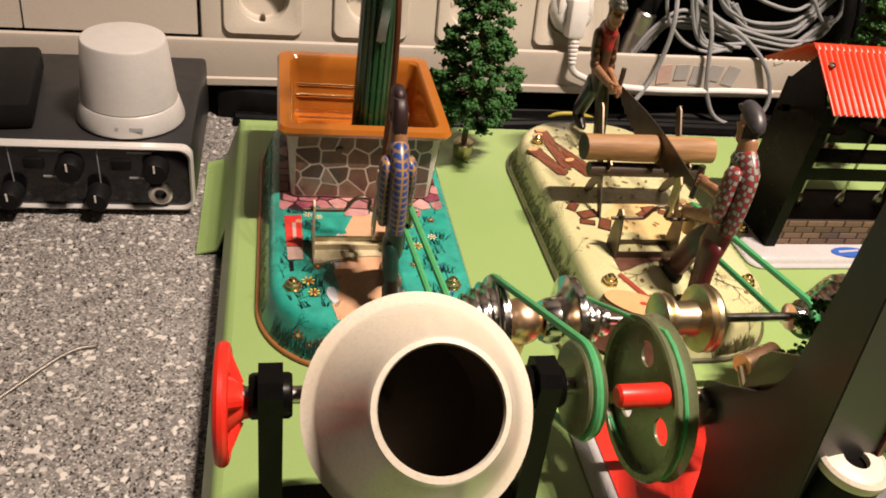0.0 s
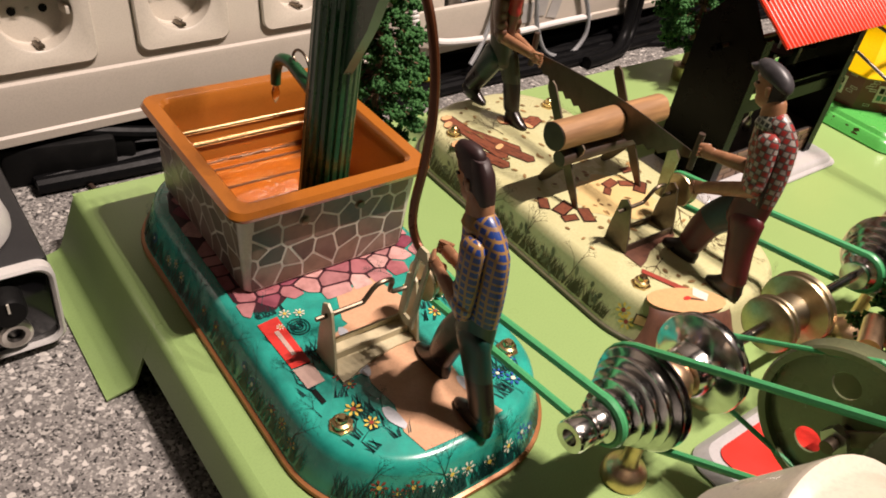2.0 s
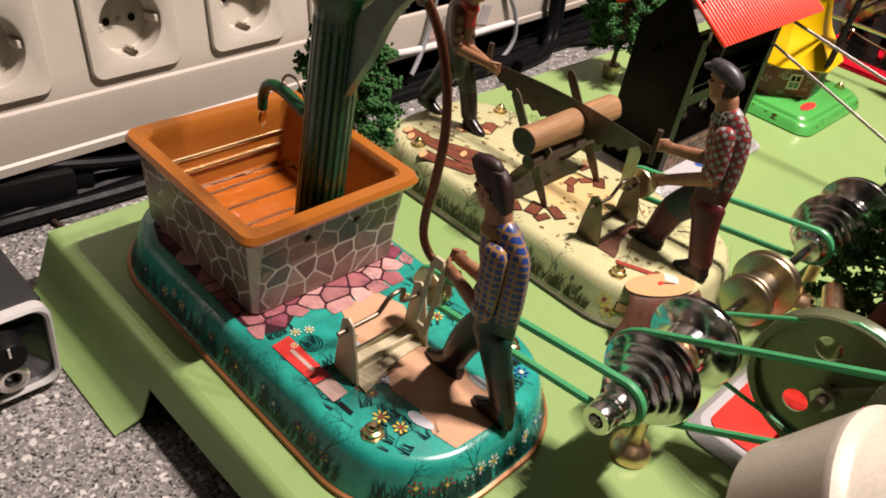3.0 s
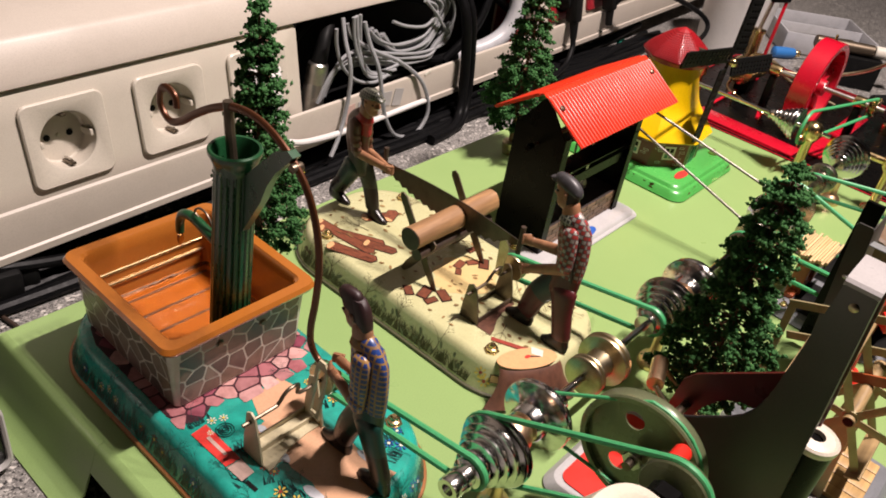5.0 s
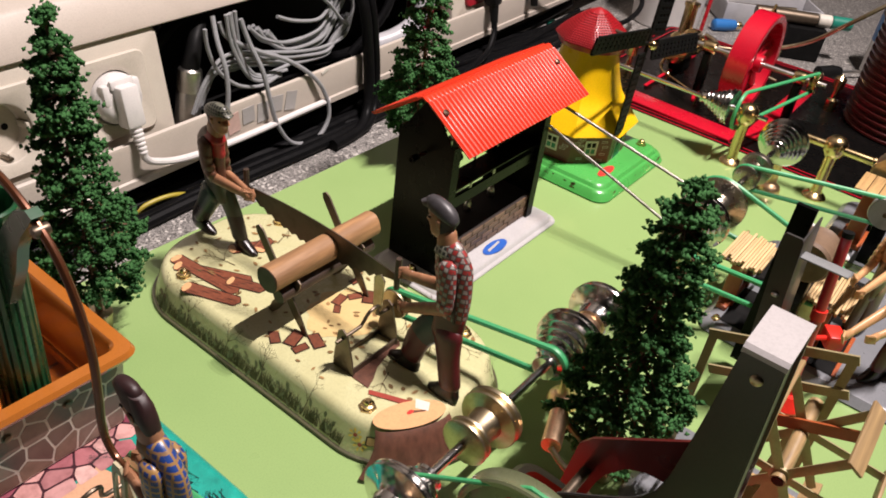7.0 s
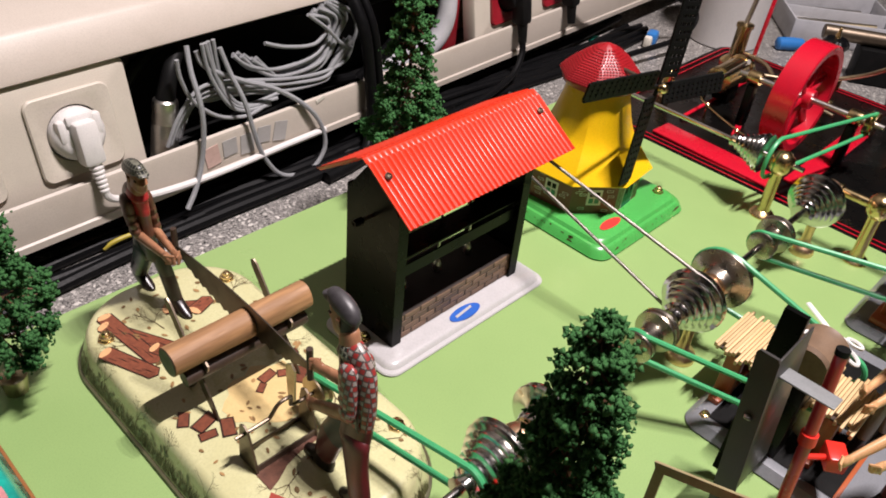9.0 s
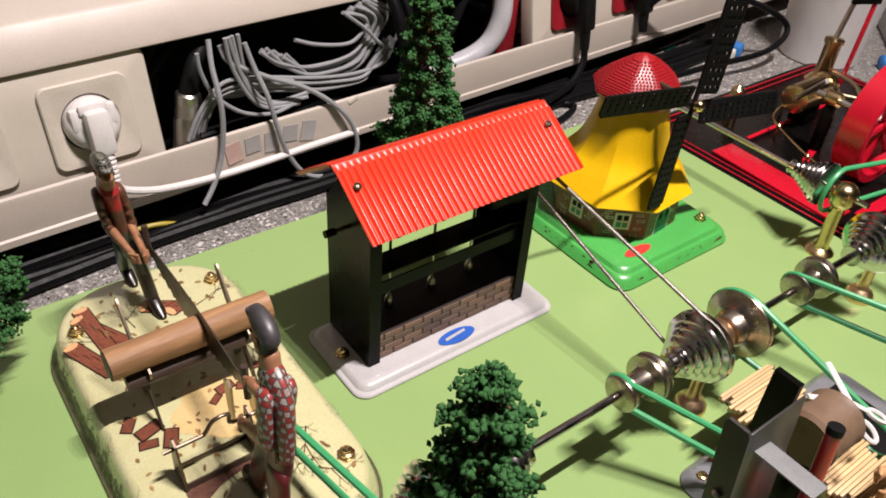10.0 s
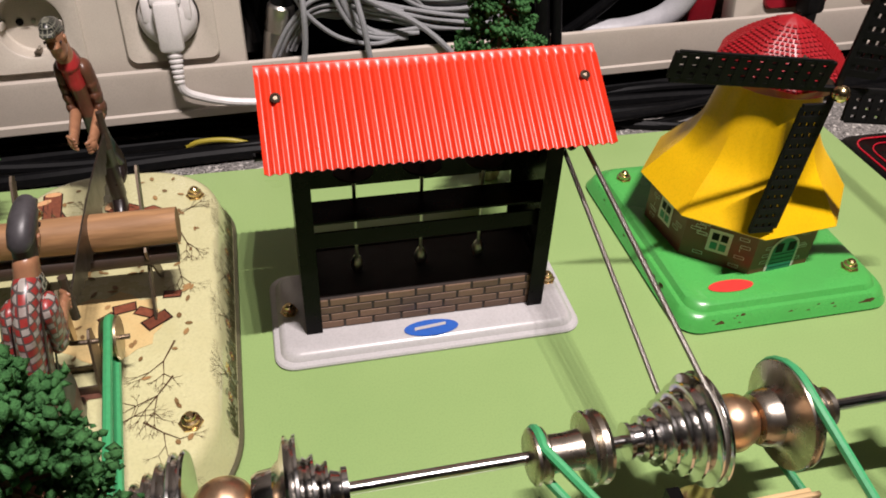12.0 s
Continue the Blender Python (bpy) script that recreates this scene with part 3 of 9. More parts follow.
bm = box((0.3, -0.23, COUNTER - 0.02), (3.4, 1.14, 0.04), 0.004)
solo("counter_top", bm, M["granite"], at(0, 0), "grey speckled granite-look laminate worktop", "counter", kind="structure")
bm = box((0.3, -0.2, -0.5), (2.9, 0.9, 0.848), 0.004)
solo("counter_base", bm, M["room"], at(0, 0), "plain closed base under the worktop", "counter base", kind="structure")
solo("floor", box((0.3, -1.2, -0.95), (5.0, 4.0, 0.05)), M["floor"], at(0, 0), "plain brown floor of the room", "floor", kind="structure")
solo("ceiling", box((0.3, -1.2, 1.84), (5.0, 4.0, 0.08)), M["room"], at(0, 0), "plain ceiling of the room, darkened to cut bounced light", "ceiling", kind="structure")
for nm, c, s in (("wall_south", (0.3, -3.2, 0.4), (5.0, 0.1, 2.7)), ("wall_west", (-2.2, -1.2, 0.4), (0.1, 3.9, 2.7)), ("wall_east", (2.8, -1.2, 0.4), (0.1, 3.9, 2.7))):
    solo(nm, box(c, s), M["room"], at(0, 0), "plain painted wall that closes the room", "wall", kind="structure")
solo("wall_north", box((0.3, 0.410, 0.6), (7.0, 0.1, 4.0)), M["wall"], wall_at(0, 0), "wall behind the cable trunking, darkened to cut bounced light", "wall", kind="structure")

# ---- cable trunking along the wall: back, lower rail, sloping cover above ----
trunk = thing("cable_trunking", wall_at(0, 0), "cream plastic cable trunking, open in places, along the wall", "trunking", kind="structure")
X0, X1 = -1.9, 2.4
part("trunking_back", box(((X0 + X1) / 2, 0.348, 0.075), (X1 - X0, 0.012, 0.19)), M["trunking"], trunk)
part("lower_rail", plate([(0.2430, -0.004), (0.2405, -0.001), (0.2400, 0.004), (0.2395, 0.0400), (0.2405, 0.0435), (0.2430, 0.0450), (0.2455, 0.0430), (0.2460, 0.0380), (0.2470, 0.004), (0.342, 0.004), (0.342, -0.004)], "x", X0, X1), M["trunking"], trunk, "cream rail with a raised front lip")
part("rail_lip", plate([(0.2375, -0.0005), (0.2375, 0.0060), (0.2396, 0.0075), (0.2396, -0.0005)], "x", X0, X1), M["trunking"], trunk)
part("upper_cover", plate([(0.2735, 0.1325), (0.2700, 0.1350), (0.2710, 0.1400), (0.2850, 0.1660), (0.2900, 0.1700), (0.352, 0.1790), (0.352, 0.1720), (0.2930, 0.1630), (0.2790, 0.1350)], "x", X0, X1), M["trunking"], trunk, "scuffed cream sloping cover strip")
# the cover plates that close the trunking beyond the sockets' block
for a, b in ((X0, -0.470), (-0.468, -0.3180), (1.002, X1)):
    part("cover_plate", plate([(0.2565, 0.0440), (0.2525, 0.0440), (0.2700, 0.1330), (0.2740, 0.1330)], "x", a, b), M["trunking"], trunk)

LEAN_WALL = 10.0


def socket_block(name, x0, x1, centres, label, red=False, plugs=()):
    """A moulded block on the sloping front of the trunking, with its sunk socket outlets."""
    w = x1 - x0
    root = thing(name, wall_at((x0 + x1) / 2, 0.2500, 0.0) @ pose(0, 0, 0, -LEAN_WALL, 0, 0), label, "socket block", kind="structure")
    zc, hz, fz, RH = 0.0805, 0.0560, 0.0825, 0.0252
    rings = [[(x, d, z + zc) for x, z, _ in rounded(w / 2 - inset, hz - inset, 0.009 - inset * 0.5, 4)] for inset, d in ((0.0, 0.020), (0.0, 0.004), (0.0015, 0.0012), (0.0040, 0.0))]
    bm = bmesh.new()
    rows = add_rings(bm, rings, False, False)
    edges = [bm.edges.get((rows[-1][i], rows[-1][(i + 1) % len(rows[-1])])) for i in range(len(rows[-1]))]
    for cx in centres:
        vs = [bm.verts.new((cx - (x0 + x1) / 2 + RH * math.cos(2 * math.pi * i / 44), 0.0, fz + RH * math.sin(2 * math.pi * i / 44))) for i in range(44)]
        edges += [bm.edges.new((vs[i], vs[(i + 1) % 44])) for i in range(44)]
    bmesh.ops.triangle_fill(bm, use_beauty=True, edges=edges)
    bmesh.ops.recalc_face_normals(bm, faces=bm.faces[:])
    part("body", bm, M["socket"], root)
    face = M["socket_red"] if red else M["socket"]
    for k, cx in enumerate(centres):
        c = cx - (x0 + x1) / 2
        n = 40
        sq = rounded(0.0375, 0.0375, 0.008, 9)
        rin = [(0.0252 * math.cos(2 * math.pi * (i + 0.5) / n), 0.0252 * math.sin(2 * math.pi * (i + 0.5) / n)) for i in range(n)]
        bm = bmesh.new()
        y = lambda pts, d, s=1.0: [(c + p[0] * s, d, fz + p[1] * s) for p in pts]
        rows = [y(sq, -0.0002, 1.012), y(sq, -0.0002), y(sq, -0.0030), y(sq, -0.0042, 0.97), y(sq, -0.0040, 0.90), y(rin, -0.0036, 1.06), y(rin, -0.0026), y(rin, 0.0150, 0.95), y(rin, 0.0165, 0.90)]
        add_rings(bm, rows, False, True)
        bmesh.ops.recalc_face_normals(bm, faces=bm.faces[:])
        fr = part("socket_frame", bm, face, root)
        if k in plugs:
            continue
        for sx in (-1, 1):
            bm = lathe([(0.0030, 0.0), (0.0030, 0.0004), (0.0001, 0.0004)], 16, "y")
            bmesh.ops.translate(bm, vec=(c + sx * 0.0105, 0.0158, fz), verts=bm.verts[:])
            part("pin_hole", bm, M["black_soft"], fr)
            part("side_key", box((c + sx * 0.0225, 0.0080, fz), (0.0030, 0.0170, 0.0060), 0.0008), face, fr)
        bm = lathe([(0.0020, 0.0), (0.0018, -0.0008), (0.0001, -0.0009)], 12, "y")
        bmesh.ops.translate(bm, vec=(c, 0.0164, fz), verts=bm.verts[:])
        part("screw", bm, M["nickel"], fr)
        for sz in (-1, 1):
            part("earth_clip", box((c, 0.0060, fz + sz * 0.0222), (0.0046, 0.0160, 0.0028), 0.0006), M["gunmetal"], fr, "dark metal earth clip")
            part("clip_spring", box((c + 0.0005, 0.0080, fz + sz * 0.0196), (0.0018, 0.0120, 0.0012), 0.0003), M["nickel"], fr)
    return root


socket_block("socket_block", -0.316, 0.118, (-0.257, -0.152, -0.047, 0.0585), "cream four-gang wall socket block with a white plug in its last outlet", plugs=(3,))
socket_block("red_socket_block", 0.600, 1.000, (0.670, 0.788, 0.906), "cream socket block with red outlets, cables plugged in", red=True, plugs=(0, 1))

# the white plug and its cord
plug = thing("power_plug", wall_at(0.0585, 0.2500) @ pose(0, 0, 0, -LEAN_WALL, 0, 0), "white angled mains plug in the wall socket", "plug")
part("body", lathe([(0.0236, 0.0120), (0.0236, -0.006), (0.0228, -0.0100), (0.0190, -0.0150), (0.0150, -0.0165), (0.0001, -0.017)], 40, "y", (0, 0, 0.0825), cap0=True), M["white_plug"], plug)
bm = bmesh.new()
add_box(bm, (0.0, -0.020, 0.0780), (0.0200, 0.0180, 0.0400), 0.004)
add_box(bm, (0.0, -0.0165, 0.0985), (0.0240, 0.005, 0.009), 0.0018)
part("grip", bm, M["white_plug"], plug)
for sx in (-1, 1):
    part("finger_rest", box((sx * 0.0155, -0.0120, 0.0900), (0.0080, 0.0100, 0.0200), 0.003), M["white_plug"], plug)
pts = [(0.001, -0.021 - 0.0002 * k, 0.0590 - 0.0014 * k) for k in range(20)]
bm = bmesh.new()
add_tube(bm, pts, [0.0066 - 0.00012 * k - (0.0016 if k % 3 == 2 else 0) for k in range(20)], 16)
part("strain_relief", bm, M["white_plug"], plug, "ribbed white strain relief")
cord = smooth_path([(0.001, -0.0248, 0.0335), (0.003, -0.024, 0.026), (0.012, -0.0225, 0.0195), (0.040, -0.0200, 0.0105), (0.085, -0.0185, 0.0055), (0.140, -0.0180, 0.0040), (0.200, -0.0180, 0.0050), (0.26, -0.016, 0.004)], 6)
part("cord", tube(cord, 0.0036, 10), M["white_plug"], plug)

# dark plugs in the red outlets
for x, lbl in ((0.670, "black angled plug in a red outlet"), (0.788, "black plug with a thick cord in a red outlet")):
    p2 = thing("black_plug", wall_at(x, 0.2500) @ pose(0, 0, 0, -LEAN_WALL, 0, 0), lbl, "plug")
    part("body", lathe([(0.0220, 0.0100), (0.0225, -0.010), (0.0190, -0.024), (0.0001, -0.026)], 28, "y", (0, 0, 0.0825)), M["black_soft"], p2)
    part("grip", box((-0.002, -0.026, 0.0700), (0.0210, 0.022, 0.0520), 0.005), M["black_soft"], p2)
    part("boot", tube([(-0.003, -0.028, 0.046), (-0.004, -0.029, 0.020)], [0.0075, 0.0056], 12), M["black_soft"], p2)
    cord = smooth_path([(-0.004, -0.029, 0.021), (-0.010, -0.032, 0.004), (-0.035, -0.036, -0.016), (-0.085, -0.040, -0.026), (-0.16, -0.050, -0.031), (-0.24, -0.056, -0.031)] if x < 0.7 else
                       [(-0.003, -0.028, 0.048), (0.02, -0.050, 0.070), (0.10, -0.075, 0.062), (0.20, -0.10, 0.020), (0.225, -0.115, -0.010), (0.17, -0.115, -0.030), (0.05, -0.092, -0.0315), (-0.06, -0.080, -0.0315)], 7)
    part("cord", tube(cord, 0.0044, 10), M["black_cable"], p2)

# ---- the display board: an enamelled sheet-metal tray turned over ----
board = thing("display_board", at(0, 0), "pale green enamelled metal display board standing on the worktop", "display board")
BX0, BX1, BY0, BY1 = -0.2300, 0.4475, -0.46, 0.1315
bm = bmesh.new()
th = 0.0016
add_rings(bm, [[(BX0, BY0, -th), (BX1, BY0, -th), (BX1, BY1, -th), (BX0, BY1, -th)], [(BX0, BY0, 0), (BX1, BY0, 0), (BX1, BY1, 0), (BX0, BY1, 0)]])
bmesh.ops.bevel(bm, geom=[e for e in bm.edges if all(v.co.z > -0.0005 for v in e.verts) and any(v.co.x > BX0 + 0.001 for v in e.verts)], offset=0.0009, segments=2, affect="EDGES")
part("top", bm, M["green_board"], board)


def skirt(a, b, out, drop, thick=0.0016):
    """A strip bent down from the edge a-b, splayed outwards."""
    a, b, o = Vector(a), Vector(b), Vector(out)
    pts = [a, b, b + o + Vector((0, 0, -drop)), a + o + Vector((0, 0, -drop))]
    n = (pts[1] - pts[0]).cross(pts[2] - pts[1]).normalized() * thick
    bm = bmesh.new()
    add_rings(bm, [pts, [p - n for p in pts]])
    bmesh.ops.recalc_face_normals(bm, faces=bm.faces[:])
    return bm


Z0 = -0.0012
OUTER = [(-0.2300, 0.0), (-0.2322, -0.0005), (-0.2340, -0.0018), (-0.2350, -0.0038), (-0.2395, -0.0165), (-0.2442, -0.0295), (-0.2449, -0.0308), (-0.2466, -0.0320), (-0.2570, -0.0347)]
INNER = [(-0.2570, -0.0356), (-0.2460, -0.0330), (-0.2438, -0.0316), (-0.2429, -0.0296), (-0.2382, -0.0165), (-0.2338, -0.0042), (-0.2330, -0.0028), (-0.2318, -0.0019), (-0.2300, -0.0016)]
for a, b in ((0.024, BY1), (BY0, -0.3002)):
    part("side_skirt", plate(OUTER + INNER, "y", a, b), M["green_board"], board, "steep side wall bent out into a foot flange", smooth=60)
part("side_skirt", plate(OUTER[:5] + INNER[4:], "y", -0.3000, 0.0238), M["green_board"], board, "steep side wall with a cut-out below", smooth=60)
part("back_skirt", skirt((BX1, BY1, Z0), (BX0 - 0.004, BY1, Z0), (0, 0.004, 0), 0.0345), M["green_board"], board)
part("side_skirt", skirt((BX1, BY0, Z0), (BX1, BY1, Z0), (0.004, 0, 0), 0.0345), M["green_board"], board)
part("front_skirt", skirt((BX0, BY0, Z0), (BX1, BY0, Z0), (0, -0.02, 0), 0.0345), M["green_board"], board)

# ---- shared tin-toy pieces ----


def screw_on(parent, x, y, z=0.022, s=1.0):
    """A brass cheese-head screw with its nut."""
    bm = lathe([(0.0048 * s, 0), (0.0048 * s, 0.0007 * s), (0.0036 * s, 0.0009 * s)], 6, c=(x, y, z))
    add_lathe(bm, [(0.0036 * s, 0.0008 * s), (0.0036 * s, 0.0026 * s), (0.0024 * s, 0.003 * s), (0.0022 * s, 0.0046 * s), (0.0013 * s, 0.0054 * s)], 14, c=(x, y, z))
    return part("base_screw", bm, M["brass"], parent, "brass screw")


BASE_H = 0.0222
HX, HY, RAD = 0.057, 0.1135, 0.046


def base_ring(inset, z, n=14):
    return rounded(HX - inset, HY - inset, RAD - inset, n, z=z)


def tin_base(root, mat, lip):
    """The pressed base: a flat top, splayed sides and a rolled lip."""
    bm = bmesh.new()
    prof = [(0.004, 0.0002), (0.0006, 0.0002), (0.0, 0.0010), (0.0004, 0.0021), (0.0018, 0.0025)]
    add_rings(bm, [base_ring(i, z) for i, z in prof], True, False)
    part("rolled_lip", bm, lip, root)
    bm = bmesh.new()
    prof = [(0.0019, 0.0024), (0.0032, 0.006), (0.0062, 0.0165), (0.0074, 0.0196), (0.0092, 0.0214), (0.0116, BASE_H)]
    add_rings(bm, [base_ring(i, z) for i, z in prof], False, True)
    return part("base_shell", bm, mat, root)


def rim_point(x, y):
    """The place on the base's outline in the direction of (x, y): point, outward normal."""
    pts = [Vector(p) for p in base_ring(0, 0, 14)]
    want, found = Vector((x, y, 0)), None
    for a, b in zip(pts, pts[1:] + pts[:1]):
        d = b - a
        t = min(1.0, max(0.0, (want - a).dot(d) / max(d.length_squared, 1e-12)))
        p = a + d * t
        if d.length > 1e-6 and (found is None or (p - want).length < found[0]):
            found = ((p - want).length, p, d.normalized())
    return found[1], Vector((found[2].y, -found[2].x, 0))


def side_pose(x, y, v):
    """A frame lying on the base's splayed side: x along, y up the slope, z out. v: 0 at the lip, 1 at the shoulder."""
    p, n = rim_point(x, y)
    up = (Vector((0, 0, 0.0136)) - n * 0.0044).normalized()
    out = (n + Vector((0, 0, 0.31))).normalized()
    along = up.cross(out)
    pos = p - n * (0.0024 + 0.0046 * v) + Vector((0, 0, 0.0036 + 0.0142 * v)) + out * 0.0004
    return Matrix(((along.x, up.x, out.x, pos.x), (along.y, up.y, out.y, pos.y), (along.z, up.z, out.z, pos.z), (0, 0, 0, 1)))


def petals(r, n=7, core=0.3):
    """A printed flower, flat: petals, and a heart of the second material."""
    bm = bmesh.new()
    for k in range(n):
        a = 2 * math.pi * k / n
        f = lambda rr, aa: bm.verts.new((rr * math.cos(aa), rr * math.sin(aa), 0))
        bm.faces.new((f(r * 0.25, a), f(r * 0.75, a - 0.24), f(r, a), f(r * 0.75, a + 0.24)))
    vs = [bm.verts.new((r * core * math.cos(k), r * core * math.sin(k), 0.0001)) for k in range(6)]
    bm.faces.new(vs).material_index = 1
    return bm


def blades(n, spread, height, seed):
    """A tuft of printed grass: thin tapering blades, flat."""
    rnd = random.Random(seed)
    bm = bmesh.new()
    for _ in range(n):
        x, lean, h, w = rnd.uniform(-spread, spread), rnd.uniform(-0.5, 0.5), height * rnd.uniform(0.5, 1), rnd.uniform(0.0002, 0.00045)
        bm.faces.new([bm.verts.new(p) for p in ((x - w, 0, 0), (x + w, 0, 0), (x + lean * h * 0.5 + w * 0.7, h * 0.6, 0), (x + lean * h, h, 0), (x + lean * h * 0.5 - w * 0.7, h * 0.6, 0))])
    return bm


def flat_shape(pts, z):
    bm = bmesh.new()
    bm.faces.new([bm.verts.new((x, y, z)) for x, y in pts])
    bmesh.ops.triangulate(bm, faces=bm.faces[:])
    return bm


def blob(cx, cy, rx, ry, seed, n=18, rough=0.12, rot=0.0):
    rnd = random.Random(seed)
    out = []
    for k in range(n):
        a = 2 * math.pi * k / n
        r = 1 + rnd.uniform(-rough, rough)
        u, v = rx * r * math.cos(a), ry * r * math.sin(a)
        out.append((cx + u * math.cos(rot) - v * math.sin(rot), cy + u * math.sin(rot) + v * math.cos(rot)))
    return out


def twig_print(x, y, rot, size, seed):
    """A bare branching twig, printed."""
    rnd = random.Random(seed)
    bm = bmesh.new()

    def stroke(px, py, a, l, w, depth):
        qx, qy = px + l * math.cos(a), py + l * math.sin(a)
        nx, ny = -math.sin(a) * w, math.cos(a) * w
        bm.faces.new([bm.verts.new((u, v, 0)) for u, v in ((px - nx, py - ny), (qx - nx * 0.5, qy - ny * 0.5), (qx + nx * 0.5, qy + ny * 0.5), (px + nx, py + ny))])
        if depth:
            for s in (-1, 1, 0):
                if rnd.random() < 0.85:
                    stroke(qx, qy, a + s * rnd.uniform(0.35, 0.8) + rnd.uniform(-0.15, 0.15), l * rnd.uniform(0.55, 0.8), w * 0.65, depth - 1)
    stroke(x, y, rot, size * 0.4, size * 0.015, 4)
    return bm


def shell(bm, stations, mat_of, d, x0=0.0, segs=22, power=2.5):
    """A pressed hollow body: stations (height, front, back, half thickness), rounded across."""
    rows = []
    for z, f, b, t in stations:
        row = []
        for k in range(segs):
            a = 2 * math.pi * k / segs
            c, s = math.cos(a), math.sin(a)
            c, s = math.copysign(abs(c) ** (2 / power), c), math.copysign(abs(s) ** (2 / power), s)
            row.append(bm.verts.new((x0 + t * s, d * ((f + b) / 2 + (f - b) / 2 * c), z)))
        rows.append(row)
    for j in range(len(rows) - 1):
        zc = (stations[j][0] + stations[j + 1][0]) / 2
        for k in range(segs):
            u = math.cos(2 * math.pi * (k + 0.5) / segs)
            face = bm.faces.new((rows[j][k], rows[j][(k + 1) % segs], rows[j + 1][(k + 1) % segs], rows[j + 1][k]))
            face.material_index = mat_of(zc, u)
    bm.faces.new(rows[0][::-1]).material_index = mat_of(stations[0][0], 0)
    bm.faces.new(rows[-1]).material_index = mat_of(stations[-1][0], 0)


def limb(bm, pts, radii, flat, mat, d, segs=12):
    """An arm or leg along points (x, forward, height): flat is its half thickness over its half width."""
    path = [Vector((p[0], d * p[1], p[2])) for p in pts]
    line = smooth_path(path, 4)
    rr = [radii[min(i // 4, len(radii) - 2)] * (1 - (i % 4) / 4) + radii[min(i // 4 + 1, len(radii) - 1)] * (i % 4) / 4 for i in range(len(line) - 1)] + [radii[-1]]
    t0, t1 = (line[1] - line[0]).normalized(), (line[-1] - line[-2]).normalized()
    line = [line[0] - t0 * rr[0] * 0.7, line[0] - t0 * rr[0] * 0.4] + line + [line[-1] + t1 * rr[-1] * 0.4, line[-1] + t1 * rr[-1] * 0.7]
    rr = [rr[0] * 0.4, rr[0] * 0.85] + rr + [rr[-1] * 0.85, rr[-1] * 0.4]
    rings = []
    for i, p in enumerate(line):
        t = (line[min(i + 1, len(line) - 1)] - line[max(i - 1, 0)]).normalized()
        s = Vector((0, -t.z, t.y)).normalized()
        rings.append([p + s * rr[i] * math.cos(2 * math.pi * k / segs) + Vector((1, 0, 0)) * rr[i] * flat * math.sin(2 * math.pi * k / segs) for k in range(segs)])
    add_rings(bm, rings, mat=mat)


def sweep(bm, stations, mat_of, d, x=0.0, segs=18, power=2.3):
    """A pressed body along a bent line: stations (forward, height, half width, half thickness); mat_of(height, front)."""
    line = smooth_path([(x, d * f, z) for f, z, _, _ in stations], 4)
    n = len(stations) - 1
    size = []
    for i in range(len(line)):
        k, u = min(i // 4, n - 1), (i - 4 * min(i // 4, n - 1)) / 4
        size.append(tuple(stations[k][c] * (1 - u) + stations[k + 1][c] * u for c in (2, 3)))
    t0, t1 = (line[1] - line[0]).normalized(), (line[-1] - line[-2]).normalized()
    a, b = size[0], size[-1]
    line = [line[0] - t0 * a[0] * 0.55, line[0] - t0 * a[0] * 0.3] + line + [line[-1] + t1 * b[0] * 0.3, line[-1] + t1 * b[0] * 0.55]
    size = [(a[0] * 0.45, a[1] * 0.45), (a[0] * 0.85, a[1] * 0.85)] + size + [(b[0] * 0.85, b[1] * 0.85), (b[0] * 0.45, b[1] * 0.45)]
    rows = []
    for i, p in enumerate(line):
        t = (line[min(i + 1, len(line) - 1)] - line[max(i - 1, 0)]).normalized()
        ahead = Vector((0, t.z, -t.y)).normalized()
        if ahead.y * d < 0:
            ahead = -ahead
        row = []
        for k in range(segs):
            c, q = math.cos(2 * math.pi * k / segs), math.sin(2 * math.pi * k / segs)
            c, q = math.copysign(abs(c) ** (2 / power), c), math.copysign(abs(q) ** (2 / power), q)
            row.append(bm.verts.new(p + ahead * size[i][0] * c + Vector((size[i][1] * q, 0, 0))))
        rows.append(row)
    for i in range(len(rows) - 1):
        zc = (line[i].z + line[i + 1].z) / 2
        for k in range(segs):
            f = bm.faces.new((rows[i][k], rows[i][(k + 1) % segs], rows[i + 1][(k + 1) % segs], rows[i + 1][k]))
            f.material_index = mat_of(zc, math.cos(2 * math.pi * (k + 0.5) / segs))
    bm.faces.new(rows[0][::-1]).material_index = mat_of(line[0].z, 0)
    bm.faces.new(rows[-1]).material_index = mat_of(line[-1].z, 0)


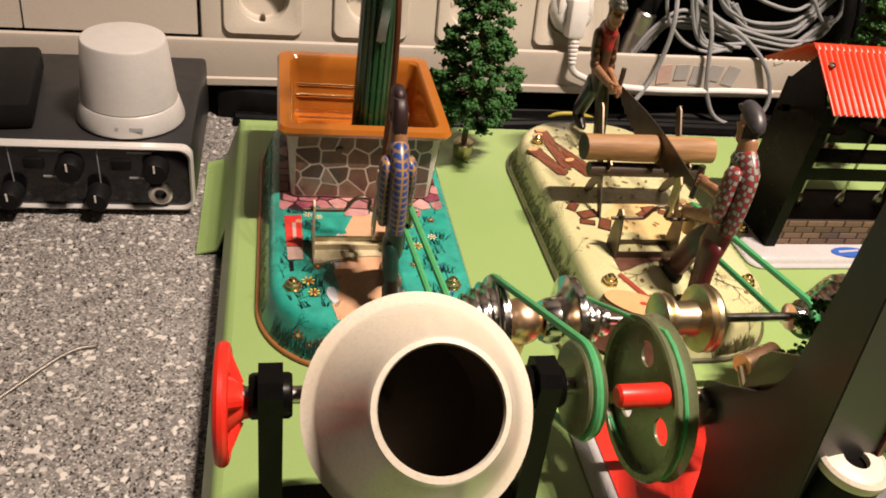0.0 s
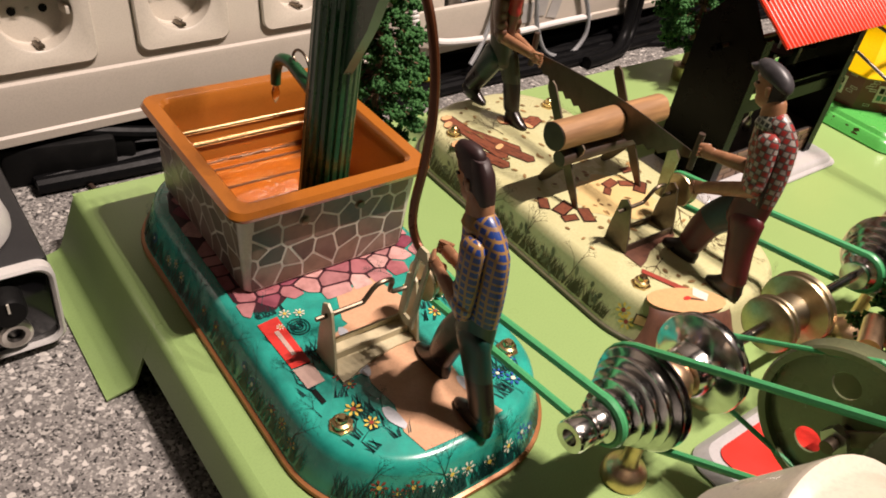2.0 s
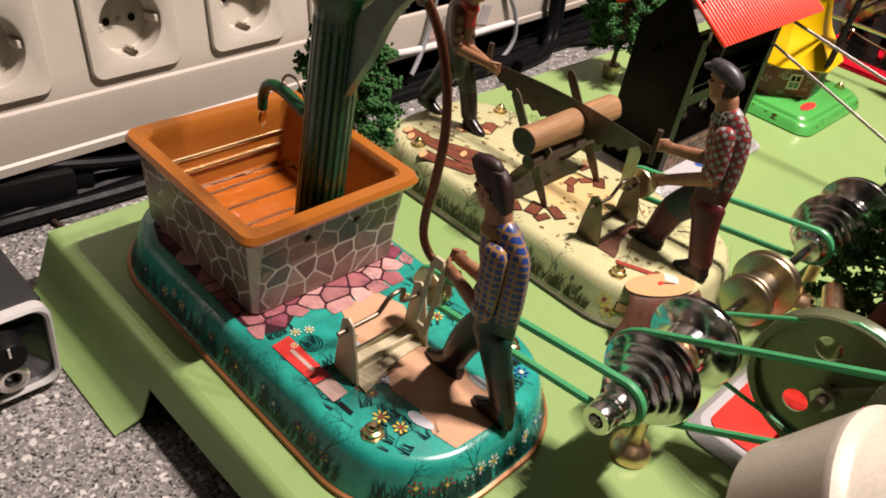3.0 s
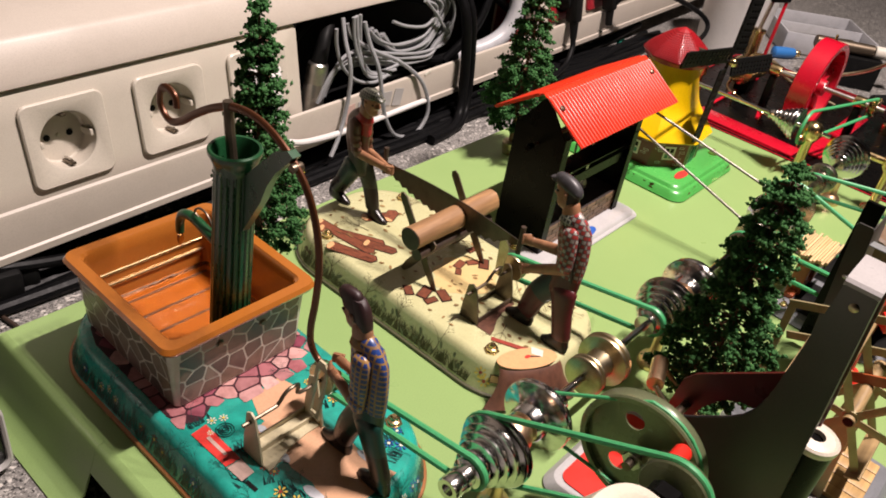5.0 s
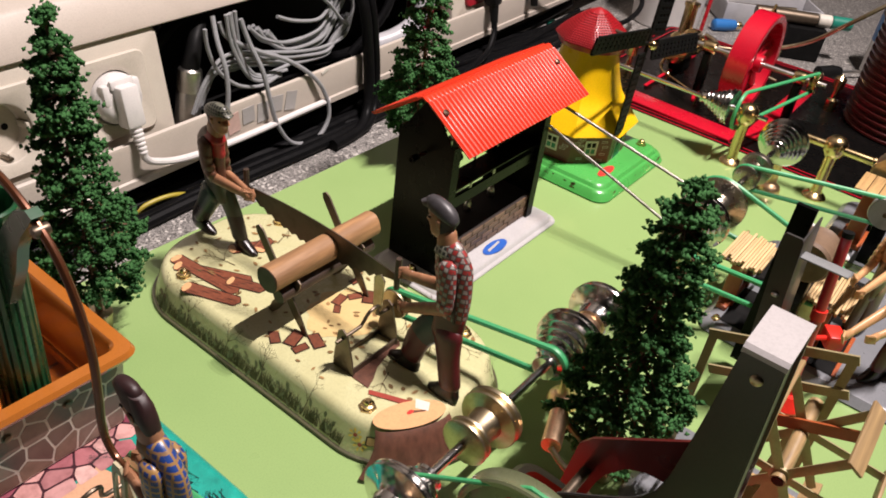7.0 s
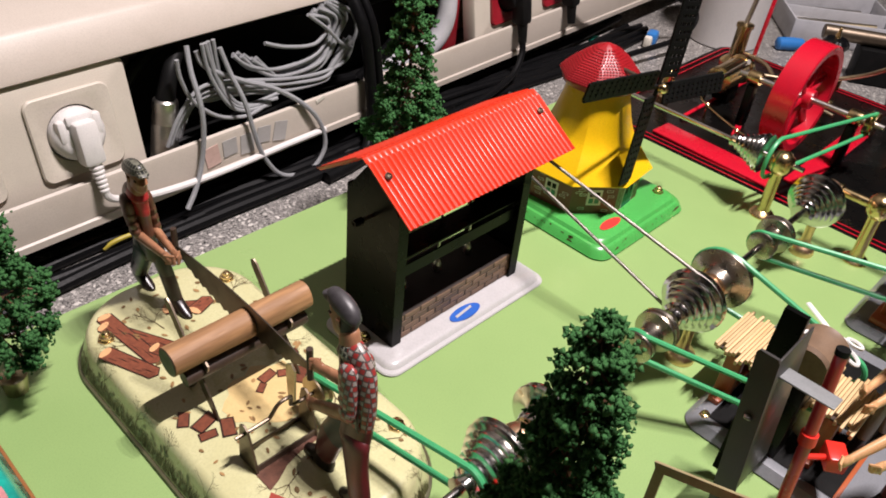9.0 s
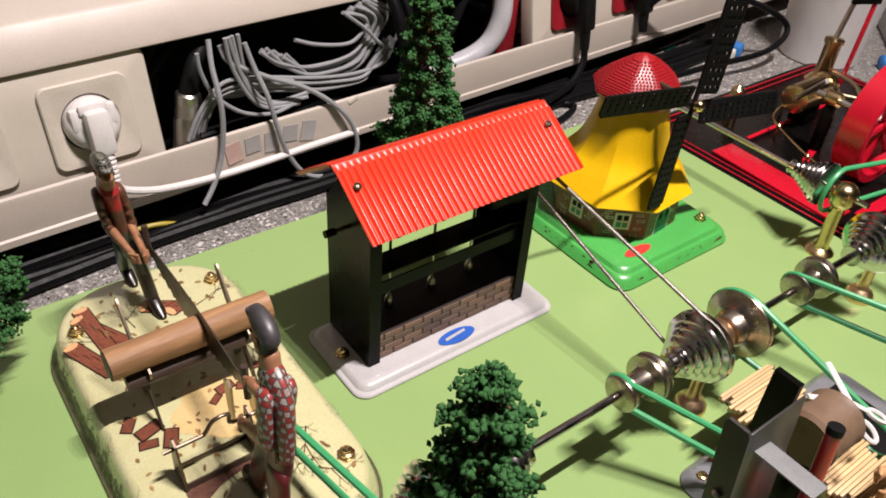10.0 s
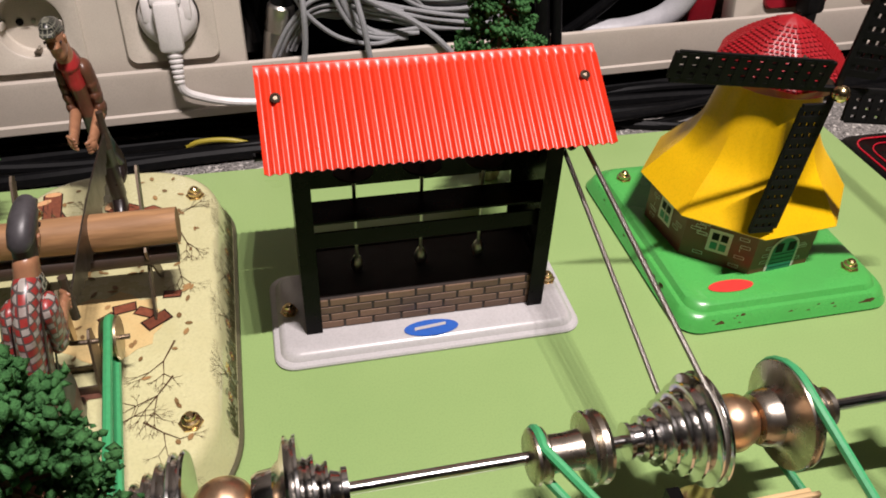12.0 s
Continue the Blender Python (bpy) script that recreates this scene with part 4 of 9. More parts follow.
def man(label, m, d, lean, head, spine, legs, arms, mats, hat=False, extra="", size=0.99, sole=0.0222, belt_z=0.0, boot_z=0.0):
    """A lithographed tin figure pressed thin, leaning sideways a little: one plain mesh. mats: skin, hair or cap, shirt, trousers, boots, trim, second leg."""
    bm = bmesh.new()
    hf, hz, bow = head
    S = size * 1.025
    prof = ((0.0000, 0.0040, -0.0016, 0.0020), (0.0010, 0.0056, -0.0036, 0.0032), (0.0026, 0.0062, -0.0056, 0.0040), (0.0040, 0.0058, -0.0066, 0.0043), (0.0052, 0.0063, -0.0072, 0.0044), (0.0064, 0.0066, -0.0076, 0.0045), (0.0074, 0.0080, -0.0080, 0.0044), (0.0086, 0.0070, -0.0084, 0.0045), (0.0100, 0.0058, -0.0087, 0.0046), (0.0112, 0.0066, -0.0089, 0.0047), (0.0132, 0.0068, -0.0090, 0.0046), (0.0152, 0.0064, -0.0087, 0.0043), (0.0172, 0.0052, -0.0076, 0.0036), (0.0188, 0.0030, -0.0052, 0.0026), (0.0197, 0.0004, -0.0026, 0.0012))

    def on_head(rows):
        return [(hz + z * S, hf + (f + bow * z) * S, hf + (b + bow * z) * S, t * S * 0.80) for z, f, b, t in rows]

    def paint(z, u):
        h = (z - hz) / S
        if hat:
            return 7 if u < -0.25 and 0.002 < h < 0.013 else 0
        return 1 if h > 0.0150 or (u < 0.55 and h > 0.0120) or (u < 0.0 and h > 0.0065) or (u < -0.30 and h > 0.001) else 0
    if hat:
        # the skull ends inside the cap
        prof = prof[:10] + ((0.0124, 0.0060, -0.0084, 0.0043), (0.0138, 0.0050, -0.0070, 0.0036), (0.0146, 0.0030, -0.0040, 0.0024))
    shell(bm, on_head(prof), paint, d)
    for sx in (-1, 1):
        e = hf + bow * 0.0094 * S
        limb(bm, [(sx * 0.0033 * S, e + 0.0040 * S, hz + 0.0094 * S), (sx * 0.0032 * S, e + 0.0050 * S, hz + 0.0094 * S)], [0.0006, 0.0006], 0.7, 7, d, 8)
        limb(bm, [(sx * 0.0037 * S, e - 0.0020 * S, hz + 0.0066 * S), (sx * 0.0039 * S, e - 0.0014 * S, hz + 0.0092 * S)], [0.0011, 0.0014], 0.5, 0, d, 8)
    if hat:
        shell(bm, on_head([(0.0096, -0.0060, -0.0094, 0.0030), (0.0108, -0.0012, -0.0100, 0.0046), (0.0122, 0.0050, -0.0102, 0.0050), (0.0138, 0.0076, -0.0098, 0.0051), (0.0156, 0.0078, -0.0086, 0.0047), (0.0172, 0.0070, -0.0064, 0.0039), (0.0183, 0.0054, -0.0036, 0.0027), (0.0189, 0.0034, -0.0004, 0.0012)]), lambda z, u: 1, d)
        shell(bm, on_head([(0.0130, 0.0098, 0.0030, 0.0034), (0.0144, 0.0106, 0.0030, 0.0038), (0.0160, 0.0078, 0.0030, 0.0034)]), lambda z, u: 1, d)
    else:
        # the parted hair stands up over the forehead and hangs at the nape
        shell(bm, on_head([(0.0140, 0.0074, -0.0040, 0.0042), (0.0168, 0.0082, -0.0064, 0.0043), (0.0194, 0.0060, -0.0064, 0.0036), (0.0210, 0.0016, -0.0048, 0.0020)]), lambda z, u: 1, d)
        shell(bm, on_head([(-0.0006, -0.0044, -0.0070, 0.0024), (0.0040, -0.0030, -0.0092, 0.0043), (0.0090, -0.0014, -0.0101, 0.0046), (0.0140, -0.0006, -0.0101, 0.0045), (0.0180, 0.0, -0.0082, 0.0036)]), lambda z, u: 1, d)
    nf, nz = spine[-1][0], spine[-1][1]
    sweep(bm, [(nf + 0.0004, nz - 0.001, 0.0056, 0.0040), (hf - 0.0022, hz + 0.0040, 0.0050, 0.0036)], lambda z, u: 0, d)
    sweep(bm, [(nf, nz - 0.0016, 0.0072, 0.0050), (nf + 0.0004, nz + 0.0012, 0.0060, 0.0044)], lambda z, u: 5, d)

    def cloth(z, u):
        if z < belt_z:
            return 3
        if extra == "bib" and z < nz - 0.014 and u > 0.2:
            return 3
        if extra == "scarf" and z > nz - 0.011 and u > 0.35:
            return 5
        return 2
    sweep(bm, [(f, z, w, 0.0040 + 0.0004 * (i > 1)) for i, (f, z, w) in enumerate(spine)], cloth, d, segs=24)
    if extra == "braces":
        for sx in (-1, 1):
            for s in (-1, 1):
                limb(bm, [(sx * 0.0034, nf + s * 0.0030, nz), (sx * 0.0044, spine[-2][0] + s * 0.0050, spine[-2][1]), (sx * 0.0043, spine[1][0] + s * 0.0048, spine[1][1])], [0.0009] * 3, 0.35, 7, d, 6)
    for x, line, toe, heel, mat in legs:
        sweep(bm, [(f, z, w, 0.0036) for f, z, w in line], lambda z, u: 4 if z < boot_z else (mat if z > line[1][1] - 0.002 else 3), d, x, 16)
        af = line[-1][0]
        top = line[-1][1] + 0.001
        shell(bm, [(sole, toe, heel, 0.0030), (sole + 0.0020, toe, heel, 0.0034), (sole + 0.0034, toe - 0.0022, heel - 0.0002, 0.0034), (sole + 0.0050, (toe + af) / 2 + 0.0020, heel + 0.0004, 0.0033), (top, af + 0.0050, af - 0.0052, 0.0032)], lambda z, u: 4, d, x)
    for sx, sh, el, wr, sleeve in arms:
        x = sx * 0.0052
        a, e, w = (x, *sh), (x, *el), (x * 0.62, *wr)
        limb(bm, [a, ((a[0] + e[0]) / 2 + sx * 0.0006, (sh[0] + el[0]) / 2 - 0.0008, (sh[1] + el[1]) / 2), e], [0.0056, 0.0051, 0.0044], 0.55, 2, d)
        mid = tuple(p + (q - p) * sleeve for p, q in zip(e, w))
        if sleeve > 0.05:
            limb(bm, [e, mid], [0.0044, 0.0037], 0.6, 2, d)
        limb(bm, [mid, tuple(p + (q - p) * 0.5 for p, q in zip(mid, w)), w], [0.0038, 0.0034, 0.0026], 0.65, 0, d)
        for c in (0.35, 0.62, 0.88):
            q = tuple(p + (r - p) * c for p, r in zip(a, e))
            q2 = tuple(p + (r - p) * (c + 0.05) for p, r in zip(a, e))
            limb(bm, [(q[0] + sx * 0.0006, q[1], q[2]), (q2[0] + sx * 0.0006, q2[1], q2[2])], [0.0052, 0.0050], 0.56, 2, d, 10)
        g = Vector(w)
        fw = Vector((0, wr[0] - el[0], wr[1] - el[1])).normalized()
        up = Vector((0, -fw.z, fw.y))
        for q in range(4):
            c = g + fw * 0.0022 + up * (0.0026 - 0.0016 * q) + Vector((sx * 0.0010, 0, 0))
            limb(bm, [tuple(c), tuple(c + fw * 0.0030 - Vector((sx * 0.0022, 0, 0)))], [0.0012, 0.0011], 1.0, 0, d, 6)
        limb(bm, [tuple(g - fw * 0.001), tuple(g + fw * 0.0026)], [0.0032, 0.0034], 0.6, 0, d, 8)
    for v in bm.verts:
        v.co.x += lean * (v.co.z - sole)
    bmesh.ops.recalc_face_normals(bm, faces=bm.faces[:])
    return solo("tin_figure", bm, mats, m, label, "figure", smooth=55)


def crank_stand(root, x0, x1, y, z, mat, h=0.026, open_floor=False):
    """The crank bearing: a folded strip with two cheeks, the crank wire, its wheel."""
    bm = bmesh.new()
    w = x1 - x0
    if open_floor == "plate":
        add_slab(bm, [(x0, y + 0.0066), (x0, y - 0.0128), (x0 + 0.10 * w, y - 0.0122), (x0 + 0.26 * w, y - 0.0098), (x0 + 0.5 * w, y - 0.0072), (x0 + 0.76 * w, y - 0.0062), (x1, y - 0.0062), (x1, y + 0.0066)], z + 0.0003, z + 0.0014)
        add_box(bm, ((x0 + x1) / 2, y - 0.0012, z + 0.0030), (w, 0.0009, 0.0034))
        add_box(bm, ((x0 + x1) / 2, y + 0.0064, z + 0.0026), (w, 0.0009, 0.0030))
    elif open_floor:
        add_box(bm, ((x0 + x1) / 2, y - 0.0066, z + 0.0022), (w, 0.0009, 0.0042))
        add_box(bm, ((x0 + x1) / 2, y + 0.0064, z + 0.0014), (w, 0.0009, 0.0026))
    else:
        add_box(bm, ((x0 + x1) / 2, y, z + 0.0022), (w, 0.0135, 0.0012))
        add_box(bm, ((x0 + x1) / 2, y + 0.0065, z + 0.0048), (w, 0.0009, 0.0055))
    st = part("crank_stand", bm, mat, root)
    for x in (x0, x1):
        out = [(y - 0.008, z), (y + 0.0068, z), (y + 0.0062, z + 0.010), (y + 0.0042, z + h - 0.002), (y + 0.001, z + h), (y - 0.002, z + h - 0.002), (y - 0.0062, z + 0.010)]
        part("cheek", plate(out, "x", x - 0.0005, x + 0.0005), mat, st)
    za, ya = z + h - 0.0058, y + 0.001
    xm = (x0 + x1) / 2
    pts = [(x0 - 0.005, ya, za), (xm - 0.006, ya, za), (xm - 0.003, ya, za + 0.001), (xm + 0.001, ya - 0.001, za + 0.0075), (xm + 0.008, ya - 0.001, za + 0.0075), (xm + 0.010, ya, za), (x1 + 0.014, ya, za)]
    part("crank_wire", tube(smooth_path(pts, 4), 0.0010, 8), M["gunmetal"], st, "bent steel crank wire")
    bm = lathe([(0.0018, -0.003), (0.0085, -0.003), (0.0088, -0.0022), (0.0072, -0.001), (0.0072, 0.001), (0.0088, 0.0022), (0.0085, 0.003), (0.0018, 0.003)], 32, "x", (x1 + 0.0075, ya, za))
    part("pulley_wheel", bm, M["old_brass"], st, "grooved brass wheel")
    return (x1 + 0.0075, ya, za)

# ---- the pump toy ----
PX = -0.163
pump = thing("pump_toy", at(PX, 0), "tin pump toy on a teal printed base with a stone-look trough", "tin toy")
tin_base(pump, M["teal"], M["rim_copper"])
for x, y in ((-0.039, -0.0765), (0.039, -0.0765)):
    screw_on(pump, x, y, BASE_H)
ZT = BASE_H + 0.0002

# printed ground: dark paving bed, pink stones, sandy path
bm = flat_shape([(-0.0448, 0.0680), (-0.0448, -0.0005), (-0.040, -0.0100), (-0.033, -0.0130), (-0.027, -0.0095), (-0.022, -0.0062), (-0.014, -0.0080), (-0.010, -0.0125), (-0.004, -0.0155), (0.006, -0.0125), (0.020, -0.0140), (0.030, -0.0060), (0.0448, 0.000), (0.0448, 0.0680), (0.0405, 0.0815), (0.0325, 0.0920), (0.0220, 0.0985), (0.010, 0.1005), (-0.010, 0.1005), (-0.0220, 0.0985), (-0.0325, 0.0920), (-0.0405, 0.0815)], ZT)
part("paving_bed", bm, M["paving_gap"], pump)
rnd = random.Random(5)


def cells(points, outline, gap, ease=0.16):
    """Splits an outline among points: each one's own polygon, with a joint left round it and its corners eased."""
    out = []
    for i, p in enumerate(points):
        poly = list(outline)
        for j, q in enumerate(points):
            if i == j or abs(q[0] - p[0]) + abs(q[1] - p[1]) > 0.045:
                continue
            dx, dy = q[0] - p[0], q[1] - p[1]
            l = math.hypot(dx, dy)
            lim = (p[0] * dx + p[1] * dy) / l + l / 2 - gap
            side = [lim - (v[0] * dx + v[1] * dy) / l for v in poly]
            nxt = []
            for k in range(len(poly)):
                a, b, sa, sb = poly[k], poly[(k + 1) % len(poly)], side[k], side[(k + 1) % len(poly)]
                if sa >= 0:
                    nxt.append(a)
                if sa * sb < 0:
                    t = sa / (sa - sb)
                    nxt.append((a[0] + (b[0] - a[0]) * t, a[1] + (b[1] - a[1]) * t))
            poly = nxt
            if len(poly) < 3:
                break
        if len(poly) >= 3:
            eased = []
            for a, b in zip(poly, poly[1:] + poly[:1]):
                eased += [(a[0] + (b[0] - a[0]) * t, a[1] + (b[1] - a[1]) * t) for t in (ease, 1 - ease)]
            out.append((p, eased))
    return out


pts = [(-0.050 + 0.0112 * c + (0.0056 if r % 2 else 0) + rnd.uniform(-0.0034, 0.0034), -0.0135 + 0.0080 * r + rnd.uniform(-0.0022, 0.0022)) for r in range(15) for c in range(10)]
for (x, y), poly in cells(pts, [(-0.0450, -0.0170), (0.0455, -0.0170), (0.0455, 0.0995), (-0.0450, 0.0995)], 0.00052, 0.10):
    if (abs(x) < 0.034 and 0.008 < y < 0.080) or y > 0.096 or (y > 0.0675 and math.hypot(max(0.0, abs(x) - 0.011), y - 0.0675) > 0.0285) or (y < -0.0105 and (x < -0.036 or -0.026 < x < -0.014 or x > 0.030)) or abs(x) > 0.046:
        continue
    part("paving_stone", flat_shape(poly, ZT + 0.0002), M["paving"], pump, smooth=0)
path = [(-0.006, -0.017), (0.014, -0.013), (0.019, -0.03), (0.012, -0.045), (0.010, -0.055), (0.014, -0.07), (0.012, -0.085), (0.017, -0.1005), (0.0, -0.1018), (-0.019, -0.1008), (-0.021, -0.09), (-0.017, -0.078), (-0.019, -0.065), (-0.015, -0.052), (-0.007, -0.045), (-0.011, -0.03)]
part("painted_path", flat_shape(path, ZT + 0.0001), M["path"], pump)
part("painted_path", flat_shape([(-0.0275, -0.0585), (0.0085, -0.0600), (0.0080, -0.0370), (-0.0100, -0.0330), (-0.0270, -0.0385)], ZT + 0.00015), M["path"], pump)
for k, (x, y, rx, ry, r) in enumerate(((-0.018, -0.056, 0.0025, 0.0056, 0.1), (-0.0205, -0.083, 0.0025, 0.0062, 0.15), (0.0125, -0.083, 0.0022, 0.005, 0), (-0.0145, -0.037, 0.002, 0.0035, 0))):
    part("painted_stone", flat_shape(blob(x, y, rx, ry, k, 14, 0.1, r), ZT + 0.0003), M["pale_blue"], pump)
# leaf shading on the grass
for k in range(90):
    x, y = rnd.uniform(-0.041, 0.041), rnd.uniform(-0.098, -0.012)
    if -0.022 < x < 0.02 or (abs(x) > 0.034 and y < -0.088):
        continue
    ob = part("painted_grass", blades(7, 0.0035, 0.0075, k), M["grass_print"], pump, smooth=0)
    ob.matrix_basis = pose(x, y, ZT + 0.00012, 0, 0, rnd.uniform(-25, 25))
# flowers on the top and round the side
FL = {c: None for c in "ywrb"}
MATS = dict(y=(M["flower_yellow"], M["flower_red"]), w=(M["flower_white"], M["flower_yellow"]), r=(M["flower_red"], M["flower_yellow"]), b=(M["flower_blue"], M["flower_white"]))


def flower(c, m, r=1.0):
    m = m @ Matrix.Diagonal((r, r, 1, 1))
    if FL[c] is None:
        FL[c] = part("painted_flower", petals(0.0036), list(MATS[c]), pump, smooth=0)
        FL[c].matrix_basis = m
    else:
        piece("painted_flower", FL[c], pump, m)


for c, x, y, r in (("y", -0.0315, -0.0725, 1.0), ("y", -0.029, -0.081, 0.9), ("r", -0.028, -0.056, 0.75), ("r", -0.024, -0.0565, 0.7), ("r", -0.0265, -0.0615, 0.75), ("b", 0.031, -0.090, 1.0), ("b", 0.027, -0.085, 0.8), ("b", 0.036, -0.082, 0.8),
                   ("y", 0.026, -0.044, 0.9), ("w", 0.035, -0.036, 0.8), ("r", 0.0225, -0.06, 0.8), ("b", 0.034, -0.062, 0.8), ("w", -0.030, -0.0165, 0.75), ("w", -0.0245, -0.0185, 0.7), ("w", -0.035, -0.0225, 0.5), ("y", 0.024, -0.026, 0.7), ("r", 0.037, -0.02, 0.6)):
    flower(c, pose(x, y, ZT + 0.0004, 0, 0, 37 * r * 10), r)
for c, x, y, v, r in (("w", 0.006, -0.14, 0.4, 0.95), ("w", -0.004, -0.14, 0.55, 0.95), ("w", -0.013, -0.14, 0.62, 0.9), ("w", -0.022, -0.135, 0.42, 0.95), ("r", -0.034, -0.125, 0.6, 0.95), ("r", -0.040, -0.12, 0.45, 0.8), ("r", -0.044, -0.11, 0.6, 0.95),
                      ("y", -0.07, -0.066, 0.4, 0.8), ("y", -0.07, -0.058, 0.55, 0.8), ("r", -0.07, -0.05, 0.5, 0.8), ("b", -0.07, -0.034, 0.45, 0.9), ("b", -0.07, -0.026, 0.6, 0.7), ("r", -0.07, -0.008, 0.4, 0.8), ("r", -0.07, 0.0, 0.55, 0.8), ("r", -0.07, 0.012, 0.5, 0.7), ("w", -0.07, 0.036, 0.5, 0.8), ("w", -0.07, 0.043, 0.65, 0.7), ("w", -0.07, 0.050, 0.45, 0.8), ("b", -0.07, 0.068, 0.5, 0.8),
                      ("b", 0.03, -0.128, 0.6, 1.0), ("b", 0.038, -0.122, 0.45, 0.8), ("w", 0.02, -0.135, 0.55, 0.9), ("y", 0.07, -0.07, 0.5, 0.8), ("r", 0.07, -0.055, 0.5, 0.8), ("y", 0.07, -0.03, 0.5, 0.8), ("w", 0.07, 0.0, 0.5, 0.8)):
    flower(c, side_pose(x, y, v), r)
for k, (x, y) in enumerate([(-0.07, -0.07 + 0.0135 * i) for i in range(13)] + [(0.02 - 0.0105 * i, -0.14) for i in range(7)] + [(-0.05, -0.11), (-0.056, -0.1), (0.04, -0.12), (0.05, -0.108)] + [(0.07, -0.07 + 0.018 * i) for i in range(8)]):
    ob = part("painted_grass", blades(24, 0.0060, 0.0125, k + 300), M["grass_print"], pump, smooth=0)
    ob.matrix_basis = side_pose(x, y, 0.02)
for k, (x, y, r, s) in enumerate(((-0.036, -0.008, 60, 0.012), (-0.026, -0.040, 100, 0.010), (-0.043, -0.052, 80, 0.014), (-0.036, -0.086, 30, 0.014), (-0.022, -0.078, 70, 0.012), (0.030, -0.098, 110, 0.012), (0.022, -0.070, 60, 0.014), (0.038, -0.072, 95, 0.014), (0.028, -0.052, 40, 0.012), (0.040, -0.050, 100, 0.012), (0.030, -0.030, 70, 0.014), (0.022, -0.016, 120, 0.012), (0.040, -0.014, 80, 0.014), (-0.043, -0.070, 100, 0.012))):
    ob = part("painted_fern", twig_print(0, 0, radians(r), s, k + 200), M["grass_print"], pump, smooth=0)
    ob.matrix_basis = pose(x, y, ZT + 0.00022)
for k, (x, y) in enumerate([(-0.07, -0.064 + 0.0270 * i) for i in range(6)] + [(0.012 - 0.026 * i, -0.14) for i in range(2)] + [(-0.052, -0.106)]):
    ob = part("painted_fern", twig_print(0, 0, radians(75 + 30 * (k % 2)), 0.022, k + 230), M["grass_print"], pump, smooth=0)
    ob.matrix_basis = side_pose(x, y, 0.15)
# the red maker's label, worn, without its lettering, and a round mark
lab = part("label", flat_shape([(-0.0425, -0.0175), (-0.0335, -0.0165), (-0.0335, -0.0445), (-0.0415, -0.0445)], ZT + 0.0003), M["label_red"], pump, "worn red paper label")
part("label_bar", flat_shape([(-0.0385, -0.0240), (-0.0366, -0.0240), (-0.0364, -0.0385), (-0.0382, -0.0385)], ZT + 0.0005), M["label_pink"], lab, "pale worn line of illegible writing")
part("label", flat_shape([(-0.0415, -0.0452), (-0.0335, -0.0452), (-0.0335, -0.0555), (-0.041, -0.0560)], ZT + 0.0003), M["label_pink"], pump, "faded pink end of the label")
part("printed_bar", flat_shape([(-0.0405, -0.0575), (-0.0385, -0.0572), (-0.038, -0.0645), (-0.0400, -0.0650)], ZT + 0.0003), M["black_soft"], pump)
for r in (0.0045, 0.0032, 0.0018):
    ring = [(-0.0285 + r * math.cos(a / 10 * math.pi), -0.0255 + r * math.sin(a / 10 * math.pi), ZT + 0.0003) for a in range(20)]
    part("printed_ring", tube(ring, 0.00022, 4, True), M["grass_print"], pump)

mark = [(-0.0392 + 0.0017 * math.cos(a / 10 * math.pi), -0.0128 + 0.0017 * math.sin(a / 10 * math.pi), ZT + 0.0003) for a in range(20)]
part("printed_ring", tube(mark, 0.00020, 4, True), M["grass_print"], pump)
part("printed_ring", tube([(-0.0392 + 0.0008 * math.cos(a), -0.0128 + 0.0008 * math.sin(a), ZT + 0.0003) for a in (0.8, 1.6, 2.4, 3.2, 4.0, 4.8, 5.5)], 0.00018, 4), M["grass_print"], pump)

# the trough: stone-printed outside, orange inside, with a broad rim
trough = part("trough", bmesh.new(), M["grout_print"], pump, "pressed trough with stone print and orange enamel inside")
TY0, TY1, TX = -0.0005, 0.0885, 0.0405
TC = (0.0, (TY0 + TY1) / 2)
hy = (TY1 - TY0) / 2
bm = bmesh.new()
add_rings(bm, [rounded(TX - 0.0052, hy - 0.0046, 0.004, 3, TC, BASE_H + 0.0001), rounded(TX - 0.0050, hy - 0.0044, 0.004, 3, TC, BASE_H + 0.0012), rounded(TX - 0.0016, hy - 0.0011, 0.004, 3, TC, BASE_H + 0.0013), rounded(TX - 0.0015, hy - 0.001, 0.004, 3, TC, BASE_H + 0.002), rounded(TX + 0.0015, hy + 0.001, 0.004, 3, TC, 0.066)], True, False)
part("outer_wall", bm, M["grout_print"], trough)
bm = bmesh.new()
prof = [(0.0012, 0.0638), (0.0048, 0.0640), (0.0058, 0.0662), (0.0046, 0.0686), (-0.0008, 0.0688), (-0.0022, 0.067), (-0.0028, 0.060), (-0.0045, 0.0285), (-0.0065, 0.0262)]
add_rings(bm, [rounded(TX + o, hy + o, 0.0065 if o > 0 else 0.005, 5, TC, z) for o, z in prof], False, True)
part("orange_lining", bm, M["orange"], trough, "glossy orange rim and lining")
for k in range(5):
    part("floor_rib", box((0, 0.018 + 0.0155 * k, 0.0268), (0.066, 0.0016, 0.0008), 0.0003), M["stump_print"], trough)
for z, y in ((0.0505, TY1 - 0.0032), (0.0435, TY1 - 0.0042)):
    part("wire", tube([(-TX + 0.0035, y, z), (TX - 0.0035, y, z)], 0.0010, 8), M["brass"], trough, "thin brass wire along the lining")
bm = bmesh.new()
add_rings(bm, [rounded(TX - 0.0048, hy - 0.0048, 0.004, 4, TC, 0.0264), rounded(TX - 0.0046, hy - 0.0046, 0.004, 4, TC, 0.0345)], False, True)
wat = part("water", bm, M["water"], trough, "clear rippled water")
wat.visible_shadow = False
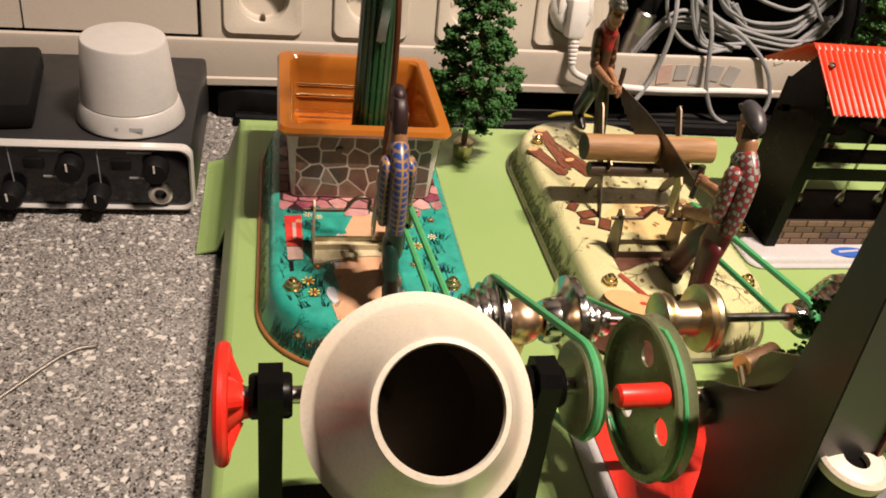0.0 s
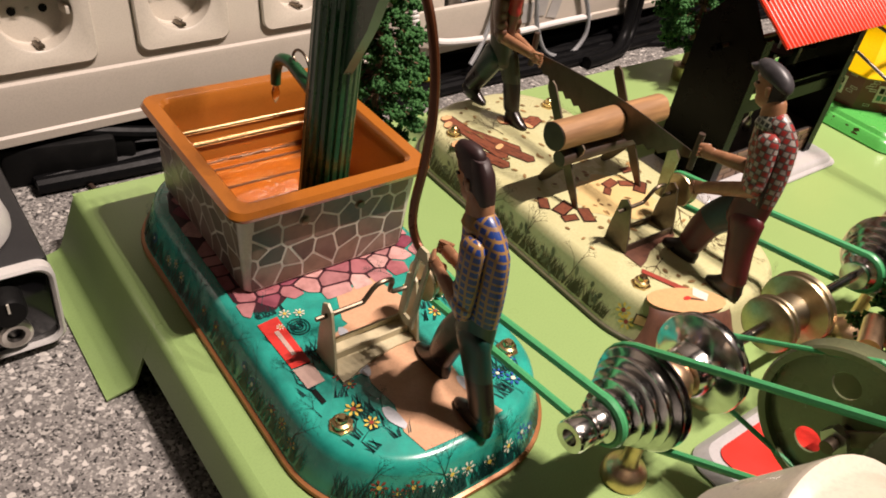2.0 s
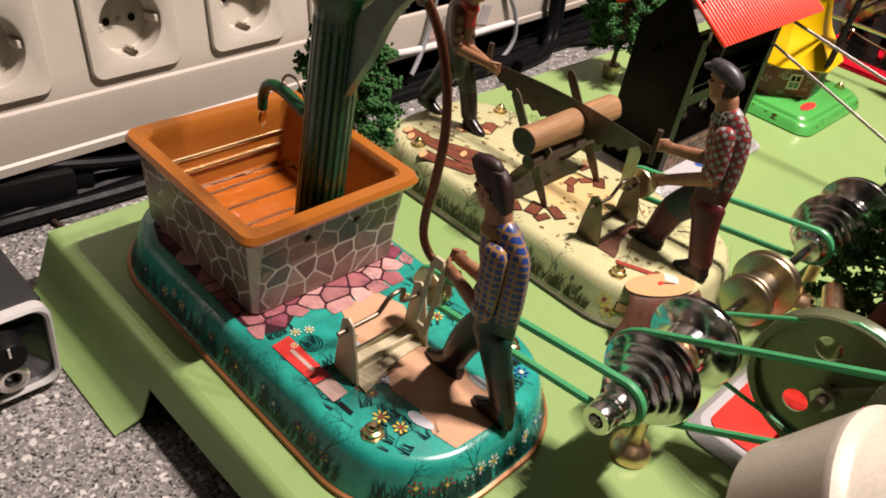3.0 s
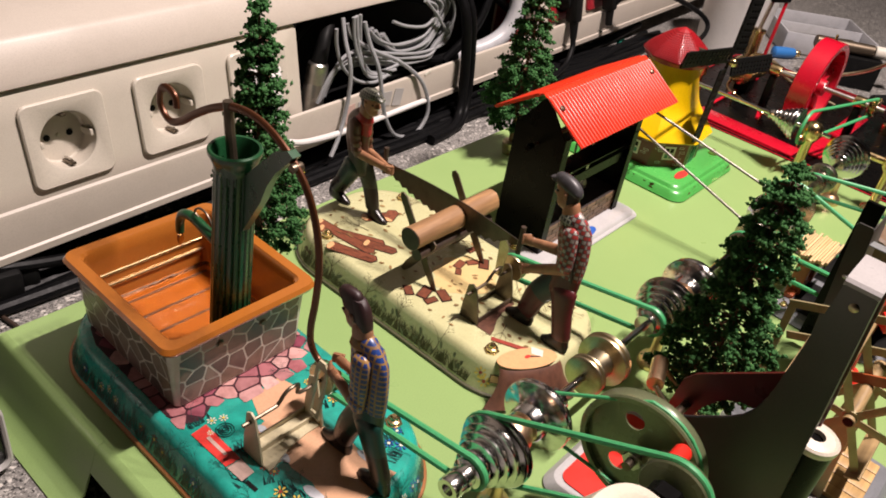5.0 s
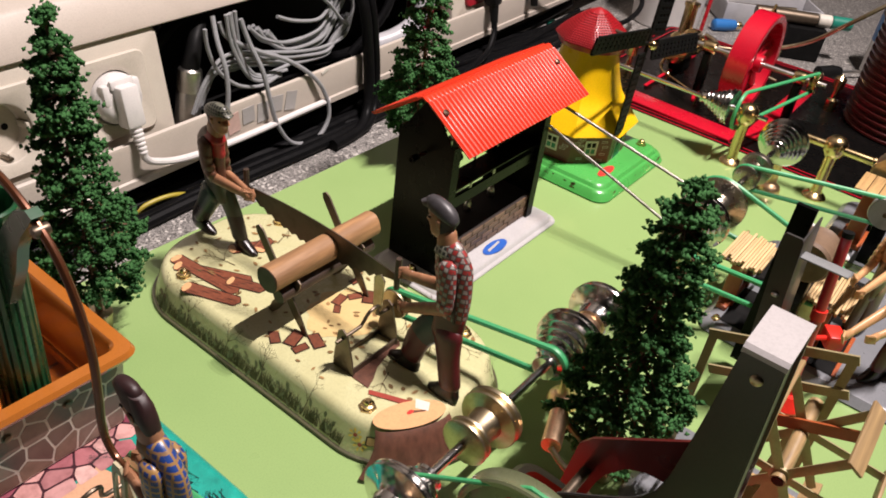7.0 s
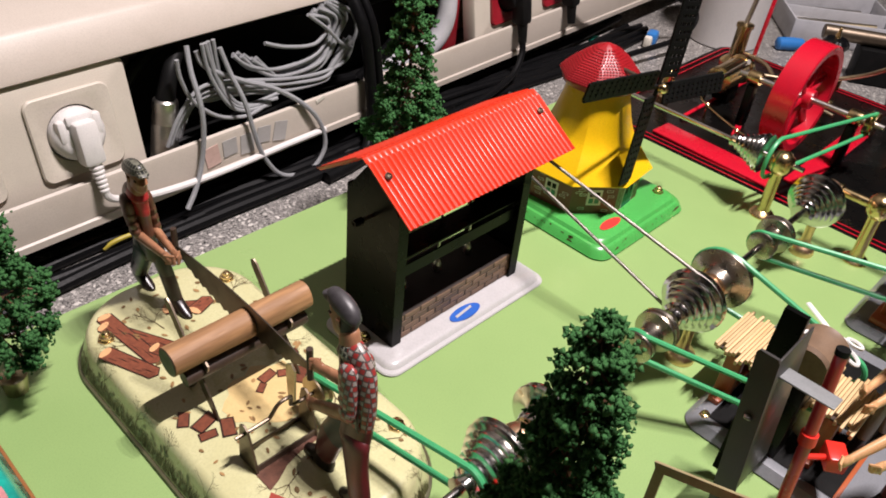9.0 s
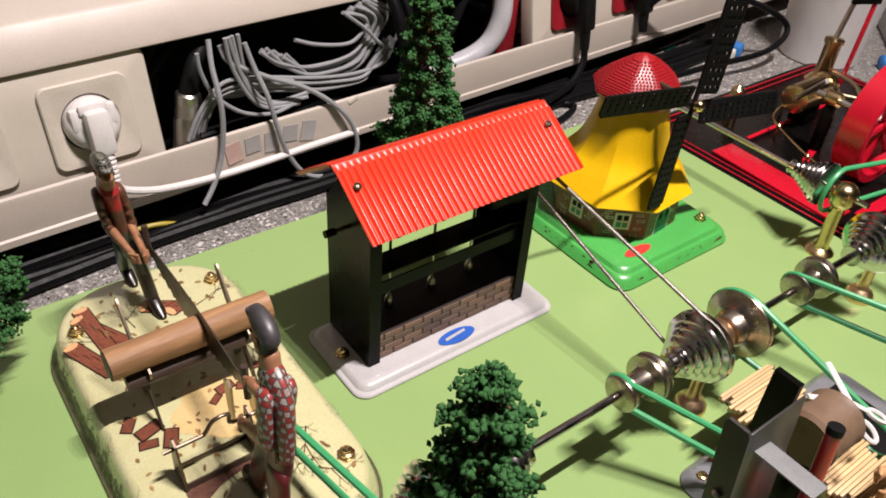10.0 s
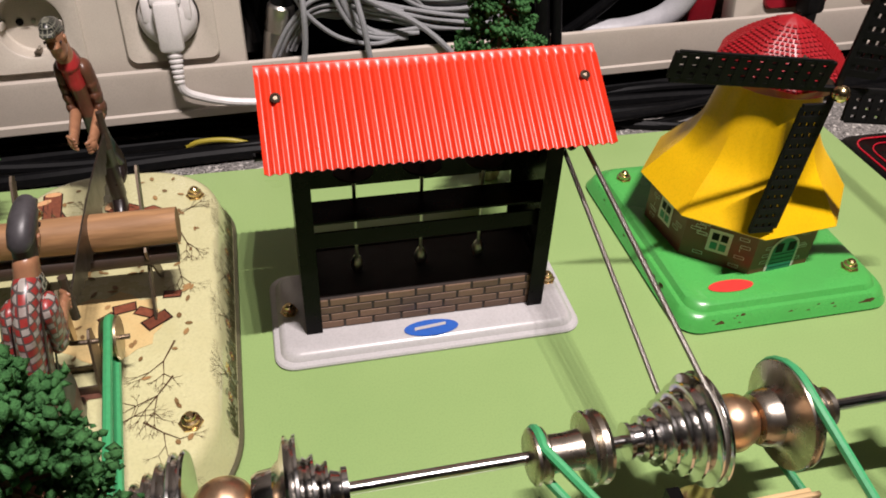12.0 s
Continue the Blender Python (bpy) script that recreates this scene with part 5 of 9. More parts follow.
for x in (-0.0135, 0.0125):
    part("rivet", lathe([(0.0001, -0.0022), (0.0016, -0.002), (0.0017, -0.0012), (0.0024, -0.001), (0.0026, 0.0)], 14, "y", (x, TY0 + 0.0003, 0.0545), cap1=False), M["gunmetal"], trough, "hollow rivet")


def stones_on(x0, x1, z0, z1, put, seed):
    """Irregular printed stones over a rectangle, each a polygon of its own with pale joints between."""
    rr = random.Random(seed)
    nx = max(2, round((x1 - x0) / 0.0112))
    pts = [(x0 + (x1 - x0) * (i + 0.5 * (j % 2)) / nx + rr.uniform(-0.0046, 0.0046), z0 + (z1 - z0) * (j + 0.5) / 4 + rr.uniform(-0.0040, 0.0040)) for i in range(-1, nx + 1) for j in range(4)]
    for p, poly in cells(pts, [(x0, z0), (x1, z0), (x1, z1), (x0, z1)], 0.00052, 0.06):
        bm = bmesh.new()
        bm.faces.new([bm.verts.new(put(x, z)) for x, z in poly])
        part("printed_stone", bm, M["stone_print"], trough, smooth=0)


def side_off(z):
    return 0.003 * (z - BASE_H - 0.002) / (0.066 - BASE_H - 0.002)


stones_on(-TX + 0.004, TX - 0.004, BASE_H + 0.002, 0.0645, lambda x, z: (x, TY0 + 0.001 - side_off(z) * 2 / 3 - 0.00012, z), 1)
stones_on(TY0 + 0.003, TY1 - 0.003, BASE_H + 0.002, 0.0645, lambda y, z: (-TX + 0.0015 - side_off(z) - 0.00012, y, z), 2)
stones_on(TY0 + 0.003, TY1 - 0.003, BASE_H + 0.002, 0.0645, lambda y, z: (TX - 0.0015 + side_off(z) + 0.00012, y, z), 3)

# the pump: fluted column, collar, arm, spout, handle
CX, CY = 0.0035, 0.0085
col = part("pump_column", bmesh.new(), M["dark_green"], pump, "dark green fluted pump column")
bm = bmesh.new()
rings = []
for z, r in ((0.0275, 0.0104), (0.06, 0.0102), (0.1, 0.0100), (0.1475, 0.0098)):
    yc = CY + 0.0078 * (0.1475 - z) / 0.12
    rings.append([(CX + (r - (0.0009 if k % 4 == 0 else 0.0)) * math.cos(2 * math.pi * k / 80), yc + (r - (0.0009 if k % 4 == 0 else 0.0)) * math.sin(2 * math.pi * k / 80), z) for k in range(80)])
add_rings(bm, rings, True, False)
part("shaft", bm, M["dark_green"], col)
bm = lathe([(0.0099, 0.1450), (0.0101, 0.1480), (0.0116, 0.1520), (0.0124, 0.1535), (0.0124, 0.1553), (0.0117, 0.1560), (0.0107, 0.1557), (0.0095, 0.152), (0.0090, 0.140)], 40, c=(CX, CY, 0), cap0=False)
part("collar", bm, M["dark_green"], col, "flared green collar")
bm = tube([(CX, CY + 0.001, 0.139), (CX, CY + 0.004, 0.163), (CX, CY + 0.005, 0.1765)], 0.0024, 10)
part("piston_rod", bm, M["gunmetal"], col, "dark steel piston rod")
out = [(CY - 0.009, 0.146), (CY - 0.030, 0.168), (CY - 0.0385, 0.1722), (CY - 0.042, 0.1705), (CY - 0.0385, 0.166), (CY - 0.031, 0.158), (CY - 0.0255, 0.149), (CY - 0.021, 0.138), (CY - 0.014, 0.126), (CY - 0.007, 0.114), (CY - 0.003, 0.114)]
part("handle_bracket", plate(out, "x", CX - 0.0022, CX + 0.0022), M["dark_green"], col, "curved dark green bracket")
sp = smooth_path([(CX - 0.0008, CY + 0.011, 0.0955), (CX - 0.0015, CY + 0.022, 0.0985), (CX - 0.0015, CY + 0.034, 0.1005), (CX - 0.002, CY + 0.042, 0.0985), (CX - 0.002, CY + 0.0455, 0.0925), (CX - 0.002, CY + 0.046, 0.0855)], 6)
part("spout", tube(sp, [0.003 - 0.0008 * k / (len(sp) - 1) for k in range(len(sp))], 12), M["dark_green"], col, "curved green spout with a drop of water")
hook = smooth_path([(CX - 0.001, CY + 0.016, 0.100), (CX - 0.001, CY + 0.022, 0.108), (CX - 0.001, CY + 0.029, 0.1085), (CX - 0.001, CY + 0.033, 0.1045), (CX - 0.001, CY + 0.030, 0.1025)], 5)
part("bucket_hook", tube(hook, 0.0006, 6), M["gunmetal"], col, "thin wire hook on the spout")
drop = lathe([(0.0001, 0.076), (0.0014, 0.0785), (0.0019, 0.081), (0.0013, 0.0845), (0.0003, 0.0862)], 12, c=(CX - 0.002, CY + 0.046, 0), cap0=True)
part("water_drop", drop, M["water"], col).visible_shadow = False
HANDLE = [(0.0545, 0.1562), (0.0552, 0.1612), (0.0605, 0.1636), (0.0660, 0.1618), (0.0685, 0.1575), (0.0685, 0.1515), (0.0615, 0.1465), (0.0515, 0.1502), (0.0395, 0.1590), (0.0245, 0.1685), (0.008, 0.1755), (-0.010, 0.1765), (-0.0275, 0.1700), (-0.0405, 0.1585), (-0.0480, 0.1425), (-0.0510, 0.1240), (-0.0500, 0.1040), (-0.0480, 0.0880), (-0.0490, 0.0780), (-0.0545, 0.0722), (-0.0625, 0.0718), (-0.0690, 0.0735)]
hp = smooth_path([(CX, y, z) for y, z in HANDLE], 5)
part("handle", tube(hp, 0.0, 10, flat=(0.0015, 0.0020)), surface("brown_enamelled_wire", (0.12, 0.042, 0.017), 0.3, 0.5, scale=90, bump=0.02), pump, "curved brown pump handle")
part("handle_pin", lathe([(0.0008, -0.0030), (0.0020, -0.0027), (0.0022, -0.0018), (0.0022, 0.0018), (0.0020, 0.0027), (0.0008, 0.0030)], 16, "x", (CX, -0.0335, 0.1655)), M["gunmetal"], pump)

# crank and connecting rod
wheel_pump = crank_stand(pump, -0.0285, 0.009, -0.0475, BASE_H, M["beige_metal"], 0.030, "plate")
bm = bmesh.new()
for a, b in ((-0.0660, -0.0640), (-0.0600, -0.0580)):
    add_plate(bm, [(a + 0.004, 0.0430), (b + 0.004, 0.0430), (b, 0.0735), (a, 0.0735)], "x", -0.0010, 0.0002)
add_plate(bm, [(-0.0620, 0.0395), (-0.0560, 0.0395), (-0.0540, 0.0430), (-0.0620, 0.0430)], "x", -0.0010, 0.0002)
add_plate(bm, [(-0.0660, 0.0735), (-0.0580, 0.0735), (-0.0600, 0.0785), (-0.0640, 0.0785)], "x", -0.0010, 0.0002)
part("connecting_rod", bm, M["beige_metal"], pump, "slotted beige connecting rod")

man("painted tin workman in a blue checked shirt working the pump handle", at(-0.1570, 0, 0), 1, -0.03, (-0.0778, 0.1072, 0.30),
    ((-0.0885, 0.0560, 0.0090), (-0.0890, 0.0680, 0.0088), (-0.0885, 0.0800, 0.0098), (-0.0862, 0.0940, 0.0112), (-0.0820, 0.1030, 0.0074)),
    ((0.0018, ((-0.0860, 0.0600, 0.0088), (-0.0765, 0.0455, 0.0070), (-0.0715, 0.0300, 0.0058)), -0.0570, -0.0775, 3), (-0.0018, ((-0.0905, 0.0580, 0.0084), (-0.0965, 0.0440, 0.0066), (-0.1020, 0.0300, 0.0056)), -0.0875, -0.1080, 3)),
    ((-1, (-0.0860, 0.0965), (-0.0858, 0.0690), (-0.0680, 0.0742), 0.25), (1, (-0.0850, 0.0960), (-0.0800, 0.0740), (-0.0670, 0.0765), 0.25)),
    [M["skin"], M["hair"], M["blue_plaid"], M["trousers_green"], M["boots"], M["scarf_gold"], M["trousers_green"], M["boots"]], size=0.90, belt_z=0.0690, boot_z=0.0430)

# ---- the sawyers' toy ----
saw_toy = thing("sawyers_toy", at(0, 0), "cream printed tin toy of two sawyers at a saw-horse", "tin toy")
tin_base(saw_toy, M["cream"], surface("dark_olive_lip", (0.10, 0.095, 0.05), 0.35, second=(0.04, 0.036, 0.02), scale=120, bump=0.02))
for x, y in ((-0.0395, -0.0745), (0.0395, -0.0755), (-0.0395, 0.0725), (0.0385, 0.0765)):
    screw_on(saw_toy, x, y, BASE_H)
# printed logs, chips, bed of sawdust
part("painted_sawdust", flat_shape(blob(0.004, -0.016, 0.024, 0.020, 9, 26, 0.12), ZT), M["sawdust"], saw_toy)
for k, (x, y, l, w, r) in enumerate(((-0.0255, 0.0620, 0.046, 0.0041, -62), (-0.0300, 0.0640, 0.050, 0.0041, -84), (-0.0385, 0.0470, 0.034, 0.0043, -68), (-0.0190, 0.0400, 0.022, 0.0038, -66), (0.0060, 0.0690, 0.020, 0.0046, -30), (0.0150, 0.0650, 0.014, 0.0042, 20))):
    bm = flat_shape([(-l / 2, -w), (l / 2 - 0.002, -w * 0.9), (l / 2, 0), (l / 2 - 0.002, w * 0.9), (-l / 2, w), (-l / 2 - 0.0015, 0)], 0)
    ob = part("painted_log", bm, M["bark_print"], saw_toy, smooth=0)
    ob.matrix_basis = pose(x, y, ZT + 0.0002 + 0.00004 * k, 0, 0, r)
    o = part("painted_outline", flat_shape([(-l / 2 - 0.0022, -w * 0.6), (-l / 2, -w - 0.0007), (l / 2 - 0.002, -w * 0.9 - 0.0007), (l / 2 + 0.0008, 0), (l / 2 - 0.002, w * 0.9 + 0.0007), (-l / 2, w + 0.0007), (-l / 2 - 0.0022, w * 0.6)], 0), M["outline_print"], ob, smooth=0)
    o.matrix_basis = pose(0, 0, -0.00003)
    for q in range(5):
        st = part("painted_grain", flat_shape([(-l * 0.45 + q * l * 0.16, w * (q % 3 - 1) * 0.55 - 0.0002), (-l * 0.28 + q * l * 0.16, w * (q % 3 - 1) * 0.5 - 0.0003), (-l * 0.20 + q * l * 0.16, w * (q % 3 - 1) * 0.5), (-l * 0.30 + q * l * 0.16, w * (q % 3 - 1) * 0.55 + 0.0003)], 0), M["outline_print"], ob, smooth=0)
        st.matrix_basis = pose(0, 0, 0.00008)
    e = part("painted_log_end", flat_shape(blob(-l / 2, 0, w * 0.5, w, k, 12, 0.05), 0), M["peach"], ob, smooth=0)
    e.matrix_basis = pose(0, 0, 0.0001)
for k, (x, y, s, r) in enumerate(((-0.031, -0.012, 1.3, 20), (-0.024, -0.022, 1.2, 70), (0.024, -0.016, 1.2, 40), (-0.038, -0.004, 1.0, 60), (-0.034, -0.020, 0.9, -10), (0.010, -0.006, 1.0, 15), (0.019, -0.010, 0.9, -25), (0.003, -0.011, 0.7, 40), (0.030, 0.0, 0.8, 0))):
    ob = part("painted_chip", flat_shape([(-0.0045 * s, -0.0022 * s), (0.0042 * s, -0.0026 * s), (0.0048 * s, 0.0020 * s), (-0.0040 * s, 0.0026 * s)], 0), M["bark_print"], saw_toy, smooth=0)
    ob.matrix_basis = pose(x, y, ZT + 0.0003, 0, 0, r)
    o = part("painted_outline", flat_shape([(-0.0052 * s, -0.0028 * s), (0.0048 * s, -0.0033 * s), (0.0055 * s, 0.0026 * s), (-0.0047 * s, 0.0033 * s)], 0), M["outline_print"], ob, smooth=0)
    o.matrix_basis = pose(0, 0, -0.00006)
for k, (x, y, r, s) in enumerate(((-0.040, 0.060, 150, 0.016), (0.030, 0.085, 40, 0.02), (0.022, 0.06, 20, 0.02), (-0.014, -0.066, 200, 0.018), (0.034, -0.030, 250, 0.026), (0.041, -0.050, 240, 0.024), (0.022, -0.076, 320, 0.022), (0.034, 0.046, 290, 0.022), (-0.012, 0.09, 100, 0.018), (0.012, -0.09, 30, 0.016), (-0.04, 0.085, 120, 0.012), (0.038, 0.02, 280, 0.018))):
    ob = part("painted_twig", twig_print(0, 0, radians(r), s * 1.15, k), M["sepia_print"], saw_toy, smooth=0)
    ob.matrix_basis = pose(max(-0.032, min(0.032, x)), max(-0.072, min(0.060, y)), ZT + 0.0002)
rnd = random.Random(12)
leaf0 = None
for k in range(120):
    x, y = rnd.uniform(-0.042, 0.043), rnd.uniform(-0.095, 0.096)
    if abs(x) > 0.03 and abs(y) > 0.085:
        continue
    m = pose(x, y, ZT + 0.00025, 0, 0, rnd.uniform(0, 360)) @ Matrix.Diagonal((rnd.uniform(0.6, 1.1), rnd.uniform(0.6, 1.1), 1, 1))
    if leaf0 is None:
        leaf0 = part("painted_leaf", flat_shape([(-0.0022, 0), (-0.0008, 0.0010), (0.0010, 0.0011), (0.0024, 0.0002), (0.0010, -0.0009), (-0.0009, -0.0009)], 0), surface("dry_leaf_print", (0.3, 0.18, 0.07), 0.4, scale=300, bump=0.01, vary=0.4), saw_toy, smooth=0)
        leaf0.matrix_basis = m
    else:
        piece("painted_leaf", leaf0, saw_toy, m)
# axe lying by the stump
part("painted_axe_handle", flat_shape([(-0.033, -0.0690), (-0.0305, -0.0670), (-0.0225, -0.0850), (-0.0175, -0.0935), (-0.0205, -0.0945), (-0.0250, -0.0880)], ZT + 0.0004), M["axe_red"], saw_toy)
part("painted_axe_head", flat_shape([(-0.0235, -0.0925), (-0.0185, -0.0885), (-0.0155, -0.0955), (-0.0205, -0.0985)], ZT + 0.0006), M["white_print"], saw_toy)
# stump printed over the shoulder: cut face on the top, bark down the side
sx, sy = -0.0315, -0.0985
nn = Vector((-0.48, -0.88, 0)).normalized()
tt = Vector((-nn.y, nn.x, 0))
part("painted_stump_face", flat_shape([(sx + tt.x * 0.0195 * math.cos(a) + nn.x * 0.0085 * math.sin(a) - nn.x * 0.006, sy + tt.y * 0.0195 * math.cos(a) + nn.y * 0.0085 * math.sin(a) - nn.y * 0.006) for a in [2 * math.pi * k / 28 for k in range(28)]], BASE_H + 0.0007), M["peach"], saw_toy)
part("painted_stump_mark", flat_shape(blob(sx + 0.004, sy + 0.006, 0.002, 0.0012, 4), BASE_H + 0.0010), M["label_red"], saw_toy)
part("painted_stump_cut", flat_shape([(sx + 0.005, sy + 0.0065), (sx + 0.0105, sy + 0.0015), (sx + 0.0100, sy + 0.0008), (sx + 0.004, sy + 0.0052)], BASE_H + 0.0009), M["stump_print"], saw_toy)
bm = bmesh.new()
rows = []
for j, (dz, w, off) in enumerate(((BASE_H + 0.0005, 0.0197, 0.0012), (0.0205, 0.0204, 0.0040), (0.015, 0.0218, 0.0068), (0.010, 0.0244, 0.0088), (0.005, 0.0282, 0.0106), (0.0026, 0.0305, 0.0122))):
    row = []
    for k in range(15):
        a = math.pi * k / 14
        u = -math.cos(a) * w
        d = off + 0.0056 * math.sin(a) - 0.0035
        row.append((sx + tt.x * u + nn.x * d, sy + tt.y * u + nn.y * d, dz))
    rows.append(row)
add_rings(bm, rows, False, False, False)
bmesh.ops.recalc_face_normals(bm, faces=bm.faces[:])
part("painted_stump_bark", bm, M["stump_print"], saw_toy)
for k, (x, y, v, r, l) in enumerate(((-0.0555, -0.0955, 0.62, 4, 1.25), (-0.0530, -0.1010, 0.22, 38, 1.0), (-0.0505, -0.1040, 0.55, 82, 0.95))):
    out = [(-0.0056 * l, -0.0021), (0.0056 * l, -0.0023), (0.0060 * l, 0.0020), (-0.0052 * l, 0.0023)]
    ob = part("painted_plank", flat_shape(out, 0), M["wood_print"], saw_toy, smooth=0)
    ob.matrix_basis = side_pose(x, y, v) @ pose(0, 0, 0.0003 * (k + 1), 0, 0, r)
    o = part("painted_outline", flat_shape([(u * 1.10, q * 1.24) for u, q in out], 0), M["outline_print"], ob, smooth=0)
    o.matrix_basis = pose(0, 0, -0.00008)
FS = None
for x, y, v, s in ((-0.0600, -0.0800, 0.66, 1.15), (-0.0600, -0.0835, 0.36, 1.15), (0.07, -0.04, 0.55, 0.9), (0.07, 0.01, 0.5, 0.8)):
    m = side_pose(x, y, v) @ Matrix.Diagonal((s, s, 1, 1))
    if FS is None:
        FS = part("painted_flower", petals(0.0036), list(MATS["y"]), saw_toy, smooth=0)
        FS.matrix_basis = m
    else:
        piece("painted_flower", FS, saw_toy, m)
for k, (x, y) in enumerate([(-0.07, -0.064 + 0.0105 * i) for i in range(15)] + [(0.07, -0.064 + 0.0105 * i) for i in range(15)] + [(0.02 + 0.01 * i, -0.13) for i in range(3)]):
    if k % 3 == 2:
        bush = part("painted_bush", twig_print(0, 0, radians(80 + 20 * (k % 2)), 0.022, k + 60), M["sepia_print"], saw_toy, smooth=0)
        bush.matrix_basis = side_pose(x, y, 0.12) @ pose(0, 0, 0.0001)
    ob = part("painted_grass", blades(46, 0.0072, 0.0085 + 0.0025 * (k % 2), k + 700), surface("olive_grass_print", (0.115, 0.10, 0.042), 0.4, scale=200, bump=0.01) if k == 0 else bpy.data.materials["olive_grass_print"], saw_toy, smooth=0)
    ob.matrix_basis = side_pose(x, y, 0.02)
rnd = random.Random(44)
leaf1 = None
for k in range(90):
    side = -0.07 if k % 2 else 0.07
    m = side_pose(side, rnd.uniform(-0.066, 0.085), rnd.uniform(0.08, 0.75)) @ pose(0, 0, 0.00012, 0, 0, rnd.uniform(20, 160)) @ Matrix.Diagonal((rnd.uniform(0.7, 1.4), rnd.uniform(0.8, 1.2), 1, 1))
    if leaf1 is None:
        leaf1 = part("painted_leaf", flat_shape([(-0.0024, 0), (-0.0008, 0.0009), (0.0012, 0.0009), (0.0026, 0), (0.0012, -0.0009), (-0.0008, -0.0009)], 0), surface("bush_leaf_print", (0.20, 0.20, 0.11), 0.4, second=(0.08, 0.085, 0.045), scale=300, bump=0.01, vary=0.6), saw_toy, smooth=0)
        leaf1.matrix_basis = m
    else:
        piece("painted_leaf", leaf1, saw_toy, m)
red0 = None
for y, v in ((-0.055, 0.5), (-0.030, 0.35), (-0.012, 0.55), (0.022, 0.4), (0.040, 0.55), (0.060, 0.35)):
    m = side_pose(0.07, y, v) @ pose(0, 0, 0.0002) @ Matrix.Diagonal((0.7, 0.7, 1, 1))
    if red0 is None:
        red0 = part("painted_flower", petals(0.0036), list(MATS["r"]), saw_toy, smooth=0)
        red0.matrix_basis = m
    else:
        piece("painted_flower", red0, saw_toy, m)
for k, y in enumerate((0.078, 0.086)):
    ob = part("painted_mushroom", flat_shape([(-0.003, 0), (-0.0022, 0.0022), (0, 0.003), (0.0022, 0.0022), (0.003, 0), (0.0008, -0.0002), (0.0008, -0.003), (-0.0008, -0.003), (-0.0008, -0.0002)], 0), M["stump_print"], saw_toy, smooth=0)
    ob.matrix_basis = side_pose(-0.07, y, 0.5)

# the saw-horse: crossed legs, a long bar, the log
horse = part("saw_horse", bmesh.new(), M["gunmetal"], saw_toy, "dark steel saw-horse")
for x in (-0.0245, 0.0245):
    for s in (-1, 1):
        y0, z0, y1, z1 = s * 0.0150, BASE_H, -s * 0.0205, 0.0750
        if s > 0:
            y1, z1 = -0.0065, 0.0530
        d = Vector((0, y1 - y0, z1 - z0)).normalized()
        n = Vector((0, -d.z, d.y))
        w = 0.0029
        q0, q1 = Vector((x, y0, z0)), Vector((x, y1, z1))
        tip = q1 + d * 0.003
        out = [(q0 - n * w * 0.5), (q0 + n * w * 0.5), q0.lerp(q1, 0.2) + n * w, q1 + n * w, tip + n * w * 0.5, tip - n * w * 0.5, q1 - n * w, q0.lerp(q1, 0.2) - n * w]
        part("leg", plate([(p.y, p.z) for p in out], "x", x + s * 0.0006 - 0.0005, x + s * 0.0006 + 0.0005), M["gunmetal"], horse)
part("cross_bar", tube([(-0.034, -0.003, 0.0480), (0.037, -0.003, 0.0480)], 0.0042, 14), M["dark_wood"], horse, "dark round cross bar")
lg = bmesh.new()
rings = []
for i in range(9):
    x = -0.0395 + 0.0785 * i / 8
    rings.append([(x, 0.0077 * (1 + 0.05 * math.sin(3 * a + i * 0.4)) * math.cos(a) - 0.001, 0.0612 + 0.0077 * (1 + 0.04 * math.cos(2 * a + i)) * math.sin(a)) for a in [2 * math.pi * k / 28 for k in range(28)]])
add_rings(lg, rings, True, True)
log = part("log", lg, M["wood"], horse, "round brown log laid across the saw-horse")
part("log_end", lathe([(0.0074, -0.0397), (0.0072, -0.0400), (0.0001, -0.0400)], 28, "x", (0, -0.001, 0.0612)), M["dark_wood"], log, "dark sawn end")

# the two-handed saw
YA, ZA, YB, ZB = 0.0655, 0.0655, -0.049, 0.0665
teeth = []
n = 34
for k in range(n + 1):
    u = k / n
    y = YA + (YB - YA) * u
    sag = 0.0105 * math.sin(math.pi * min(1, u * 1.02)) ** 0.8
    teeth.append((y, 0.0655 - sag * 1.0 - (0.0022 if k % 2 else 0.0) * min(1, 8 * u, 8 * (1 - u))))
top = [(YB + (YA - YB) * k / 8, 0.0695 + 0.0035 * math.sin(math.pi * k / 8)) for k in range(9)]
blade = part("saw_blade", plate(teeth + top, "x", 0.0044, 0.0051), M["saw_steel"], saw_toy, "long dark toothed saw blade")
for y in (YA + 0.0015, YB - 0.002):
    part("saw_handle", tube([(0.0048, y, 0.0605), (0.0048, y, 0.0800)], 0.0017, 8), M["dark_wood"], blade)

part("painted_soil", flat_shape([(-0.0300, -0.0535), (-0.0300, -0.0660), (-0.0240, -0.0640), (-0.0160, -0.0595), (-0.0060, -0.0570), (0.0060, -0.0565), (0.0085, -0.0535)], ZT + 0.0003), M["stump_print"], saw_toy)
wheel_saw = crank_stand(saw_toy, -0.029, 0.0055, -0.047, BASE_H, M["gunmetal"], 0.027, True)
part("connecting_rod", plate([(-0.046, 0.042), (-0.0415, 0.042), (-0.0405, 0.066), (-0.0445, 0.069), (-0.0475, 0.066)], "x", -0.0015, -0.0003), M["old_brass"], saw_toy)

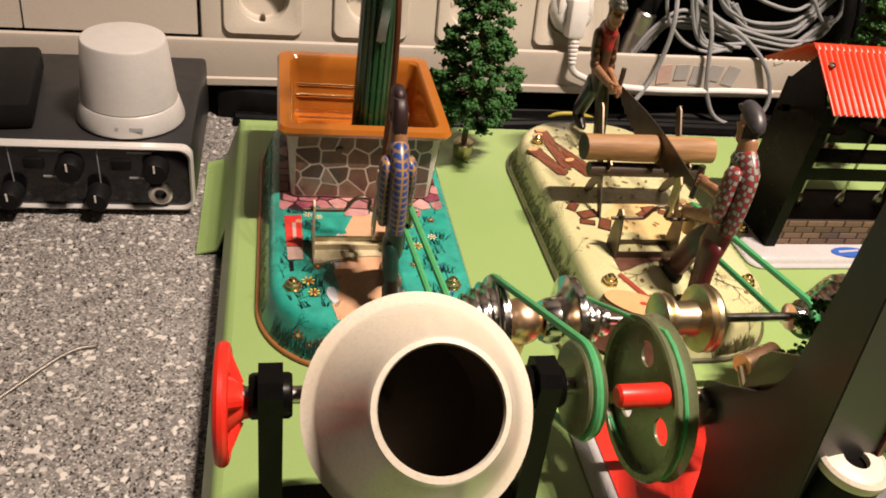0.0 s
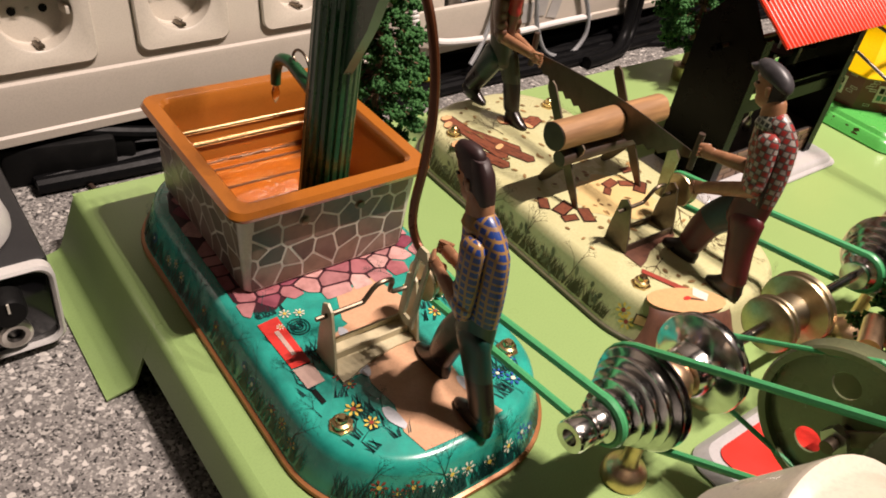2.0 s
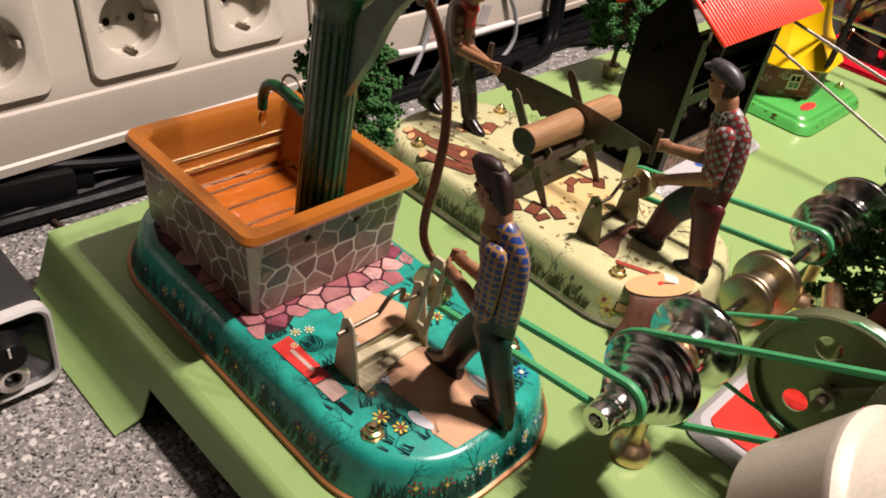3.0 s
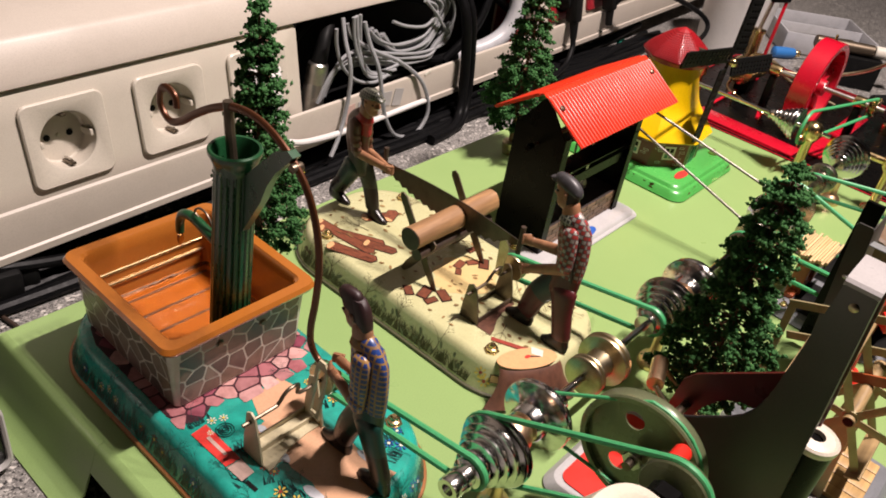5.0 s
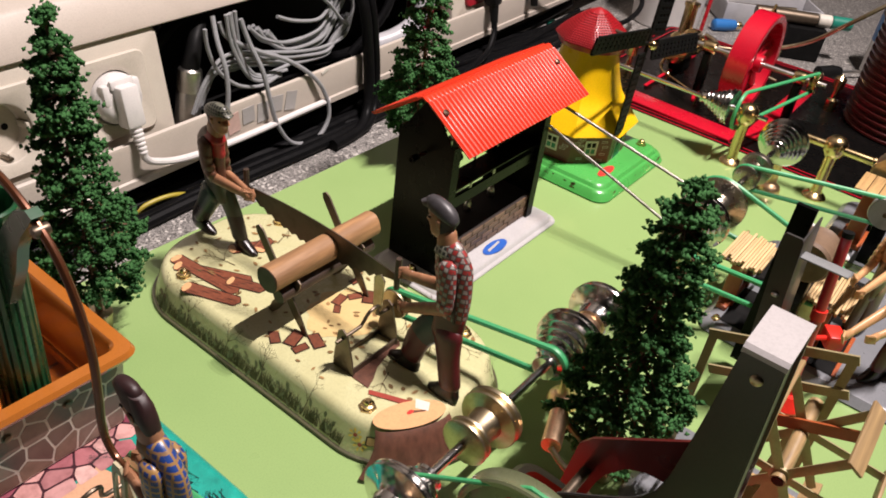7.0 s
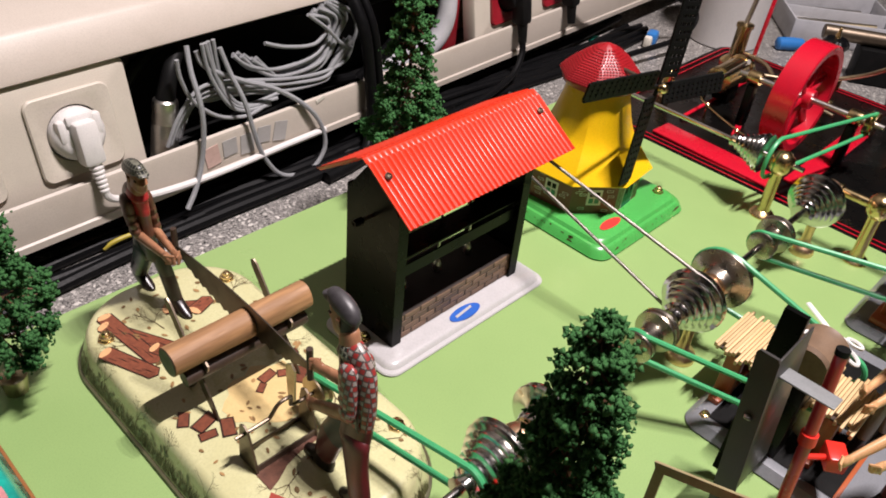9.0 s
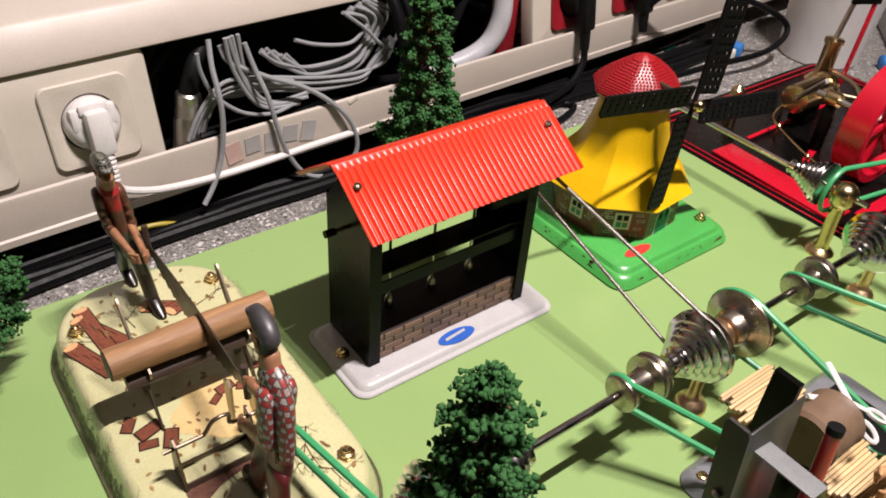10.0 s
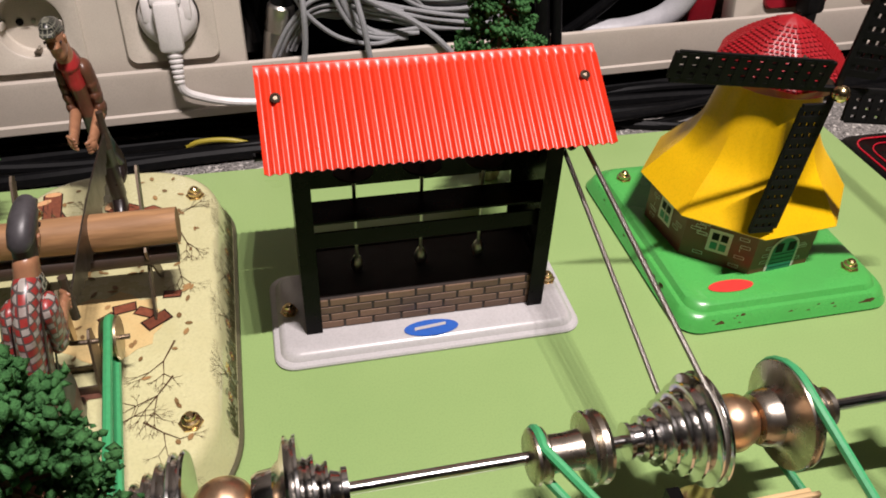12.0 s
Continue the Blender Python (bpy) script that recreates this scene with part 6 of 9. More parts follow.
man("painted tin sawyer in a red checked shirt and grey cap", at(-0.0040, 0, 0), 1, 0.11, (-0.0752, 0.1055, 0.30),
    ((-0.0890, 0.0560, 0.0090), (-0.0895, 0.0680, 0.0090), (-0.0885, 0.0800, 0.0100), (-0.0852, 0.0935, 0.0110), (-0.0802, 0.1020, 0.0074)),
    ((0.0018, ((-0.0850, 0.0600, 0.0092), (-0.0740, 0.0460, 0.0078), (-0.0700, 0.0300, 0.0066)), -0.0560, -0.0765, 6), (-0.0018, ((-0.0915, 0.0580, 0.0086), (-0.0945, 0.0450, 0.0068), (-0.0990, 0.0300, 0.0062)), -0.0865, -0.1055, 3)),
    ((-1, (-0.0850, 0.0955), (-0.0885, 0.0740), (-0.0640, 0.0600), 0.0), (1, (-0.0840, 0.0955), (-0.0800, 0.0770), (-0.0585, 0.0735), 0.0)),
    [M["skin"], M["cap"], M["red_plaid"], M["trousers_red"], M["boots"], M["grey_plaid"], M["trousers_teal"], M["hair"]], True, "braces", belt_z=0.0665)
man("painted tin sawyer in a brown shirt, red scarf and checked cap", at(0.0015, 0, 0), -1, -0.09, (-0.0760, 0.1040, 0.16),
    ((-0.0845, 0.0560, 0.0088), (-0.0860, 0.0680, 0.0090), (-0.0870, 0.0790, 0.0100), (-0.0850, 0.0920, 0.0108), (-0.0805, 0.1005, 0.0072)),
    ((0.0018, ((-0.0815, 0.0600, 0.0084), (-0.0755, 0.0460, 0.0068), (-0.0725, 0.0300, 0.0058)), -0.0580, -0.0765, 3), (-0.0018, ((-0.0890, 0.0580, 0.0084), (-0.0980, 0.0430, 0.0068), (-0.1070, 0.0300, 0.0058)), -0.0925, -0.1140, 6)),
    ((-1, (-0.0840, 0.0945), (-0.0815, 0.0735), (-0.0560, 0.0730), 0.1), (1, (-0.0840, 0.0945), (-0.0835, 0.0720), (-0.0600, 0.0690), 0.1)),
    [M["skin"], M["cap_check"], M["vest"], M["trousers_olive"], M["boots"], M["scarf_red"], M["trousers_green"], M["hair"]], True, "scarf", belt_z=0.0720, boot_z=0.0440)

# ---- the hammer works ----
hw = thing("hammer_works", at(0, 0), "black tin hammer works under an orange-red corrugated roof", "tin toy")
WX0, WX1, WY0, WY1 = 0.0715, 0.2155, -0.0365, 0.0275
WC = ((WX0 + WX1) / 2, (WY0 + WY1) / 2)
whx, why = (WX1 - WX0) / 2, (WY1 - WY0) / 2
bm = bmesh.new()
prof = [(0.0003, 0.0002), (0.0, 0.0012), (0.0006, 0.0020), (0.0028, 0.0026), (0.0040, 0.0046), (0.0060, 0.0058)]
add_rings(bm, [rounded(whx - i, why - i, 0.009 - i * 0.5, 6, WC, z) for i, z in prof])
part("base", bm, M["grey_tin"], hw, "worn pale grey pressed base")
for x, y in ((0.0800, -0.0035), (0.2075, -0.0035)):
    screw_on(hw, x, y, 0.0058, 0.9)
ov = part("oval_label", flat_shape([(0.1435 + 0.0128 * math.cos(a), -0.0265 + 0.0052 * math.sin(a)) for a in [2 * math.pi * k / 36 for k in range(36)]], 0.0062), M["blue"], hw, "blue oval maker's label")
part("label_bar", flat_shape([(0.1355, -0.0275), (0.1505, -0.0258), (0.1508, -0.0240), (0.1358, -0.0255)], 0.0064), M["grey_tin"], ov)
LX0, LX1, LY0, LY1, LZ = 0.0875, 0.1985, -0.0195, 0.0215, 0.121
for x, s in ((LX0, 1), (LX1, -1)):
    out = [(LY0, 0.0058), (LY1, 0.0058), (LY1, 0.098), (0.001, 0.1255), (LY0, 0.0985)]
    sw = part("side_wall", plate(out, "x", x - 0.0006, x + 0.0006), M["black"], hw)
    part("flange", box((x + s * 0.0030, LY0 - 0.0004, 0.053), (0.0072, 0.0010, 0.0944)), M["black"], sw)
    part("flange", box((x + s * 0.0030, LY1 + 0.0004, 0.053), (0.0072, 0.0010, 0.0944)), M["black"], sw)
part("cross_rail", box((0.143, LY0 + 0.0035, 0.0560), (LX1 - LX0 - 0.0014, 0.0010, 0.0080)), M["black"], hw)
part("cross_rail", box((0.143, LY0 + 0.0120, 0.0640), (LX1 - LX0 - 0.0014, 0.0160, 0.0010)), M["black"], hw)
part("cross_rail", box((0.143, LY1 - 0.003, 0.0680), (LX1 - LX0 - 0.0014, 0.0010, 0.018)), M["black"], hw)
# anvil box: dark top, brick front and back
part("anvil_box", box((0.143, 0.001, 0.0145), (LX1 - LX0 - 0.0014, 0.034, 0.0170)), M["stone_dark"], hw)
bf = part("brick_front", box((0.143, -0.0172, 0.0148), (LX1 - LX0 - 0.0076, 0.0012, 0.0178)), M["mortar"], hw, "printed brick front")
bb = part("brick_back", box((0.143, 0.0190, 0.0148), (LX1 - LX0 - 0.0076, 0.0012, 0.0178)), M["mortar"], hw, "printed brick back")
brick0 = None
rnd = random.Random(8)
for side, y in ((bf, -0.0179), (bb, 0.0197)):
    for row in range(4):
        x = LX0 + 0.0040 - (0.0065 if row % 2 else 0)
        while x < LX1 - 0.0042:
            a, b = max(x, LX0 + 0.0040), min(x + 0.0128, LX1 - 0.0040)
            if b - a > 0.0025:
                m = pose((a + b) / 2, y, 0.0082 + 0.00445 * row) @ Matrix.Diagonal(((b - a - 0.0007) / 0.01, 1, 1, 1))
                if brick0 is None:
                    brick0 = part("brick", box((0, 0, 0), (0.01, 0.0006, 0.0037), 0.0002), M["brick"], side, smooth=0)
                    brick0.matrix_basis = m
                else:
                    piece("brick", brick0, side, m)
            x += 0.0132
# camshaft, discs, three hammers
cam_z = 0.0895
cs = part("camshaft", tube([(0.0735, 0.001, cam_z), (0.2105, 0.001, cam_z)], 0.0012, 10), M["gunmetal"], hw, "thin steel camshaft")
part("end_cap", tube([(0.0735, 0.001, cam_z), (0.0795, 0.001, cam_z)], 0.0021, 10), M["black"], cs)
part("belt_wheel", lathe([(0.001, -0.003), (0.0095, -0.003), (0.0098, -0.002), (0.0080, 0), (0.0098, 0.002), (0.0095, 0.003), (0.001, 0.003)], 32, "x", (0.2075, 0.001, cam_z)), M["black"], cs, "small black belt wheel")
for k, (x, z) in enumerate(((0.1135, 0.0262), (0.1435, 0.0266), (0.1715, 0.0270))):
    hm = part("hammer", tube([(x, 0.001, z + 0.004), (x, 0.001, 0.0930)], 0.00085, 8), M["nickel"], hw, "thin steel hammer rod")
    part("hammer_head", lathe([(0.0016, z - 0.0035), (0.0027, z - 0.002), (0.0029, z + 0.0015), (0.0018, z + 0.0045), (0.0008, z + 0.006)], 14, c=(x, 0.001, 0)), M["nickel"], hm, "small turned hammer head")
    part("lift_disc", lathe([(0.0012, 0.0772), (0.0085, 0.0774), (0.0088, 0.0780), (0.0085, 0.0786), (0.0012, 0.0788)], 30, c=(x, 0.001, 0)), M["black_soft"], hm, "dark lifting disc")
# the corrugated roof: two slopes
roof = part("roof", bmesh.new(), M["red_roof"], hw, "orange-red corrugated tin roof")
RX0, RX1 = 0.0775, 0.2135
def slope(y0, z0, y1, z1):
    bm = bmesh.new()
    n = 36 * 6
    d = Vector((0, y1 - y0, z1 - z0))
    nrm = Vector((0, -d.z, d.y)).normalized()
    if nrm.z < 0:
        nrm = -nrm
    lo = []
    for k in range(n + 1):
        x = RX0 + (RX1 - RX0) * k / n
        wv = 0.00092 * math.cos(2 * math.pi * 36 * k / n)
        rows4 = []
        for t, amp in ((0.0, 0.0), (0.07, 0.0), (0.10, 1.0), (0.985, 1.0)):
            p = Vector((x, y0, z0)) + d * t + nrm * wv * amp
            rows4.append(p)
        lo.append(rows4)
    grid = [[bm.verts.new(p) for p in r] for r in lo]
    under = [[bm.verts.new(p - nrm * 0.0006) for p in r] for r in lo]
    for a, b, c, e in zip(grid, grid[1:], under, under[1:]):
        for i in range(3):
            bm.faces.new((a[i], b[i], b[i + 1], a[i + 1]))
            bm.faces.new((c[i], c[i + 1], e[i + 1], e[i]))
        bm.faces.new((a[3], b[3], e[3], c[3]))
        bm.faces.new((a[0], c[0], e[0], b[0]))
    for a, c in ((grid[0], under[0]), (grid[-1], under[-1])):
        for i in range(3):
            bm.faces.new((a[i], a[i + 1], c[i + 1], c[i]))
    bmesh.ops.recalc_face_normals(bm, faces=bm.faces[:])
    return bm
part("roof_slope", slope(-0.0005, 0.1295, -0.0375, 0.1045), M["red_roof"], roof, smooth=80)
part("roof_slope", slope(0.0005, 0.1295, 0.0375, 0.1045), M["red_roof"], roof, smooth=80)
for x in (0.0845, 0.2065):
    part("roof_rivet", lathe([(0.0019, -0.0006), (0.0021, 0.0006), (0.0012, 0.0012), (0.0008, 0.0004)], 14, c=(0, 0, 0)), M["gunmetal"], roof).matrix_basis = pose(x, -0.0125, 0.1222, 34, 0, 0)

# ---- the windmill ----
MX, MY = 0.3180, 0.0180
mill = thing("toy_windmill", at(MX, MY, 0, 0), "tin windmill with yellow body, crimson cap and green base", "tin toy")
bm = bmesh.new()
prof = [(0.0006, 0.0002), (0.0, 0.0014), (0.0008, 0.0026), (0.0022, 0.0060), (0.0042, 0.0082), (0.0062, 0.0086), (0.0078, 0.0112), (0.0102, 0.0122)]
add_rings(bm, [rounded(0.0585 - i, 0.0680 - i, 0.012 - i * 0.4, 7, (0, 0), z) for i, z in prof])
part("base", bm, M["mill_green"], mill, "grass-green pressed base with rust chips")
for x, y in ((-0.0410, 0.0480), (0.0415, -0.0480), (0.0415, 0.048)):
    screw_on(mill, x, y, 0.0122, 0.95)
rnd = random.Random(21)
for k in range(34):
    s = rnd.choice((-1, 1, -1))
    u = rnd.uniform(-0.044, 0.044)
    z = rnd.uniform(0.0030, 0.0075)
    i = 0.0008 + (z - 0.0026) * 0.45
    w = rnd.uniform(0.0004, 0.0016) * (1.9 if abs(u) > 0.036 else 1)
    if k % 2:
        bm = flat_shape(blob(u, z, w, w * 0.7, k, 9, 0.35), 0)
        bmesh.ops.transform(bm, matrix=Matrix(((1, 0, 0, 0), (0, 0, 1, -(0.0681 - i)), (0, 1, 0, 0), (0, 0, 0, 1))), verts=bm.verts[:])
    else:
        bm = flat_shape(blob(u, z, w, w * 0.7, k, 9, 0.35), 0)
        bmesh.ops.transform(bm, matrix=Matrix(((0, 0, -1, -(0.0586 - i)), (1, 0, 0, 0), (0, 1, 0, 0), (0, 0, 0, 1))), verts=bm.verts[:])
    part("rust_chip", bm, M["rust"], mill, smooth=0)
part("oval_label", flat_shape(blob(-0.0260, -0.0500, 0.0120, 0.0042, 2, 28, 0.01), 0.0126), M["label_red"], mill, "red oval maker's mark")


def octagon(r, z, turn=28.0):
    return [(r * math.cos(radians(turn + 45 * k)), r * math.sin(radians(turn + 45 * k)), z) for k in range(8)]


OCT = 0.0455
bm = bmesh.new()
add_rings(bm, [octagon(OCT, 0.0120), octagon(OCT, 0.0395)])
house = part("octagon_house", bm, M["mill_brick"], mill, "brick-printed octagonal house", smooth=0)
# printed windows, door and bricks on its faces
ap = OCT * math.cos(radians(22.5))
def on_face(k, u, z, out=0.0003):
    a = radians(45 * k + 5.5)
    n, t = Vector((math.cos(a), math.sin(a), 0)), Vector((-math.sin(a), math.cos(a), 0))
    return n * (ap + out) + t * u + Vector((0, 0, z))
def face_poly(k, pts, out):
    bm = bmesh.new()
    bm.faces.new([bm.verts.new(on_face(k, u, z, out)) for u, z in pts])
    bmesh.ops.triangulate(bm, faces=bm.faces[:])
    return bm
def rect(u, z, w, h):
    return [(u - w, z - h), (u + w, z - h), (u + w, z + h), (u - w, z + h)]
rb = random.Random(4)
for k in range(8):
    door = k == 6
    if door:
        arch = lambda s: [(-0.0085 * s, 0.0124)] + [(0.0085 * s * -math.cos(math.pi * i / 12), 0.0246 + 0.0085 * s * math.sin(math.pi * i / 12)) for i in range(13)] + [(0.0085 * s, 0.0124)]
        w = part("door", face_poly(k, arch(1.0), 0.0003), M["white_print"], house, smooth=0)
        part("door_leaf", face_poly(k, arch(0.84), 0.0005), M["door_green"], w, smooth=0)
        for u in (-0.0036, 0.0036):
            part("door_pane", face_poly(k, rect(u, 0.0266, 0.0022, 0.0028), 0.0007), M["black_soft"], w, smooth=0)
        for i in range(4):
            part("door_board", face_poly(k, rect(0, 0.0145 + 0.0026 * i, 0.0066, 0.0002), 0.0007), M["black_soft"], w, smooth=0)
    else:
        w = part("window", face_poly(k, rect(0, 0.0262, 0.0056, 0.0066), 0.0003), M["white_print"], house, smooth=0)
        for sx in (-1, 1):
            for sz in (-1, 1):
                part("pane", face_poly(k, rect(sx * 0.0022, 0.0262 + sz * 0.0028, 0.0017, 0.0021), 0.0005), M["door_green"] if sz < 0 else M["black_soft"], w, smooth=0)
    for i in range(11):
        u, z = rb.choice((-1, 1)) * rb.uniform(0.0085, 0.0130), rb.uniform(0.0140, 0.0365)
        bm = bmesh.new()
        for (a, b, c, d) in ((u - 0.0024, z, 0.0048, 0.0003), (u - 0.0024, z + 0.0016, 0.0048, 0.0003), (u - 0.0024, z, 0.0003, 0.0018), (u + 0.0022, z, 0.0003, 0.0018)):
            if abs(a) > 0.0150 or abs(a + c) > 0.0150:
                continue
            bm.faces.new([bm.verts.new(on_face(k, p, q, 0.0002)) for p, q in ((a, b), (a + c, b), (a + c, b + d), (a, b + d))])
        if len(bm.faces):
            part("printed_brick", bm, M["white_print"], house, smooth=0)
        else:
            bm.free()
# the flaring yellow body
bm = bmesh.new()
rows = []
for r, z, _ in smooth_path([(0.0525, 0.0395, 0), (0.0430, 0.0515, 0), (0.0322, 0.0655, 0), (0.0256, 0.0850, 0), (0.0220, 0.1030, 0)], 5):
    soft = max(0.0, min(0.8, (z - 0.058) / 0.035))
    row = []
    for k in range(48):
        a = radians(28 + 7.5 * k)
        fac = math.cos(radians(22.5)) / math.cos(radians((7.5 * k) % 45 - 22.5))
        row.append((r * (fac + (1 - fac) * soft) * math.cos(a), r * (fac + (1 - fac) * soft) * math.sin(a), z))
    rows.append(row)
rows.insert(0, [(x * 0.985, y * 0.985, 0.0385) for x, y, _ in rows[0]])
add_rings(bm, rows)
part("yellow_body", bm, M["yellow"], mill, "glossy yellow flaring body with soft facets", smooth=24)
# the cap: a soft-cornered octagonal dome covered in small pressed shingles
def cap_point(a, t, out=0.0):
    """On the cap: direction a, t from its brim (0) to its tip (1)."""
    r = 0.0304 * (1 - t ** 1.42) ** 0.84 + 0.0006
    z = 0.1040 + 0.0244 * t
    fac = math.cos(radians(22.5)) / math.cos(((a - radians(28)) % radians(45)) - radians(22.5))
    fac = 1.15 * fac - 0.15
    return Vector(((r + out) * fac * math.cos(a), (r + out) * fac * math.sin(a) * (1 - 0.10 * t), z + out * 0.7))


bm = bmesh.new()
rings = [[(r * math.cos(2 * math.pi * k / 40), r * math.sin(2 * math.pi * k / 40), z) for k in range(40)] for r, z in ((0.0215, 0.0985), (0.0275, 0.1000))]
rings += [[cap_point(2 * math.pi * k / 40, t, o) for k in range(40)] for t, o in ((0.0, -0.0006), (0.0, 0.0), (0.08, 0.0), (0.2, 0.0), (0.35, 0.0), (0.5, 0.0), (0.65, 0.0), (0.8, 0.0), (0.91, 0.0), (0.97, 0.0), (1.0, 0.0))]
add_rings(bm, rings)
capm = part("cap", bm, M["mill_red"], mill, "crimson shingled cap", smooth=40)
verts, faces = [], []
for i in range(15):
    t = 0.06 + 0.058 * i
    n = max(8, int(84 * (1 - t ** 1.42) ** 0.84))
    for k in range(n):
        a = 2 * math.pi * (k + 0.5 * (i % 2)) / n
        da, dt = 0.36 * 2 * math.pi / n, 0.020
        b = len(verts)
        verts += [cap_point(a - da, t - dt, 0.00055), cap_point(a + da, t - dt, 0.00055), cap_point(a + da * 0.7, t + dt, 0.00005), cap_point(a - da * 0.7, t + dt, 0.00005), cap_point(a - da, t - dt, -0.0002), cap_point(a + da, t - dt, -0.0002)]
        faces += [(b, b + 1, b + 2, b + 3), (b + 4, b + 5, b + 1, b), (b + 5, b + 2, b + 1), (b + 4, b, b + 3)]
me = bpy.data.meshes.new("shingles")
me.from_pydata([tuple(v) for v in verts], [], faces)
me.materials.append(M["mill_red"])
sh_ob = new("shingles", me)
sh_ob.parent = capm
tagged(sh_ob, kind="stuff")
# sails on their axle; hub towards the front right
hub_local = Vector((0.3105 - MX, -0.0312 - MY, 0.1168))
d = Vector((hub_local.x, hub_local.y, 0)).normalized()
axle = part("axle", tube([Vector((0, 0, 0.1150)), hub_local + d * 0.003], 0.0016, 10), M["gunmetal"], mill, "dark steel axle")
side = Vector((-d.y, d.x, 0))
hub = part("hub", ball_bm(0.0036, 18), M["brass"], mill, "brass hub nut")
hub.location = hub_local + d * 0.004
for k in range(4):
    ang = radians(86 + 90 * k)
    ex = side * math.cos(ang) + Vector((0, 0, 1)) * math.sin(ang)
    ey = -side * math.sin(ang) + Vector((0, 0, 1)) * math.cos(ang)
    ez = ex.cross(ey)
    ey2 = (ez * math.sin(0.18) - ey * math.cos(0.18)).normalized()
    ez2 = ex.cross(ey2)
    m = Matrix(((ex.x, ey2.x, ez2.x, hub_local.x), (ex.y, ey2.y, ez2.y, hub_local.y), (ex.z, ey2.z, ez2.z, hub_local.z), (0, 0, 0, 1)))
    bm = bmesh.new()
    L0, L1, w = 0.008, 0.072, 0.0110
    add_box(bm, (0.036, 0, 0.0004), (0.072, 0.0026, 0.0022), 0.0004)
    for j in range(4):
        add_box(bm, ((L0 + L1) / 2, 0.0018 + 0.0036 * j, 0), (L1 - L0, 0.0023, 0.0011))
    for j in range(13):
        add_box(bm, (L0 + (L1 - L0) * j / 12, 0.0070, 0), (0.0031, w + 0.001, 0.0016))
    sail = part("sail", bm, M["black_soft"], mill, "black lattice sail", smooth=0)
    sail.matrix_basis = m

# ---- the line shaft with its cone pulleys ----
SY, SZ = -0.137, 0.0530


CONE = ((0.0014, 0), (0.0188, 0), (0.0195, 0.0006), (0.0195, 0.0012), (0.0176, 0.0024), (0.0190, 0.0036), (0.0192, 0.0044), (0.0184, 0.0050), (0.0164, 0.0054), (0.0152, 0.0064), (0.0166, 0.0076), (0.0166, 0.0086), (0.0140, 0.0092), (0.0130, 0.0102), (0.0142, 0.0114), (0.0142, 0.0124), (0.0118, 0.0130), (0.0108, 0.0140), (0.0119, 0.0152), (0.0119, 0.0162), (0.0096, 0.0168), (0.0087, 0.0178), (0.0097, 0.0190), (0.0097, 0.0200), (0.0075, 0.0206), (0.0068, 0.0216), (0.0077, 0.0228), (0.0077, 0.0238), (0.0056, 0.0246), (0.0052, 0.0270), (0.0062, 0.0276), (0.0062, 0.0290), (0.0014, 0.0294))
DRUM = ((0.0014, 0), (0.0085, 0), (0.0096, 0.0018), (0.0102, 0.0062), (0.0124, 0.0084), (0.0172, 0.0097), (0.0190, 0.0103), (0.0193, 0.0111), (0.0174, 0.0122), (0.0190, 0.0133), (0.0190, 0.0142), (0.0154, 0.0149), (0.0120, 0.0154), (0.0111, 0.0168), (0.0122, 0.0180), (0.0122, 0.0189), (0.0094, 0.0196), (0.0086, 0.0210), (0.0096, 0.0221), (0.0096, 0.0229), (0.0066, 0.0236), (0.0058, 0.0262), (0.0070, 0.0268), (0.0070, 0.0286), (0.0014, 0.0290))
SPOOL = ((0.0014, 0), (0.0096, 0), (0.0110, 0.0008), (0.0112, 0.0018), (0.0092, 0.0030), (0.0108, 0.0042), (0.0110, 0.0052), (0.0096, 0.0060), (0.0076, 0.0064), (0.0074, 0.0120), (0.0080, 0.0172), (0.0100, 0.0180), (0.0142, 0.0186), (0.0146, 0.0196), (0.0124, 0.0208), (0.0144, 0.0220), (0.0147, 0.0238), (0.0138, 0.0252), (0.0014, 0.0256))


def turned(name, outline, x, sign, parent, mat, label, scale=1.0, length=1.0):
    """A piece turned on the lathe, its axis along the shaft: outline as (radius, distance from x)."""
    bm = lathe([(r * scale, sign * h * length) for r, h in outline], 56, "x", (x, SY, SZ))
    bmesh.ops.recalc_face_normals(bm, faces=bm.faces[:])
    return part(name, bm, M[mat], parent, label)


def add_cone(x, sign, parent, mat="steel"):
    return turned("cone_pulley", CONE, x, sign, parent, mat, "turned steel cone pulley")


shaft = thing("line_shaft", at(0, 0), "long steel line shaft with cone pulleys on brass posts", "line shaft")
part("rod", tube([(-0.1530, SY, SZ), (0.395, SY, SZ)], 0.0021, 14), M["steel"], shaft, "bright steel rod")
POSTS = (-0.1095, 0.0555, 0.2228, 0.3960)
for x in POSTS:
    bm = lathe([(0.0090, 0.0), (0.0092, 0.0012), (0.0088, 0.0040), (0.0074, 0.0066), (0.0050, 0.0082), (0.0036, 0.0100), (0.0033, 0.016), (0.0034, 0.034), (0.0040, SZ - 0.011), (0.0062, SZ - 0.0082), (0.0086, SZ - 0.0050), (0.0100, SZ), (0.0090, SZ + 0.0046), (0.0064, SZ + 0.0080), (0.0034, SZ + 0.0096), (0.0001, SZ + 0.0101)], 32, c=(x, SY, 0))
    part("bearing_post", bm, M["copper"], shaft, "turned brass bearing post with a ball head")
for x in POSTS[:3]:
    add_cone(x - 0.0095, -1, shaft)
for x in POSTS[:3]:
    turned("flared_drum", DRUM, x + 0.0085, 1, shaft, "bronze_steel" if x > 0.1 else "steel", "turned steel drum with a broad flange and stepped end")
